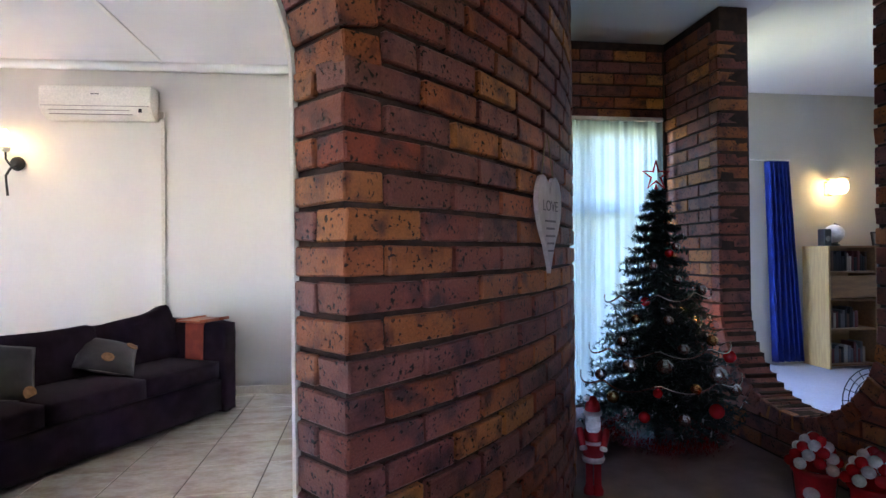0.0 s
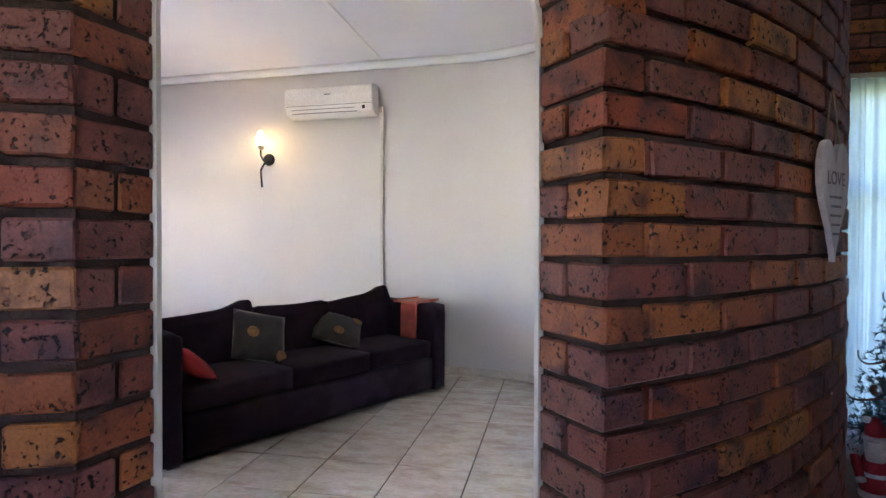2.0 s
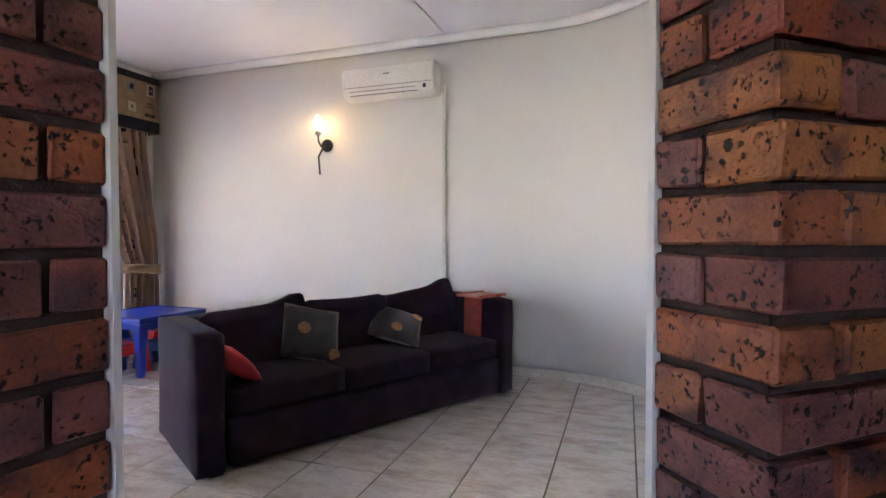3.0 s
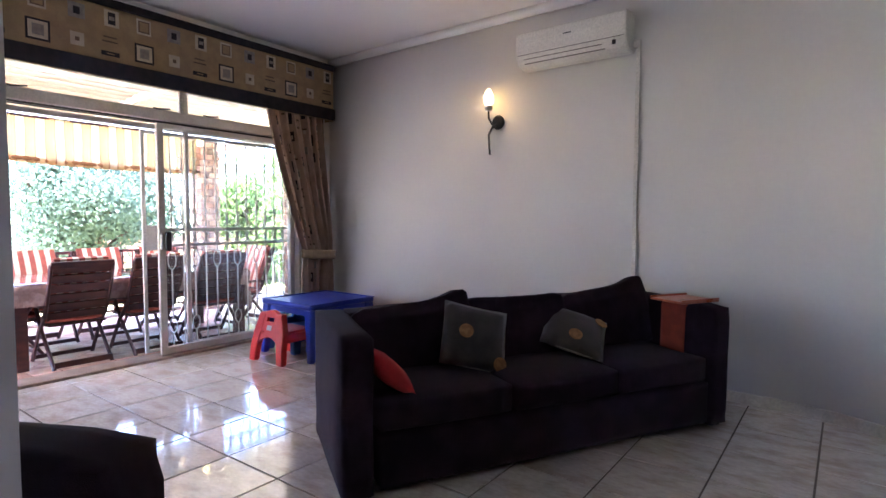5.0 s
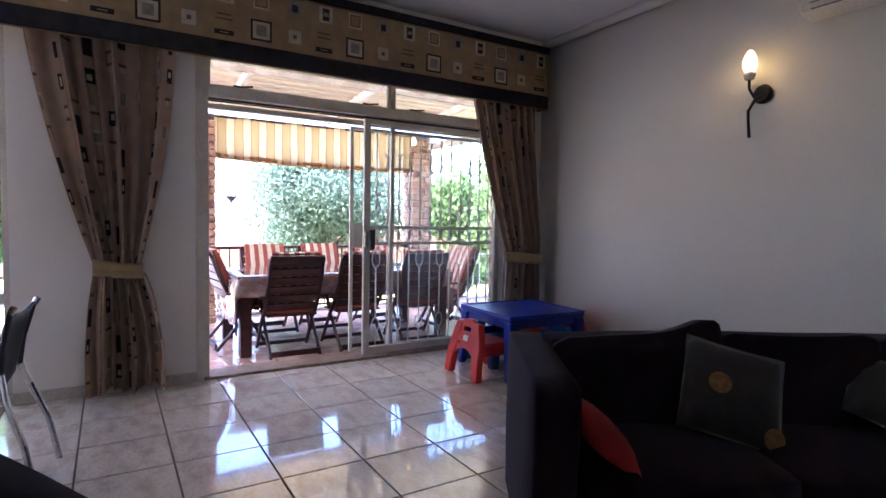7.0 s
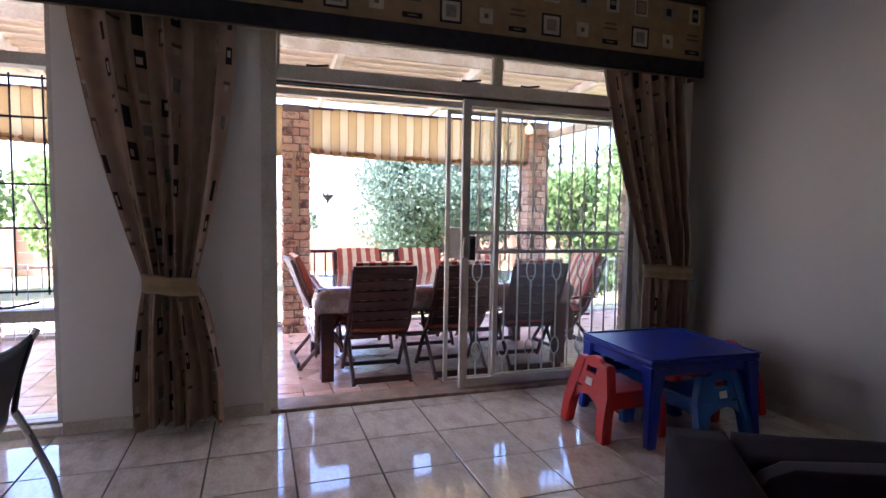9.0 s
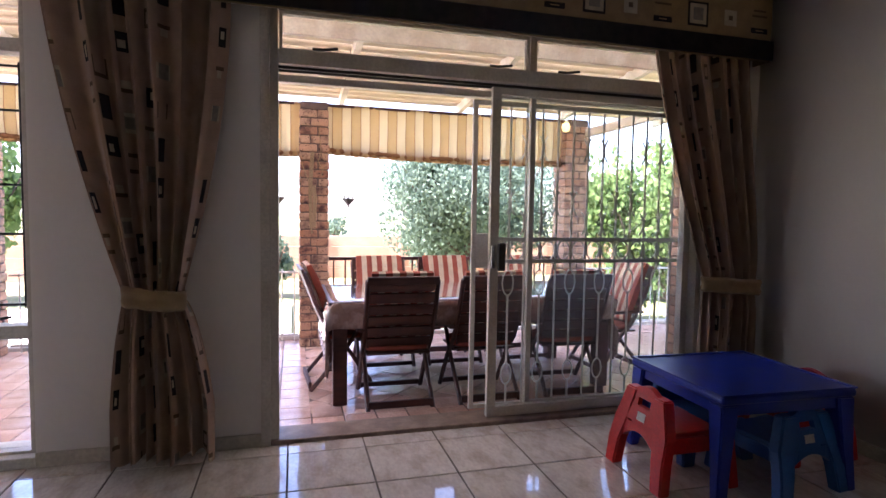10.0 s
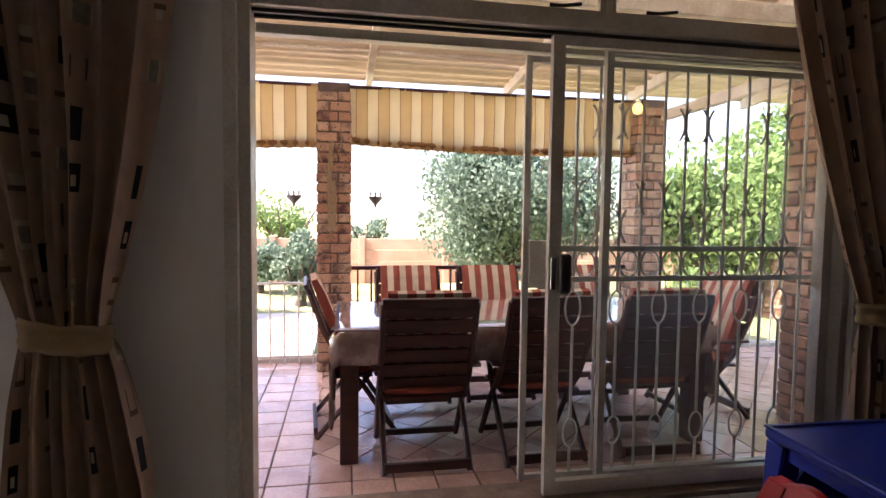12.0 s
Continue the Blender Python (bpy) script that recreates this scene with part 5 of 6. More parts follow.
for k in range(4):
    o = 0.01 * k
    add_tube(bm, [(-9.03, 3.80 + o, 1.95), (-9.02, 3.78 + o, 1.6), (-9.02, 3.79 + 0.6 * o, 1.22 - 0.03 * k), (-9.02, 3.815 + o, 1.20), (-9.02, 3.825 + o, 1.5), (-9.02, 3.81 + o, 1.62)], 0.005, 5)
add_tube(bm, [(-9.02, 3.79, 1.62), (-9.02, 3.70, 1.86), (-9.06, 3.66, 1.98)], 0.005, 5)
add_tube(bm, [(-9.02, 3.88, 2.2), (-9.02, 3.90, 1.95), (-9.02, 3.87, 1.85), (-9.02, 3.92, 1.78), (-9.02, 3.9, 1.7)], 0.004, 5)
part("loops", bm, ROPE, cord)

# ---- garden ----
fence = thing("garden_wall", label="orange-brown precast concrete garden wall of panels and posts", category="wall")
for k in range(14):
    y0 = -9.0 + k * 1.9
    part("post", box(-16.62, -16.46, y0 - 0.07, y0 + 0.07, -0.18, 0.88, 0.01), FENCE, fence)
    for q in range(4):
        part("panel", box(-16.57, -16.52, y0 + 0.072, y0 + 1.828, -0.18 + q * 0.252, -0.18 + q * 0.252 + 0.244, 0.008), FENCE, fence)
side = thing("garden_side_wall", label="red face-brick garden wall among shrubs", category="wall")
rows = []
for k in range(14):
    for q in range(16):
        x = -14.2 + q * 0.235 + (0.117 if k % 2 else 0)
        rows.append((x, x + 0.222, 10.4, 10.5, -0.18 + k * 0.084, -0.18 + k * 0.084 + 0.074))
part("bricks", boxes(rows), FACE, side)
part("core", box(-14.2, -10.4, 10.41, 10.49, -0.18, 1.0), MORTAR, side)


def foliage(bm, centre, radii, count, size, rnd, lumps=9):
    """Leaves in uneven clumps around a centre."""
    cs = []
    for _ in range(lumps):
        d = Vector((rnd.gauss(0, 1), rnd.gauss(0, 1), rnd.gauss(0, 1))).normalized()
        r = rnd.uniform(0.35, 0.8)
        cs.append((Vector((d.x * radii[0] * r, d.y * radii[1] * r, d.z * radii[2] * r)), rnd.uniform(0.3, 0.52)))
    for k in range(count):
        c, s = cs[k % lumps]
        d = Vector((rnd.gauss(0, 1), rnd.gauss(0, 1), rnd.gauss(0, 1))).normalized() * (rnd.random() ** 0.33)
        p = Vector(centre) + c + Vector((d.x * radii[0] * s, d.y * radii[1] * s, d.z * radii[2] * s))
        q = Euler((rnd.uniform(0, 6.3), rnd.uniform(0, 6.3), rnd.uniform(0, 6.3))).to_matrix()
        L, W = size * rnd.uniform(0.7, 1.3), size * rnd.uniform(0.6, 0.85)
        v = [bm.verts.new(p + q @ Vector(o)) for o in ((-L, 0, 0), (0, -W, 0.12 * L), (L, 0, 0), (0, W, 0.12 * L))]
        bm.faces.new(v)


def tree(name, at, trunk, radii, count, size, material, label, category, seed, lumps=14):
    rnd = random.Random(seed)
    t = thing(name, pose(*at), label, category)
    bm = bmesh.new()
    h = trunk
    add_tube(bm, [(0, 0, -0.05), (0.03, 0.02, h * 0.4), (0.0, 0.05, h)], [0.11, 0.085, 0.06], 8)
    for k in range(7):
        a = 2 * math.pi * k / 7 + rnd.uniform(-0.3, 0.3)
        add_tube(bm, [(0, 0.03, h * rnd.uniform(0.6, 1.0)), (0.45 * radii[0] * math.cos(a), 0.45 * radii[1] * math.sin(a), h + radii[2] * 0.5), (0.8 * radii[0] * math.cos(a), 0.8 * radii[1] * math.sin(a), h + radii[2] * rnd.uniform(0.7, 1.4))], [0.05, 0.03, 0.012], 6)
    part("trunk", bm, BARK, t)
    bm = bmesh.new()
    foliage(bm, (0, 0, h + radii[2] * 0.85), radii, count, size, rnd, lumps)
    part("crown", bm, material, t)
    return t


tree("garden_tree", (-13.0, 6.65, -0.18), 0.75, (1.5, 1.8, 1.25), 42000, 0.036, LEAF_BLUE, "dense grey-green tree in front of the garden wall", "tree", 5, 34)
tree("garden_bush", (-13.6, 3.2, -0.18), 0.2, (0.5, 0.45, 0.55), 2600, 0.04, LEAF_BLUE, "round pale clipped shrub by the garden wall", "shrub", 6, 12)
tree("garden_bush", (-15.2, 2.3, -0.18), 0.2, (0.6, 0.6, 0.6), 1800, 0.05, LEAF_BLUE, "loose green shrub by the garden wall", "shrub", 7, 10)
tree("garden_shrub", (-12.2, 9.9, -0.18), 0.4, (0.9, 1.3, 1.45), 7000, 0.06, LEAF_FRESH, "tall fresh-green shrub beside the patio", "shrub", 8, 20)
tree("garden_shrub", (-13.8, 12.6, -0.18), 0.5, (1.2, 1.7, 1.7), 7000, 0.07, LEAF_FRESH, "tall light-green shrub beside the patio", "shrub", 9, 20)
tree("garden_shrub", (-12.4, 1.0, -0.18), 0.3, (0.8, 1.0, 1.2), 4500, 0.06, LEAF_FRESH, "leafy shrub beyond the paving", "shrub", 10, 16)
tree("garden_shrub", (-13.5, -1.6, -0.18), 0.4, (1.0, 1.4, 1.5), 5500, 0.07, LEAF_FRESH, "tall leafy shrub beyond the paving", "shrub", 11, 18)
tree("far_shrub", (-18.6, 4.5, -0.18), 0.7, (0.5, 0.55, 0.5), 700, 0.05, LEAF_BLUE, "feathery plants beyond the garden wall", "shrub", 12, 10)
tree("far_shrub", (-19.0, 2.4, -0.18), 0.7, (0.8, 1.0, 0.8), 1300, 0.06, LEAF_FRESH, "feathery plants beyond the garden wall", "shrub", 13, 10)
tree("low_shrub", (-10.3, 8.2, -0.18), 0.1, (0.5, 0.9, 0.45), 2600, 0.045, LEAF_FRESH, "low green shrub at the patio's edge", "shrub", 14, 12)

# ---- hall: window, tree, ornaments ----
hw = tagged(thing("window_3", label="tall white hall window behind a sheer curtain", category="window"), kind="structure")
part("frame", boxes([(0.1, 0.15, HY + 0.05, HY + 0.12, 0.02, 2.4), (1.38, 1.43, HY + 0.05, HY + 0.12, 0.02, 2.4), (0.15, 1.38, HY + 0.05, HY + 0.12, 2.34, 2.4), (0.15, 1.38, HY + 0.05, HY + 0.12, 0.02, 0.08), (0.15, 1.38, HY + 0.05, HY + 0.12, 1.62, 1.67), (0.74, 0.79, HY + 0.05, HY + 0.12, 0.08, 2.34)]), WHITE, hw)
sc = thing("sheer_curtain", label="white sheer curtain glowing with daylight", category="curtain")
bm = bmesh.new()
ls = []
for j in range(13):
    z = 2.42 - 2.37 * j / 12
    ls.append([bm.verts.new((0.02 + 1.43 * i / 160, HY - 0.06 + 0.034 * math.sin(i * 0.42 + 0.9 * math.sin(i * 0.11)) * (0.6 + 0.4 * j / 12) + 0.008 * math.sin(i * 1.3 + j * 0.2), z)) for i in range(161)])
for a, b2 in zip(ls, ls[1:]):
    for i in range(160):
        bm.faces.new((a[i], a[i + 1], b2[i + 1], b2[i])).smooth = True
part("cloth", bm, SHEER, sc)
part("heading_tape", box(0.02, 1.45, HY - 0.075, HY - 0.045, 2.42, 2.455, 0.006), WHITE, sc)
part("rail", box(0.0, 1.46, HY - 0.045, HY - 0.001, 2.43, 2.46), WHITE, sc)

xt = thing("christmas_tree", pose(0.93, 4.85, 0), "frosted dark artificial Christmas tree with silver and red ornaments", "Christmas tree")
rnd = random.Random(21)
part("trunk", tube([(0, 0, 0.0), (0, 0, 1.72)], [0.025, 0.01], 8), BARK, xt)
bmn, bms = bmesh.new(), bmesh.new()
for tier in range(21):
    f = tier / 20
    z = 0.30 + 1.42 * f
    rad = 0.50 * (1 - f) ** 0.85 + 0.045
    for k in range(int(64 - 38 * f)):
        a = rnd.uniform(0, 6.283)
        L = rad * rnd.uniform(0.66, 1.12)
        dz = -0.07 - 0.12 * (1 - f) + rnd.uniform(-0.02, 0.03)
        for s in range(9):
            u = (s + 0.5) / 9
            p = Vector((L * u * math.cos(a), L * u * math.sin(a), z + dz * u + 0.05 * u * u))
            for q in range(8 + int(7 * (1 - f))):
                d = Vector((math.cos(a) * 0.7 + rnd.gauss(0, 0.55), math.sin(a) * 0.7 + rnd.gauss(0, 0.55), rnd.gauss(0, 0.3))).normalized() * rnd.uniform(0.032, 0.058)
                w2 = d.cross(Vector((0, 0, 1))).normalized() * 0.0075
                tgt = bms if (u > 0.75 and rnd.random() < 0.025) else bmn
                tgt.faces.new([tgt.verts.new(p - w2), tgt.verts.new(p + w2), tgt.verts.new(p + d)])
part("needles", bmn, NEEDLE, xt)
part("frost", bms, SNOWY, xt, "white frosted branch tips")
for a, f, r, mt in ((-140, 0.22, 0.05, SILVER), (-115, 0.23, 0.055, SILVER), (-75, 0.19, 0.06, SILVER), (-165, 0.16, 0.038, SILVER), (-150, 0.08, 0.04, GOLD), (-83, 0.05, 0.045, ORN_RED), (-105, 0.02, 0.04, SILVER), (-95, 0.14, 0.035, GOLD), (-150, 0.32, 0.035, SILVER), (-110, 0.42, 0.036, SILVER), (-60, 0.55, 0.035, SILVER), (-95, 0.6, 0.03, SILVER), (-125, 0.66, 0.03, SILVER), (-85, 0.75, 0.03, SILVER), (-120, 0.12, 0.03, ORN_RED), (-70, 0.33, 0.036, GOLD), (-128, 0.02, 0.035, ORN_RED), (-60, 0.12, 0.04, SILVER), (-132, 0.5, 0.03, ORN_RED), (-100, 0.3, 0.04, SILVER), (-50, 0.25, 0.04, ORN_RED), (-100, 0.72, 0.028, ORN_RED), (-140, 0.42, 0.03, GOLD)):
    rad = (0.50 * (1 - f) ** 0.85 + 0.045) * 1.04
    bm = bmesh.new()
    ball(bm, (rad * math.cos(radians(a)), rad * math.sin(radians(a)), 0.28 + 1.42 * f), r, 3)
    part("bauble", bm, mt, xt, smooth=True)
for f0 in (0.12, 0.26, 0.5):
    pts = []
    for k in range(40):
        a = radians(-200 + 160 * k / 39)
        f = f0 - 0.035 * abs(math.sin(k * 0.32)) + 0.001 * k
        rad = 0.50 * (1 - f) ** 0.85 + 0.075
        pts.append((rad * math.cos(a), rad * math.sin(a), 0.30 + 1.42 * f))
    part("bead_garland", tube(pts, 0.006, 5), SILVER, xt)
bm = bmesh.new()
for k in range(7000):
    a, r = rnd.uniform(0, 6.283), 0.34 + rnd.gauss(0, 0.05)
    p = Vector((r * math.cos(a), r * math.sin(a), 0.045 + abs(rnd.gauss(0, 0.035))))
    d = Vector((rnd.gauss(0, 1), rnd.gauss(0, 1), rnd.gauss(0, 0.8))).normalized() * 0.03
    w2 = d.cross(Vector((0.3, 0.2, 1))).normalized() * 0.003
    bm.faces.new([bm.verts.new(p - w2), bm.verts.new(p + w2), bm.verts.new(p + d)])
part("tinsel_skirt", bm, TINSEL_R, xt, "red tinsel heaped round the foot")
part("stand", lathe([(0.0, 0.0), (0.22, 0.0), (0.22, 0.012), (0.04, 0.03), (0.03, 0.2), (0.0, 0.2)], 20), BLACK, xt)
star = []
for k in range(10):
    r = 0.105 if k % 2 == 0 else 0.036
    a = math.pi / 2 + math.pi * k / 5
    star.append((r * math.cos(a), 0.0, 1.84 + r * math.sin(a)))
part("star", tube(star, 0.008, 6, True), RED_CLOTH, xt, "outlined dark red star")
part("star_socket", lathe([(0.0, 0.0), (0.02, 0.0), (0.014, 0.05), (0.0, 0.09)], 10, (0, 0, 1.70)), ORN_RED, xt)
for k, (a, f) in enumerate(((25, 0.40), (33, 0.42), (18, 0.37), (40, 0.45))):
    bm = bmesh.new()
    rad = 0.50 * (1 - f) ** 0.85 + 0.05
    ball(bm, (rad * math.cos(radians(a)), rad * math.sin(radians(a)), 0.3 + 1.42 * f), 0.014, 2)
    part("fairy_light", bm, FAIRY, xt, "lit warm bulb")

fig = bmesh.new()


def add_lathe(profile, at, white, lean=(0, 0, 0), squash=1.0):
    """Adds a turned piece of the figurine; white marks its material."""
    b2 = lathe(profile, 14)
    bmesh.ops.transform(b2, matrix=pose(*at, *lean) @ Matrix.Diagonal((1, squash, 1, 1)), verts=b2.verts[:])
    for f in b2.faces:
        f.smooth, f.material_index = True, white
    me = bpy.data.meshes.new("figurine_piece")
    b2.to_mesh(me)
    b2.free()
    fig.from_mesh(me)
    bpy.data.meshes.remove(me)


for sx in (-0.022, 0.022):
    add_lathe([(0.0, 0.0), (0.03, 0.0), (0.032, 0.018), (0.02, 0.05), (0.019, 0.2), (0.0, 0.21)], (sx, 0, 0), 0)
add_lathe([(0.0, 0.18), (0.058, 0.18), (0.062, 0.195), (0.058, 0.21), (0.0, 0.21)], (0, 0, 0), 1)
add_lathe([(0.0, 0.20), (0.056, 0.205), (0.052, 0.26), (0.046, 0.31), (0.05, 0.345), (0.03, 0.375), (0.0, 0.38)], (0, 0, 0), 0)
add_lathe([(0.0, 0.275), (0.052, 0.275), (0.053, 0.292), (0.0, 0.292)], (0, 0, 0), 1)
for sx in (-1, 1):
    add_lathe([(0.0, 0.0), (0.016, 0.004), (0.02, 0.06), (0.018, 0.105), (0.0, 0.11)], (sx * 0.052, -0.05, 0.265), 0, (-38, sx * 14, 0))
    add_lathe([(0.0, 0.0), (0.02, 0.006), (0.02, 0.02), (0.0, 0.028)], (sx * 0.05, -0.058, 0.252), 1, (-38, sx * 14, 0))
add_lathe([(0.0, 0.36), (0.034, 0.37), (0.041, 0.40), (0.036, 0.44), (0.0, 0.45)], (0, 0, 0), 1)
add_lathe([(0.0, 0.0), (0.018, 0.01), (0.038, 0.06), (0.042, 0.10), (0.0, 0.12)], (0, -0.03, 0.30), 1, (0, 0, 0), 0.6)
add_lathe([(0.0, 0.0), (0.047, 0.0), (0.051, 0.012), (0.047, 0.024), (0.0, 0.026)], (0, 0, 0.428), 1)
add_lathe([(0.0, 0.45), (0.042, 0.452), (0.036, 0.49), (0.018, 0.525), (0.0, 0.53)], (0, 0, 0), 0)
add_lathe([(0.0, 0.0), (0.018, 0.006), (0.018, 0.024), (0.0, 0.032)], (-0.03, 0, 0.50), 1)
ob = link("christmas_figurine", fig, [RED_CLOTH, SNOWY], None)
ob.matrix_basis = pose(0.14, 4.13, 0, 0, 0, -22)
tagged(ob, "slim red and white Christmas figurine standing on the floor", "figurine")

for x, y, seed in ((1.14, 3.75, 1), (1.24, 3.52, 2)):
    rnd = random.Random(seed)
    p = thing("ornament_pot", pose(x, y, 0), "red pot heaped with red and white balls", "pot", "pots of red and white balls")
    part("pot", lathe([(0.0, 0.0), (0.075, 0.0), (0.08, 0.01), (0.10, 0.2), (0.108, 0.21), (0.108, 0.225), (0.09, 0.225), (0.0, 0.20)], 24), ORN_RED, p, "glossy red pot", True)
    bm = bmesh.new()
    bmesh.ops.create_circle(bm, cap_ends=True, segments=18, radius=0.035, matrix=pose(-0.075, -0.062, 0.12, 90, 0, -50))
    part("white_patch", bm, SNOWY, p).modifiers.new("thickness", "SOLIDIFY").thickness = 0.02
    for k in range(26):
        a = k * 2.399
        h = k / 25
        r = 0.105 * (1 - h) ** 0.5
        bm = bmesh.new()
        ball(bm, (r * math.cos(a), r * math.sin(a), 0.235 + 0.14 * h), 0.029, 2)
        part("ball", bm, ORN_RED if k % 2 else SNOWY, p, smooth=True)

# heart sign on the round brick wall
ha = -36.4
hp = on_arc(ha, R_RIGHT + 0.034)
heart = thing("heart_sign", pose(hp[0], hp[1], 1.27, 0, 0, ha + 84) @ Matrix.Diagonal((1.45, 1.2, 1.42, 1)), "whitewashed wooden heart sign hung on the brick wall", "sign")
out = []
for k in range(40):
    t = 2 * math.pi * k / 40
    x = 16 * math.sin(t) ** 3
    yv = 13 * math.cos(t) - 5 * math.cos(2 * t) - 2 * math.cos(3 * t) - math.cos(4 * t)
    out.append((x / 16 * 0.085, (yv + 17) / 29 * 0.28 - 0.02 + (0.0 if yv > -10 else -0.01)))
bm = bmesh.new()
f0 = [bm.verts.new((x, -0.012, z)) for x, z in out]
b0 = [bm.verts.new((x, 0.004, z)) for x, z in out]
bm.faces.new(f0)
bm.faces.new(list(reversed(b0)))
for k in range(40):
    bm.faces.new((f0[k], b0[k], b0[(k + 1) % 40], f0[(k + 1) % 40]))
bmesh.ops.recalc_face_normals(bm, faces=bm.faces[:])
part("board", bm, HEART, heart)
cu = bpy.data.curves.new("lettering", "FONT")
cu.body, cu.size, cu.align_x, cu.extrude = "LOVE", 0.045, "CENTER", 0.0006
txt = new("lettering", cu)
txt.parent, txt.matrix_basis = heart, pose(0, -0.0135, 0.155, 90, 0, 0)
cu.materials.append(INK)
for k, w in enumerate((0.075, 0.06, 0.066, 0.05, 0.04)):
    part("faint_line", box(-w / 2, w / 2, -0.0135, -0.0121, 0.122 - k * 0.022, 0.128 - k * 0.022), INK, heart)
part("cord", tube([(-0.045, -0.002, 0.24), (-0.01, -0.002, 0.37), (0.0, -0.003, 0.385), (0.01, -0.002, 0.37), (0.045, -0.002, 0.24)], 0.0025, 5), ROPE, heart)

# ---- study seen through the tall opening ----
bc = thing("blue_curtain", label="royal blue curtain drawn beside the study window", category="curtain")
bm = bmesh.new()
ls = []
for j in range(9):
    z = 2.32 - 2.28 * j / 8
    ls.append([bm.verts.new((3.42 + (0.27 + 0.012 * j) * i / 60 + 0.008 * j, 6.92 + 0.034 * math.sin(i * 0.58 + 0.8 * math.sin(i * 0.13) + 0.05 * j), z)) for i in range(61)])
for a, b2 in zip(ls, ls[1:]):
    for i in range(60):
        bm.faces.new((a[i], a[i + 1], b2[i + 1], b2[i])).smooth = True
part("drape", bm, BLUE_CURT, bc).modifiers.new("thickness", "SOLIDIFY").thickness = 0.003
part("rail", tube([(2.3, 6.95, 2.34), (3.75, 6.95, 2.34)], 0.012, 8), WHITE, bc)
case = thing("bookcase", pose(3.92, 6.62, 0), "pale pine and veneer bookcase with half-full shelves", "bookcase")
part("side_panel", box(0, 0.025, 0, 0.36, 0.0, 1.35, 0.003), PINE, case, "pale pine side")
part("side_panel", box(0.58, 0.605, 0, 0.36, 0.0, 1.35, 0.003), PINE_D, case)
part("side_panel", box(1.2, 1.225, 0, 0.36, 0.0, 1.35, 0.003), PINE_D, case)
part("back_panel", box(0.025, 1.2, 0.345, 0.36, 0.0, 1.35), PINE_D, case)
for z in (0.03, 0.42, 0.74, 1.05, 1.33):
    part("shelf", box(0.026, 0.579, 0.005, 0.344, z, z + 0.02), PINE_D, case)
    part("shelf", box(0.606, 1.199, 0.005, 0.344, z - 0.06 if 0.1 < z < 1.2 else z, z - 0.04 if 0.1 < z < 1.2 else z + 0.02), PINE_D, case)
part("drawer_front", box(0.03, 0.575, -0.008, 0.004, 0.78, 1.02, 0.004), PINE_D, case, "veneered cupboard front")
rnd = random.Random(4)
for z, x0, x1 in ((1.07, 0.05, 0.55), (0.44, 0.05, 0.4), (0.05, 0.1, 0.5), (1.01, 0.65, 0.95), (0.70, 0.65, 1.1), (0.38, 0.63, 1.0), (0.05, 0.65, 1.1)):
    x = x0
    while x < x1:
        w2, h2 = rnd.uniform(0.018, 0.045), rnd.uniform(0.15, 0.23)
        b = tagged(link("book", box(0, w2, 0, 0.17, 0, h2, 0.003, 1), rnd.choice(BOOKS)), "upright book on the bookcase shelf", "book", "books on the bookcase")
        b.matrix_basis = pose(3.92 + x, 6.70, z + 0.0)
        x += w2 + 0.003
globe = thing("table_globe", pose(4.15, 6.78, 1.352), "small pale globe on top of the bookcase", "globe")
bm = bmesh.new()
ball(bm, (0, 0, 0.14), 0.1, 3)
part("sphere", bm, SNOWY, globe, smooth=True)
part("stand", lathe([(0.0, 0.0), (0.06, 0.0), (0.05, 0.02), (0.01, 0.04), (0.0, 0.045)], 16), BLACK, globe)
part("arc", tube([(0.11 * math.cos(a), 0, 0.14 + 0.11 * math.sin(a)) for a in [radians(-90 + 18 * k) for k in range(11)]], 0.006, 6), BLACK, globe)
spk = thing("desk_speaker", pose(4.0, 6.75, 1.352), "small black speaker on top of the bookcase", "speaker")
part("case", box(-0.045, 0.045, -0.05, 0.05, 0, 0.19, 0.012), BLACK, spk)
part("cone", lathe([(0.0, 0.0), (0.032, 0.0), (0.028, 0.006), (0.0, 0.004)], 16), GREY_C, spk).matrix_basis = pose(0, -0.0505, 0.08, 90, 0, 0)
pf = thing("picture_frame", pose(4.72, 6.76, 1.352, -8, 0, 8), "dark framed picture standing on the bookcase", "picture frame")
part("frame", boxes([(-0.1, 0.1, 0, 0.02, 0, 0.018), (-0.1, 0.1, 0, 0.02, 0.14, 0.158), (-0.1, -0.082, 0, 0.02, 0.018, 0.14), (0.082, 0.1, 0, 0.02, 0.018, 0.14)]), BLACK, pf)
part("print", box(-0.082, 0.082, 0.008, 0.014, 0.018, 0.14), GREY_C, pf)
sl = thing("wall_lamp", pose(4.28, 6.998, 2.02), "lit brass wall lamp with a ribbed glass bowl", "wall lamp")
part("bowl", lathe([(0.0, -0.075), (0.07, -0.07), (0.1, -0.03), (0.1, 0.04), (0.08, 0.075), (0.0, 0.085)], 20, (0, -0.14, 0)), SHADE_BOWL, sl, "lit ribbed glass bowl", True)
part("back_plate", box(-0.05, 0.05, -0.012, 0.0, -0.08, 0.08, 0.005), GOLD, sl)
part("band", lathe([(0.1, 0.0), (0.115, 0.0), (0.115, 0.012), (0.1, 0.012)], 20, (0, -0.14, 0.09)), GOLD, sl, "brass rim")
fan = thing("floor_fan", pose(2.35, 4.62, 0.0), "black wire-caged floor fan", "fan")
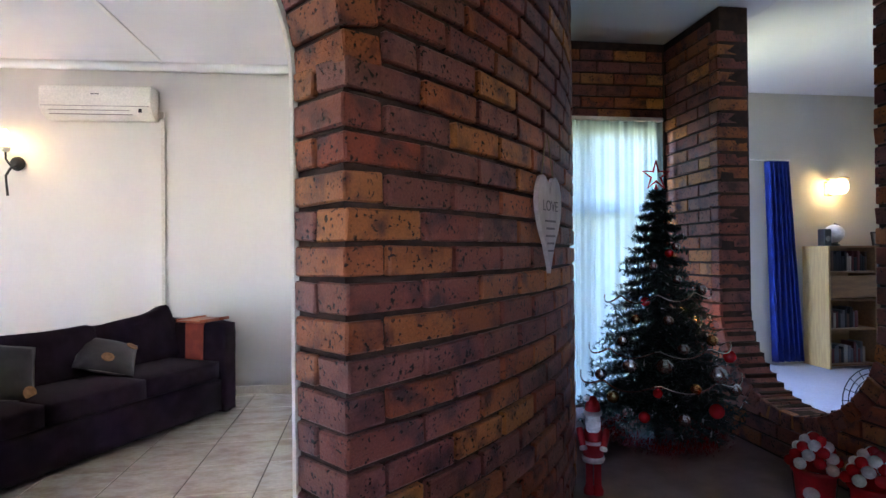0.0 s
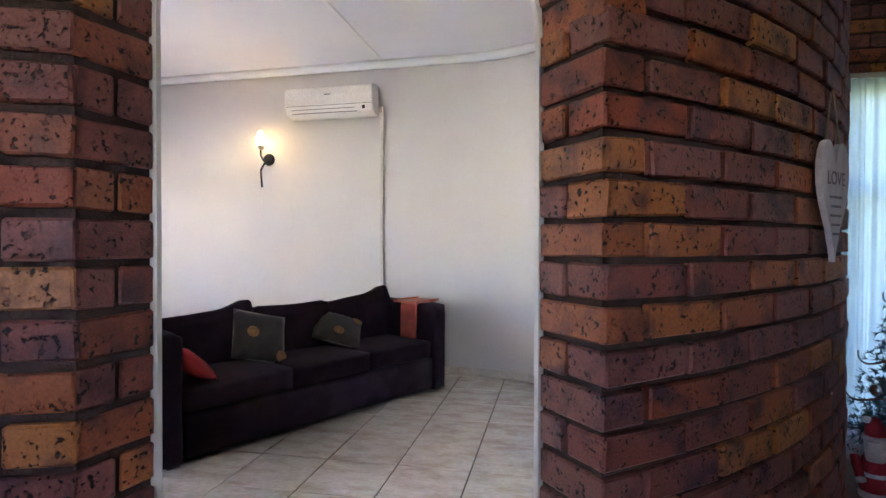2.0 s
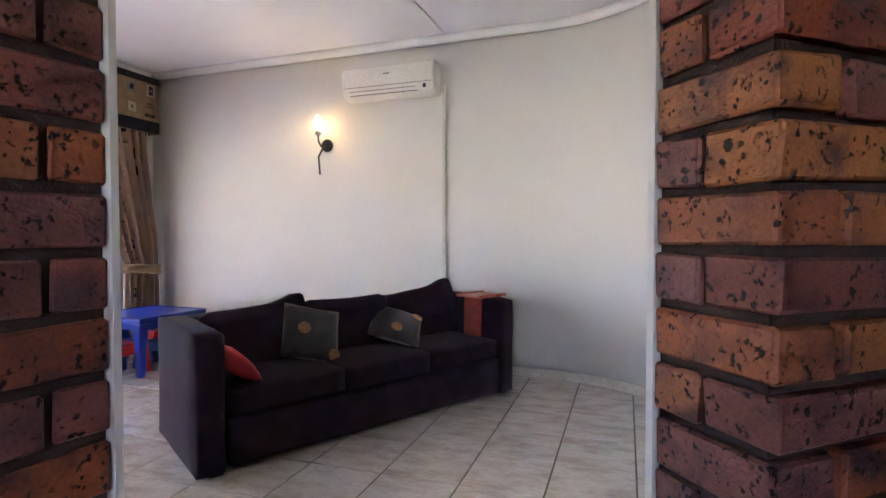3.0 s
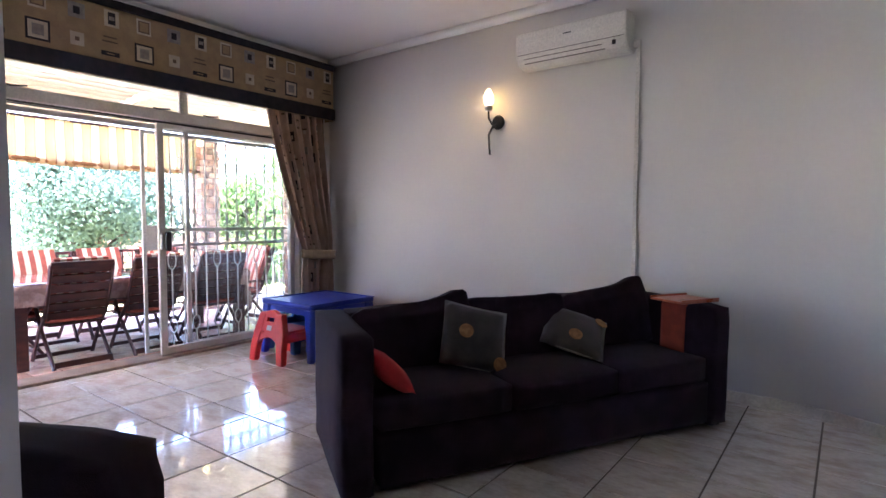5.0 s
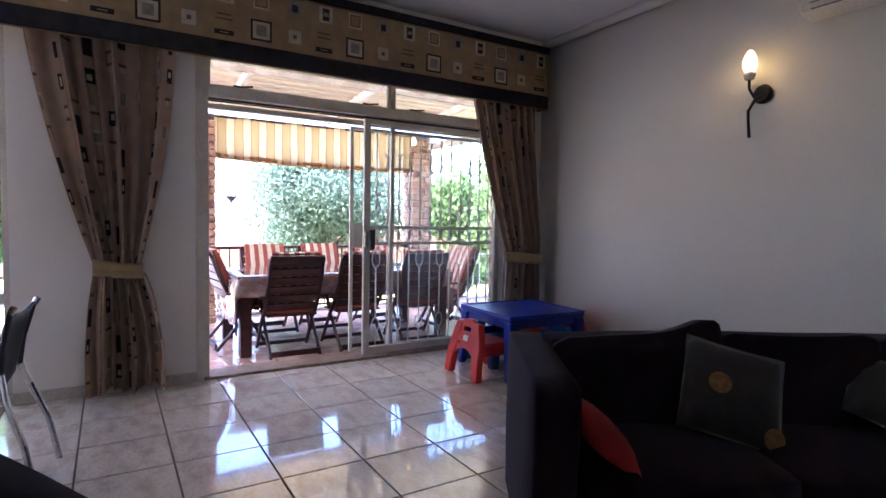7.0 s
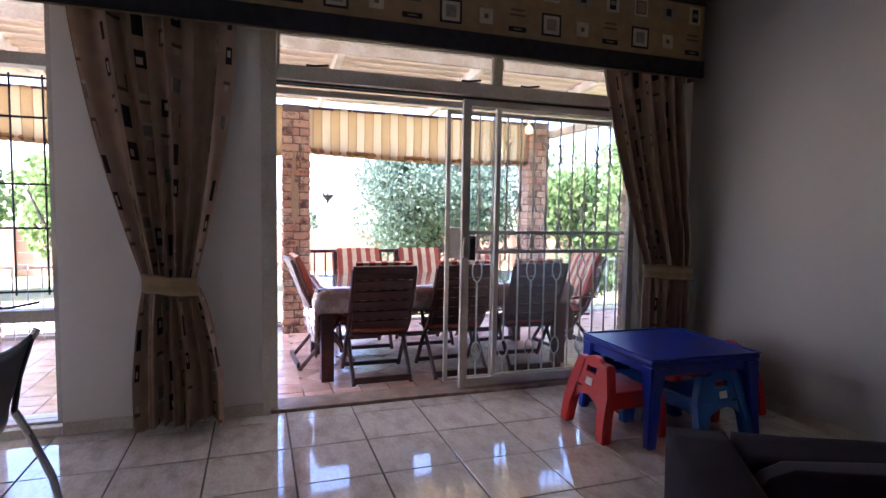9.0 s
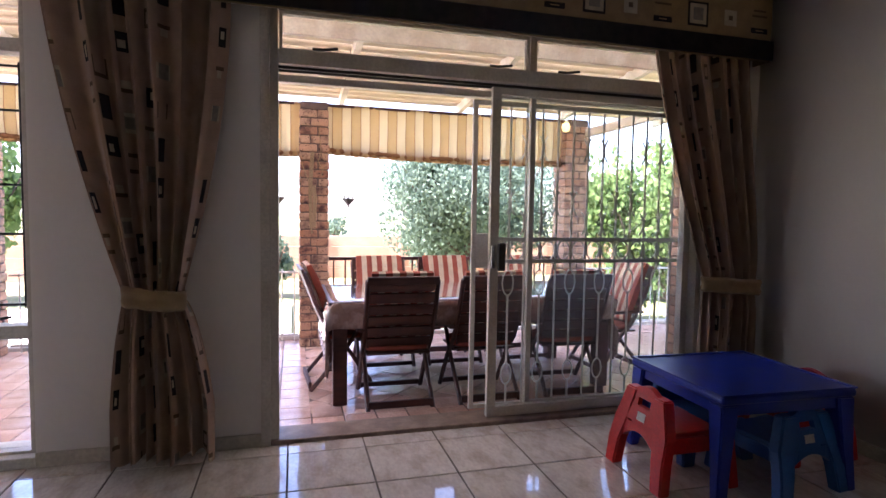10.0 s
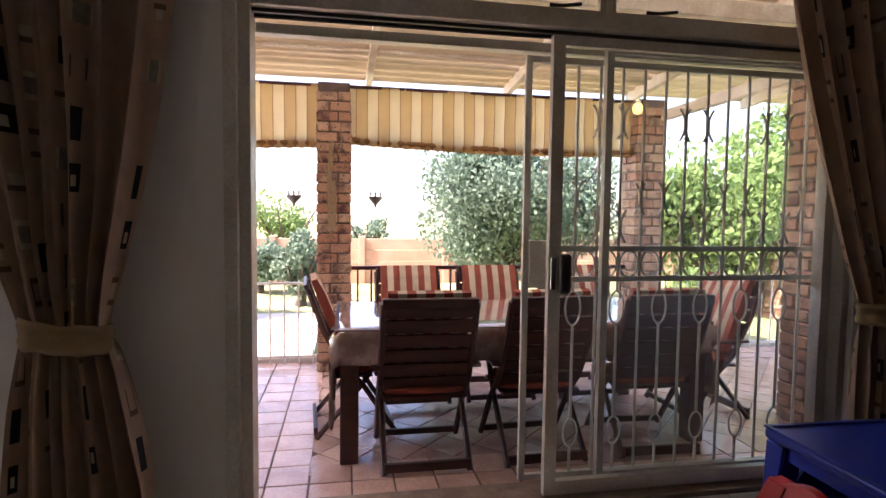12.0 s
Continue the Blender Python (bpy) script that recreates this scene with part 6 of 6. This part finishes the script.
for k in range(6):
    r = 0.05 + 0.033 * k
    part("cage_ring", tube([(r * math.cos(a), -0.05 * (1 - (r / 0.23) ** 2), 0.28 + r * math.sin(a)) for a in [2 * math.pi * q / 28 for q in range(28)]], 0.0035, 5, True), BLACK, fan)
for k in range(16):
    a = 2 * math.pi * k / 16
    part("cage_wire", tube([(0.04 * math.cos(a), -0.05, 0.28 + 0.04 * math.sin(a)), (0.215 * math.cos(a), 0.0, 0.28 + 0.215 * math.sin(a))], 0.0025, 5), BLACK, fan)
part("motor", lathe([(0.0, -0.06), (0.05, -0.05), (0.06, 0.02), (0.04, 0.08), (0.0, 0.09)], 14), BLACK, fan).matrix_basis = pose(0, 0.0, 0.28, -90, 0, 0)
part("stand", tube([(-0.15, 0.1, 0.01), (-0.15, -0.12, 0.01), (0.15, -0.12, 0.01), (0.15, 0.1, 0.01), (0.0, 0.06, 0.28)], 0.012, 6), BLACK, fan)

# ---- tiles and bricks ----
def floor_tile(size, thick, bevel):
    bm = box(-size / 2, size / 2, -size / 2, size / 2, -thick, 0, bevel, 1)
    return bm


def share(name, meshes, matrix, parent):
    ob = new(name, random.choice(meshes))
    ob.parent = parent
    ob.matrix_basis = matrix
    return ob


def mesh_of(bm, material):
    me = bpy.data.meshes.new("piece")
    bm.to_mesh(me)
    bm.free()
    me.materials.append(material)
    return me


TS, TX, TY = 0.43, -6.0, 3.6
floor = tagged(thing("floor", label="glossy cream ceramic floor tiles with dark joints", category="floor"), kind="structure")
tile_mesh = [mesh_of(floor_tile(TS - 0.009, 0.012, 0.0015), TILE)]


def inside(x, y):
    if x < -6.3 - 0.43 or y > 6.95:
        return False
    if math.hypot(x - CC[0], y - CC[1]) > 3.86 and y < 5:
        return x < -3.95 and y > -1.0
    if x > -2.1 and y > 5.2:
        return math.hypot(x - ARC_C[0], y - ARC_C[1]) < ARC_R + 0.3
    return x < -0.55


cells = []
for i in range(-2, 13):
    for j in range(-11, 8):
        x, y = TX + (i + 0.5) * TS, TY + (j + 0.5) * TS
        if inside(x, y):
            cells.append((x, y))
for x, y in cells:
    m = Matrix.Translation((x, y, 0.0008 * random.uniform(-1, 1)))
    if x - TS / 2 < DX:
        w = x + TS / 2 - DX - 0.004
        cut = mesh_of(box(-w / 2, w / 2, -(TS - 0.007) / 2, (TS - 0.007) / 2, -0.012, 0, 0.0015, 1), TILE)
        share("tile", [cut], Matrix.Translation((DX + 0.002 + w / 2, y, 0)), floor)
    else:
        share("tile", tile_mesh, m, floor)

patio = tagged(thing("patio_floor", label="terracotta patio tiles, straight border and diagonal field", category="floor"), kind="structure")
PT = 0.215
pt_mesh = [mesh_of(floor_tile(PT - 0.008, 0.02, 0.003), TERRA)]
near, far = [], []
for i in range(12):
    for j in range(-22, 26):
        x, y = -6.93 - i * PT, 3.64 + j * PT
        if x < -9.42 or not -2.6 < y < 8.9:
            continue
        if x < -7.22 and 3.74 < y and x > -9.0 and y < 8.5:
            continue
        (near if (3.0 < y < 6.6 and x > -9.3) or (1.2 < y < 3.0 and x > -8.2) else far).append((x, y, 0))
s = PT * math.sqrt(0.5)
for i in range(-20, 60):
    for j in range(-20, 60):
        x, y = -7.25 - (i + j) * s, 3.78 + (i - j) * s
        if -9.02 < x < -7.13 and 3.68 < y < 8.5:
            (near if y < 6.5 else far).append((x, y, 45))
near.sort(key=lambda c: (c[0] + 6.8) ** 2 + (c[1] - 4.2) ** 2)
far += near[300:]
for x, y, a in near[:300]:
    share("patio_tile", pt_mesh, pose(x, y, FO - (0.003 if a else 0.0) + 0.0008 * random.uniform(-1, 1), 0, 0, a), patio)
bm = bmesh.new()
for x, y, a in far:
    h = PT / 2 - 0.004
    add_box(bm, -h, h, -h, h, -0.02, 0, pose(x, y, FO - (0.003 if a else 0.0), 0, 0, a))
rest = link("outer_tiles", bm, TERRA, patio)
tagged(rest, kind="stuff")


def brick_mesh(L, D, H, seed, material=None):
    """A worn brick: face towards -y, centred in x and z."""
    rnd = random.Random(seed)
    bm = box(-L / 2, L / 2, 0, D, -H / 2, H / 2)
    for v in bm.verts:
        v.co += Vector((rnd.uniform(-1, 1), rnd.uniform(-1, 1) * 0.8, rnd.uniform(-1, 1))) * 0.004
    bmesh.ops.bevel(bm, geom=bm.edges[:], offset=0.0055, segments=1, affect="EDGES")
    for v in bm.verts:
        v.co += Vector((rnd.uniform(-1, 1), rnd.uniform(-1, 1), rnd.uniform(-1, 1))) * 0.0012
    return mesh_of(bm, material or BRICK)


BH, COURSE, JOINT = 0.0835, 0.1015, 0.013
STRETCH = [brick_mesh(0.277, 0.105, BH, k) for k in range(8)]
QUOIN_A = [brick_mesh(0.284, 0.134, BH, 20 + k) for k in range(5)]
FILLER = [brick_mesh(0.134, 0.10, BH, 30 + k) for k in range(4)]
HEAD = [brick_mesh(0.134, 0.105, BH, 60 + k) for k in range(4)]
QUOIN_B = [brick_mesh(0.134, 0.245, BH, 40 + k) for k in range(5)]
VOUSSOIR = [brick_mesh(0.09, 0.245, 0.134, 50 + k) for k in range(5)]
JAMB_L, JAMB_S = brick_mesh(0.19, 0.06, BH, 81), brick_mesh(0.09, 0.06, BH, 82)
MID = (ANG_R + ANG_L) / 2
SPRING, RISE = 1.82, 0.56


def radius_at(a):
    f = min(1, max(0, (a - ANG_L) / (ANG_R - ANG_L)))
    return R_LEFT + (R_RIGHT - R_LEFT) * f


def at_arc(a, z, r, depth=0.0):
    """Local x along the wall, local y into it."""
    c, s = math.cos(radians(a)), math.sin(radians(a))
    p = (CC[0] + (r - depth) * c, CC[1] + (r - depth) * s, z)
    return Matrix.Translation(p) @ Matrix(((-s, -c, 0, 0), (c, -s, 0, 0), (0, 0, 1, 0), (0, 0, 0, 1)))


SKEW = 1.42                        # degrees by which the left jamb turns in over its depth


def thick(a):
    f = min(1, max(0, (a - ANG_L) / (ANG_R - ANG_L)))
    return 0.17 + 0.079 * f


def half_gap(z):
    """Half the opening's width in degrees at a height, with the ring of arch bricks."""
    full = (ANG_R - ANG_L) / 2
    if z < SPRING:
        return full
    d = z - SPRING
    rr = RISE + 0.147
    if d >= rr:
        return 0.0
    return full * math.sqrt(rr * rr - d * d) / RISE


# mortar core and the plaster on the lounge side, both with the arched opening
def arched(name, depth0, depth1, shrink, a0, a1, material, label):
    bm = bmesh.new()
    angs = [a0 + (ANG_L - a0) * k / 8 for k in range(8)] + [ANG_L + shrink] + [MID + (ANG_R - shrink - MID) * math.sin(radians(-90 + 180 * k / 32)) for k in range(1, 32)] + [ANG_R - shrink] + [ANG_R + (a1 - ANG_R) * k / 12 for k in range(1, 13)]
    for p, q in zip(angs, angs[1:]):
        m = (p + q) / 2
        def low(a):
            if not (ANG_L + shrink - 1e-6 <= m <= ANG_R - shrink + 1e-6):
                return -0.05
            u = (a - MID) / ((ANG_R - ANG_L) / 2 - shrink)
            return SPRING + (RISE - shrink * 0.07) * math.sqrt(max(0, 1 - u * u))
        v = []
        for a in (p, q):
            r = radius_at(a)
            for d in (depth0, depth1):
                d = d * thick(a) / 0.249
                b = a + max(0, 1 - (a - ANG_L) / 14) * SKEW * d / 0.17 if a >= ANG_L - 0.3 else a
                for z in (low(a), CEIL + 0.003):
                    v.append(bm.verts.new((CC[0] + (r - d) * math.cos(radians(b)), CC[1] + (r - d) * math.sin(radians(b)), z)))
        for f in ((0, 1, 3, 2), (4, 6, 7, 5), (0, 4, 5, 1), (2, 3, 7, 6), (0, 2, 6, 4), (1, 5, 7, 3)):
            bm.faces.new([v[i] for i in f])
    bmesh.ops.recalc_face_normals(bm, faces=bm.faces[:])
    return structure(name, bm, material, label)


core = arched("wall_round_brick", 0.021, 0.249, -0.2, -97, 8, MORTAR, "round wall of dark orange-brown klinker bricks with an arched opening")
arched("wall_round_plaster", 0.25, 0.268, 0.05, -97, -20, PLASTER, "white plaster edge round the arched opening")
n_b = 0
for k in range(-1, 30):
    z = 0.0285 + COURSE * (k + 0.5)
    g = half_gap(z)
    for sgn, r, limit in ((1, R_RIGHT, 37.0), (-1, R_LEFT, 27.0)):
        deg = math.degrees(1 / r)
        pos = g
        first = True
        if g == 0.0:
            pos = (0.15 if k % 2 else 0.0) * deg if sgn > 0 else (0.15 if not k % 2 else 0.3) * deg
            pos = pos if sgn > 0 else pos
            first = False
        end = (ANG_R - ANG_L) / 2 + limit
        while pos < end:
            if first and k % 2:
                L, pool = 0.287, QUOIN_A
            elif first:
                L, pool = 0.134, QUOIN_B if sgn > 0 else HEAD
            else:
                L, pool = 0.287, STRETCH
            a = MID + sgn * (pos + L / 2 * deg)
            rr = r if abs(a - MID) > 9 else radius_at(a)
            wob = random.uniform(-1, 1)
            share("brick", pool, at_arc(a, z + 0.001 * wob, rr, 0.0025 * random.uniform(-1, 1)) @ pose(0, 0, 0, 0.4 * random.uniform(-1, 1), 0.35 * wob, 0.4 * random.uniform(-1, 1)), core)
            if first and sgn < 0:
                for q0, q1 in (((0.0, 0.165),) if k % 2 == 0 else ((0.0, 0.085), (0.097, 0.165))):
                    d0 = (q0 + q1) / 2 + 0.002
                    aj = MID - pos + SKEW * d0 / 0.17 - 0.05
                    m = at_arc(aj, z, rr, d0) @ pose(0, 0, 0, 0, 0, 90 - 31.0)
                    share("brick", [JAMB_L if q1 - q0 > 0.1 else JAMB_S], m, core)
            elif first and k % 2 and z < SPRING + 0.5:
                af = MID + sgn * (pos + 0.067 * deg)
                share("brick", FILLER, at_arc(af, z, rr, 0.1465), core)
            pos += (L + JOINT) * deg
            first = False
            n_b += 1
nv = 18
for k in range(nv):
    phi = math.pi * (k + 0.5) / nv
    rr = RISE + 0.067
    a = MID + math.cos(phi) * (ANG_R - ANG_L) / 2 * rr / RISE
    z = SPRING + rr * math.sin(phi)
    share("brick", VOUSSOIR, at_arc(a, z, radius_at(a)) @ pose(0, 0, 0, 0, 90 - math.degrees(phi), 0), core)

# hall walls of joined bricks, the tall rounded opening in one of them
OY0, OY1, OB = 3.74, 4.99, 0.30
OC, OR = (OY0 + OY1) / 2, (OY1 - OY0) / 2


def opening(z):
    """Half width of the tall opening at a height."""
    if z < OB:
        return 0.0
    if z < OB + OR:
        return math.sqrt(max(0, OR ** 2 - (OB + OR - z) ** 2))
    return OR


bm = bmesh.new()
cols = [2.2, OY0] + [OC - OR * math.cos(math.pi * k / 24) for k in range(1, 24)] + [OY1, HY + 0.3]
for p, q in zip(cols, cols[1:]):
    m = (p + q) / 2
    if OY0 < m < OY1:
        u = (m - OC) / OR
        b0 = OB + OR - OR * math.sqrt(1 - u * u)
        add_box(bm, HX + 0.02, HX + 0.25, p, q, -0.1, b0)
    else:
        add_box(bm, HX + 0.02, HX + 0.25, p, q, -0.1, CEIL)
east = structure("wall_hall_east", bm, MORTAR, "dark klinker brick wall with a tall rounded opening")
north = structure("wall_hall_north", boxes([(-0.6, 0.1, HY + 0.02, HY + 0.25, -0.1, CEIL), (1.43, HX + 0.25, HY + 0.02, HY + 0.25, -0.1, CEIL), (0.1, 1.43, HY + 0.02, HY + 0.25, 2.42, CEIL), (0.1, 1.43, HY + 0.02, HY + 0.25, -0.1, 0.02)]), MORTAR, "dark klinker brick wall round the hall window")
structure("wall_hall_south_east", box(HX, HX + 0.25, -0.95, 2.2, -0.1, CEIL), PLASTER, "plain off-white wall")
be, bn = bmesh.new(), bmesh.new()
for k in range(30):
    z0 = 0.008 + COURSE * k + 0.007
    z = z0 + BH / 2
    w = opening(z)
    spans = [(2.2, HY - 0.01)] if w == 0 else [(2.2, OC - w - 0.1), (OC + w + 0.1, HY - 0.01)]
    for y0, y1 in spans:
        y = y0 - (0.15 if k % 2 else 0)
        while y < y1:
            a, c = max(y, y0), min(y + 0.287, y1)
            if c - a > 0.03:
                j = random.uniform(-0.003, 0.003)
                add_box(be, HX + j, HX + 0.05, a, c, z0, z0 + BH)
            y += 0.30
    x = -0.6 - (0.15 if k % 2 else 0)
    while x < HX - 0.01:
        for lo, hi in (((-0.6, HX - 0.01),) if z > 2.42 else ((-0.6, 0.1), (1.43, HX - 0.01))):
            a, c = max(x, lo), min(x + 0.287, hi)
            if c - a > 0.03:
                add_box(bn, a, c, HY + random.uniform(-0.003, 0.003), HY + 0.05, z0, z0 + BH)
        x += 0.30
tagged(link("wall_bricks", be, BRICK, east), kind="stuff")
tagged(link("wall_bricks", bn, BRICK, north), kind="stuff")
RING = [brick_mesh(0.086, 0.245, 0.10, 70 + k) for k in range(4)]
ring = []
for k in range(21):
    phi = math.pi * (k + 0.5) / 21
    ring.append((OC + (OR + 0.048) * math.cos(phi), OB + OR - (OR + 0.048) * math.sin(phi), math.degrees(phi)))
for k in range(20):
    for s2 in (-1, 1):
        ring.append((OC + s2 * (OR + 0.048), OB + OR + 0.05 + k * COURSE, 0 if s2 > 0 else 180))
for y, z, phi in ring:
    m = Matrix.Translation((HX - 0.004, y, z)) @ Matrix(((0, 1, 0, 0), (-1, 0, 0, 0), (0, 0, 1, 0), (0, 0, 0, 1))) @ pose(0, 0, 0, 0, -(phi + 90), 0)
    share("brick", RING, m, east)

# patio columns and the house's brick return
def column(x0, x1, y0, y1, top, label):
    c = thing("brick_column", label=label, category="column", group="patio columns")
    part("core", box(x0 + 0.012, x1 - 0.012, y0 + 0.012, y1 - 0.012, FO - 0.15, top), PATIO_GROUT, c)
    w, d, L = 0.105, x1 - x0, (x1 - x0) - 0.105 - 0.012
    n = int((top - FO) / 0.086)
    for k in range(n):
        z = FO + 0.086 * k + 0.043
        j = lambda: random.uniform(-0.006, 0.006)
        if k % 2:
            rows = ((x0 + j(), y0 + j(), L, w), (x1 - w + j(), y0 + j(), w, (y1 - y0) - w - 0.012), (x0 + w + 0.012 + j(), y1 - w + j(), L, w), (x0 + j(), y0 + w + 0.012 + j(), w, (y1 - y0) - w - 0.012))
        else:
            rows = ((x0 + w + 0.012 + j(), y0 + j(), L, w), (x1 - w + j(), y0 + w + 0.012 + j(), w, (y1 - y0) - w - 0.012), (x0 + j(), y1 - w + j(), L, w), (x0 + j(), y0 + j(), w, (y1 - y0) - w - 0.012))
        for bx, by, lx, ly in rows:
            key = (round(lx, 3), round(ly, 3))
            if key not in COLMESH:
                COLMESH[key] = [mesh_of(box(-lx / 2, lx / 2, -ly / 2, ly / 2, -0.037, 0.037, 0.006, 1), FACE)]
            share("brick", COLMESH[key], Matrix.Translation((bx + lx / 2, by + ly / 2, z)), c)
    return c


COLMESH = {}
column(-9.33, -9.04, 3.69, 3.98, 2.45, "square brown face-brick patio column with a cord on it")
column(-9.33, -9.04, 6.62, 6.91, 2.45, "square brown face-brick patio column beside the railing")
column(-9.33, -9.04, 0.76, 1.05, 2.45, "square brown face-brick patio column beyond the window")
pier = tagged(thing("house_pier", label="face-brick return wall of the house beside the door", category="wall"), kind="structure")
part("core", box(-7.54, -6.83, 6.90, 7.12, FO - 0.15, 2.8), PATIO_GROUT, pier)
PIER = [mesh_of(box(-0.11, 0.11, -0.05, 0.05, -0.037, 0.037, 0.006, 1), FACE)]
PIER_H = [mesh_of(box(-0.052, 0.052, -0.05, 0.05, -0.037, 0.037, 0.006, 1), FACE)]
for k in range(32):
    z = FO + 0.086 * k + 0.043
    x = -7.55
    if k % 2:
        share("brick", PIER_H, Matrix.Translation((x + 0.052 + random.uniform(-0.006, 0.006), 6.938, z)), pier)
        x += 0.116
    while x < -6.95:
        share("brick", PIER, Matrix.Translation((x + 0.11 + random.uniform(-0.006, 0.006), 6.938 + random.uniform(-0.004, 0.004), z)), pier)
        x += 0.232
    share("brick", PIER_H, pose(-7.505 + random.uniform(-0.006, 0.006), 7.05, z, 0, 0, 90), pier)
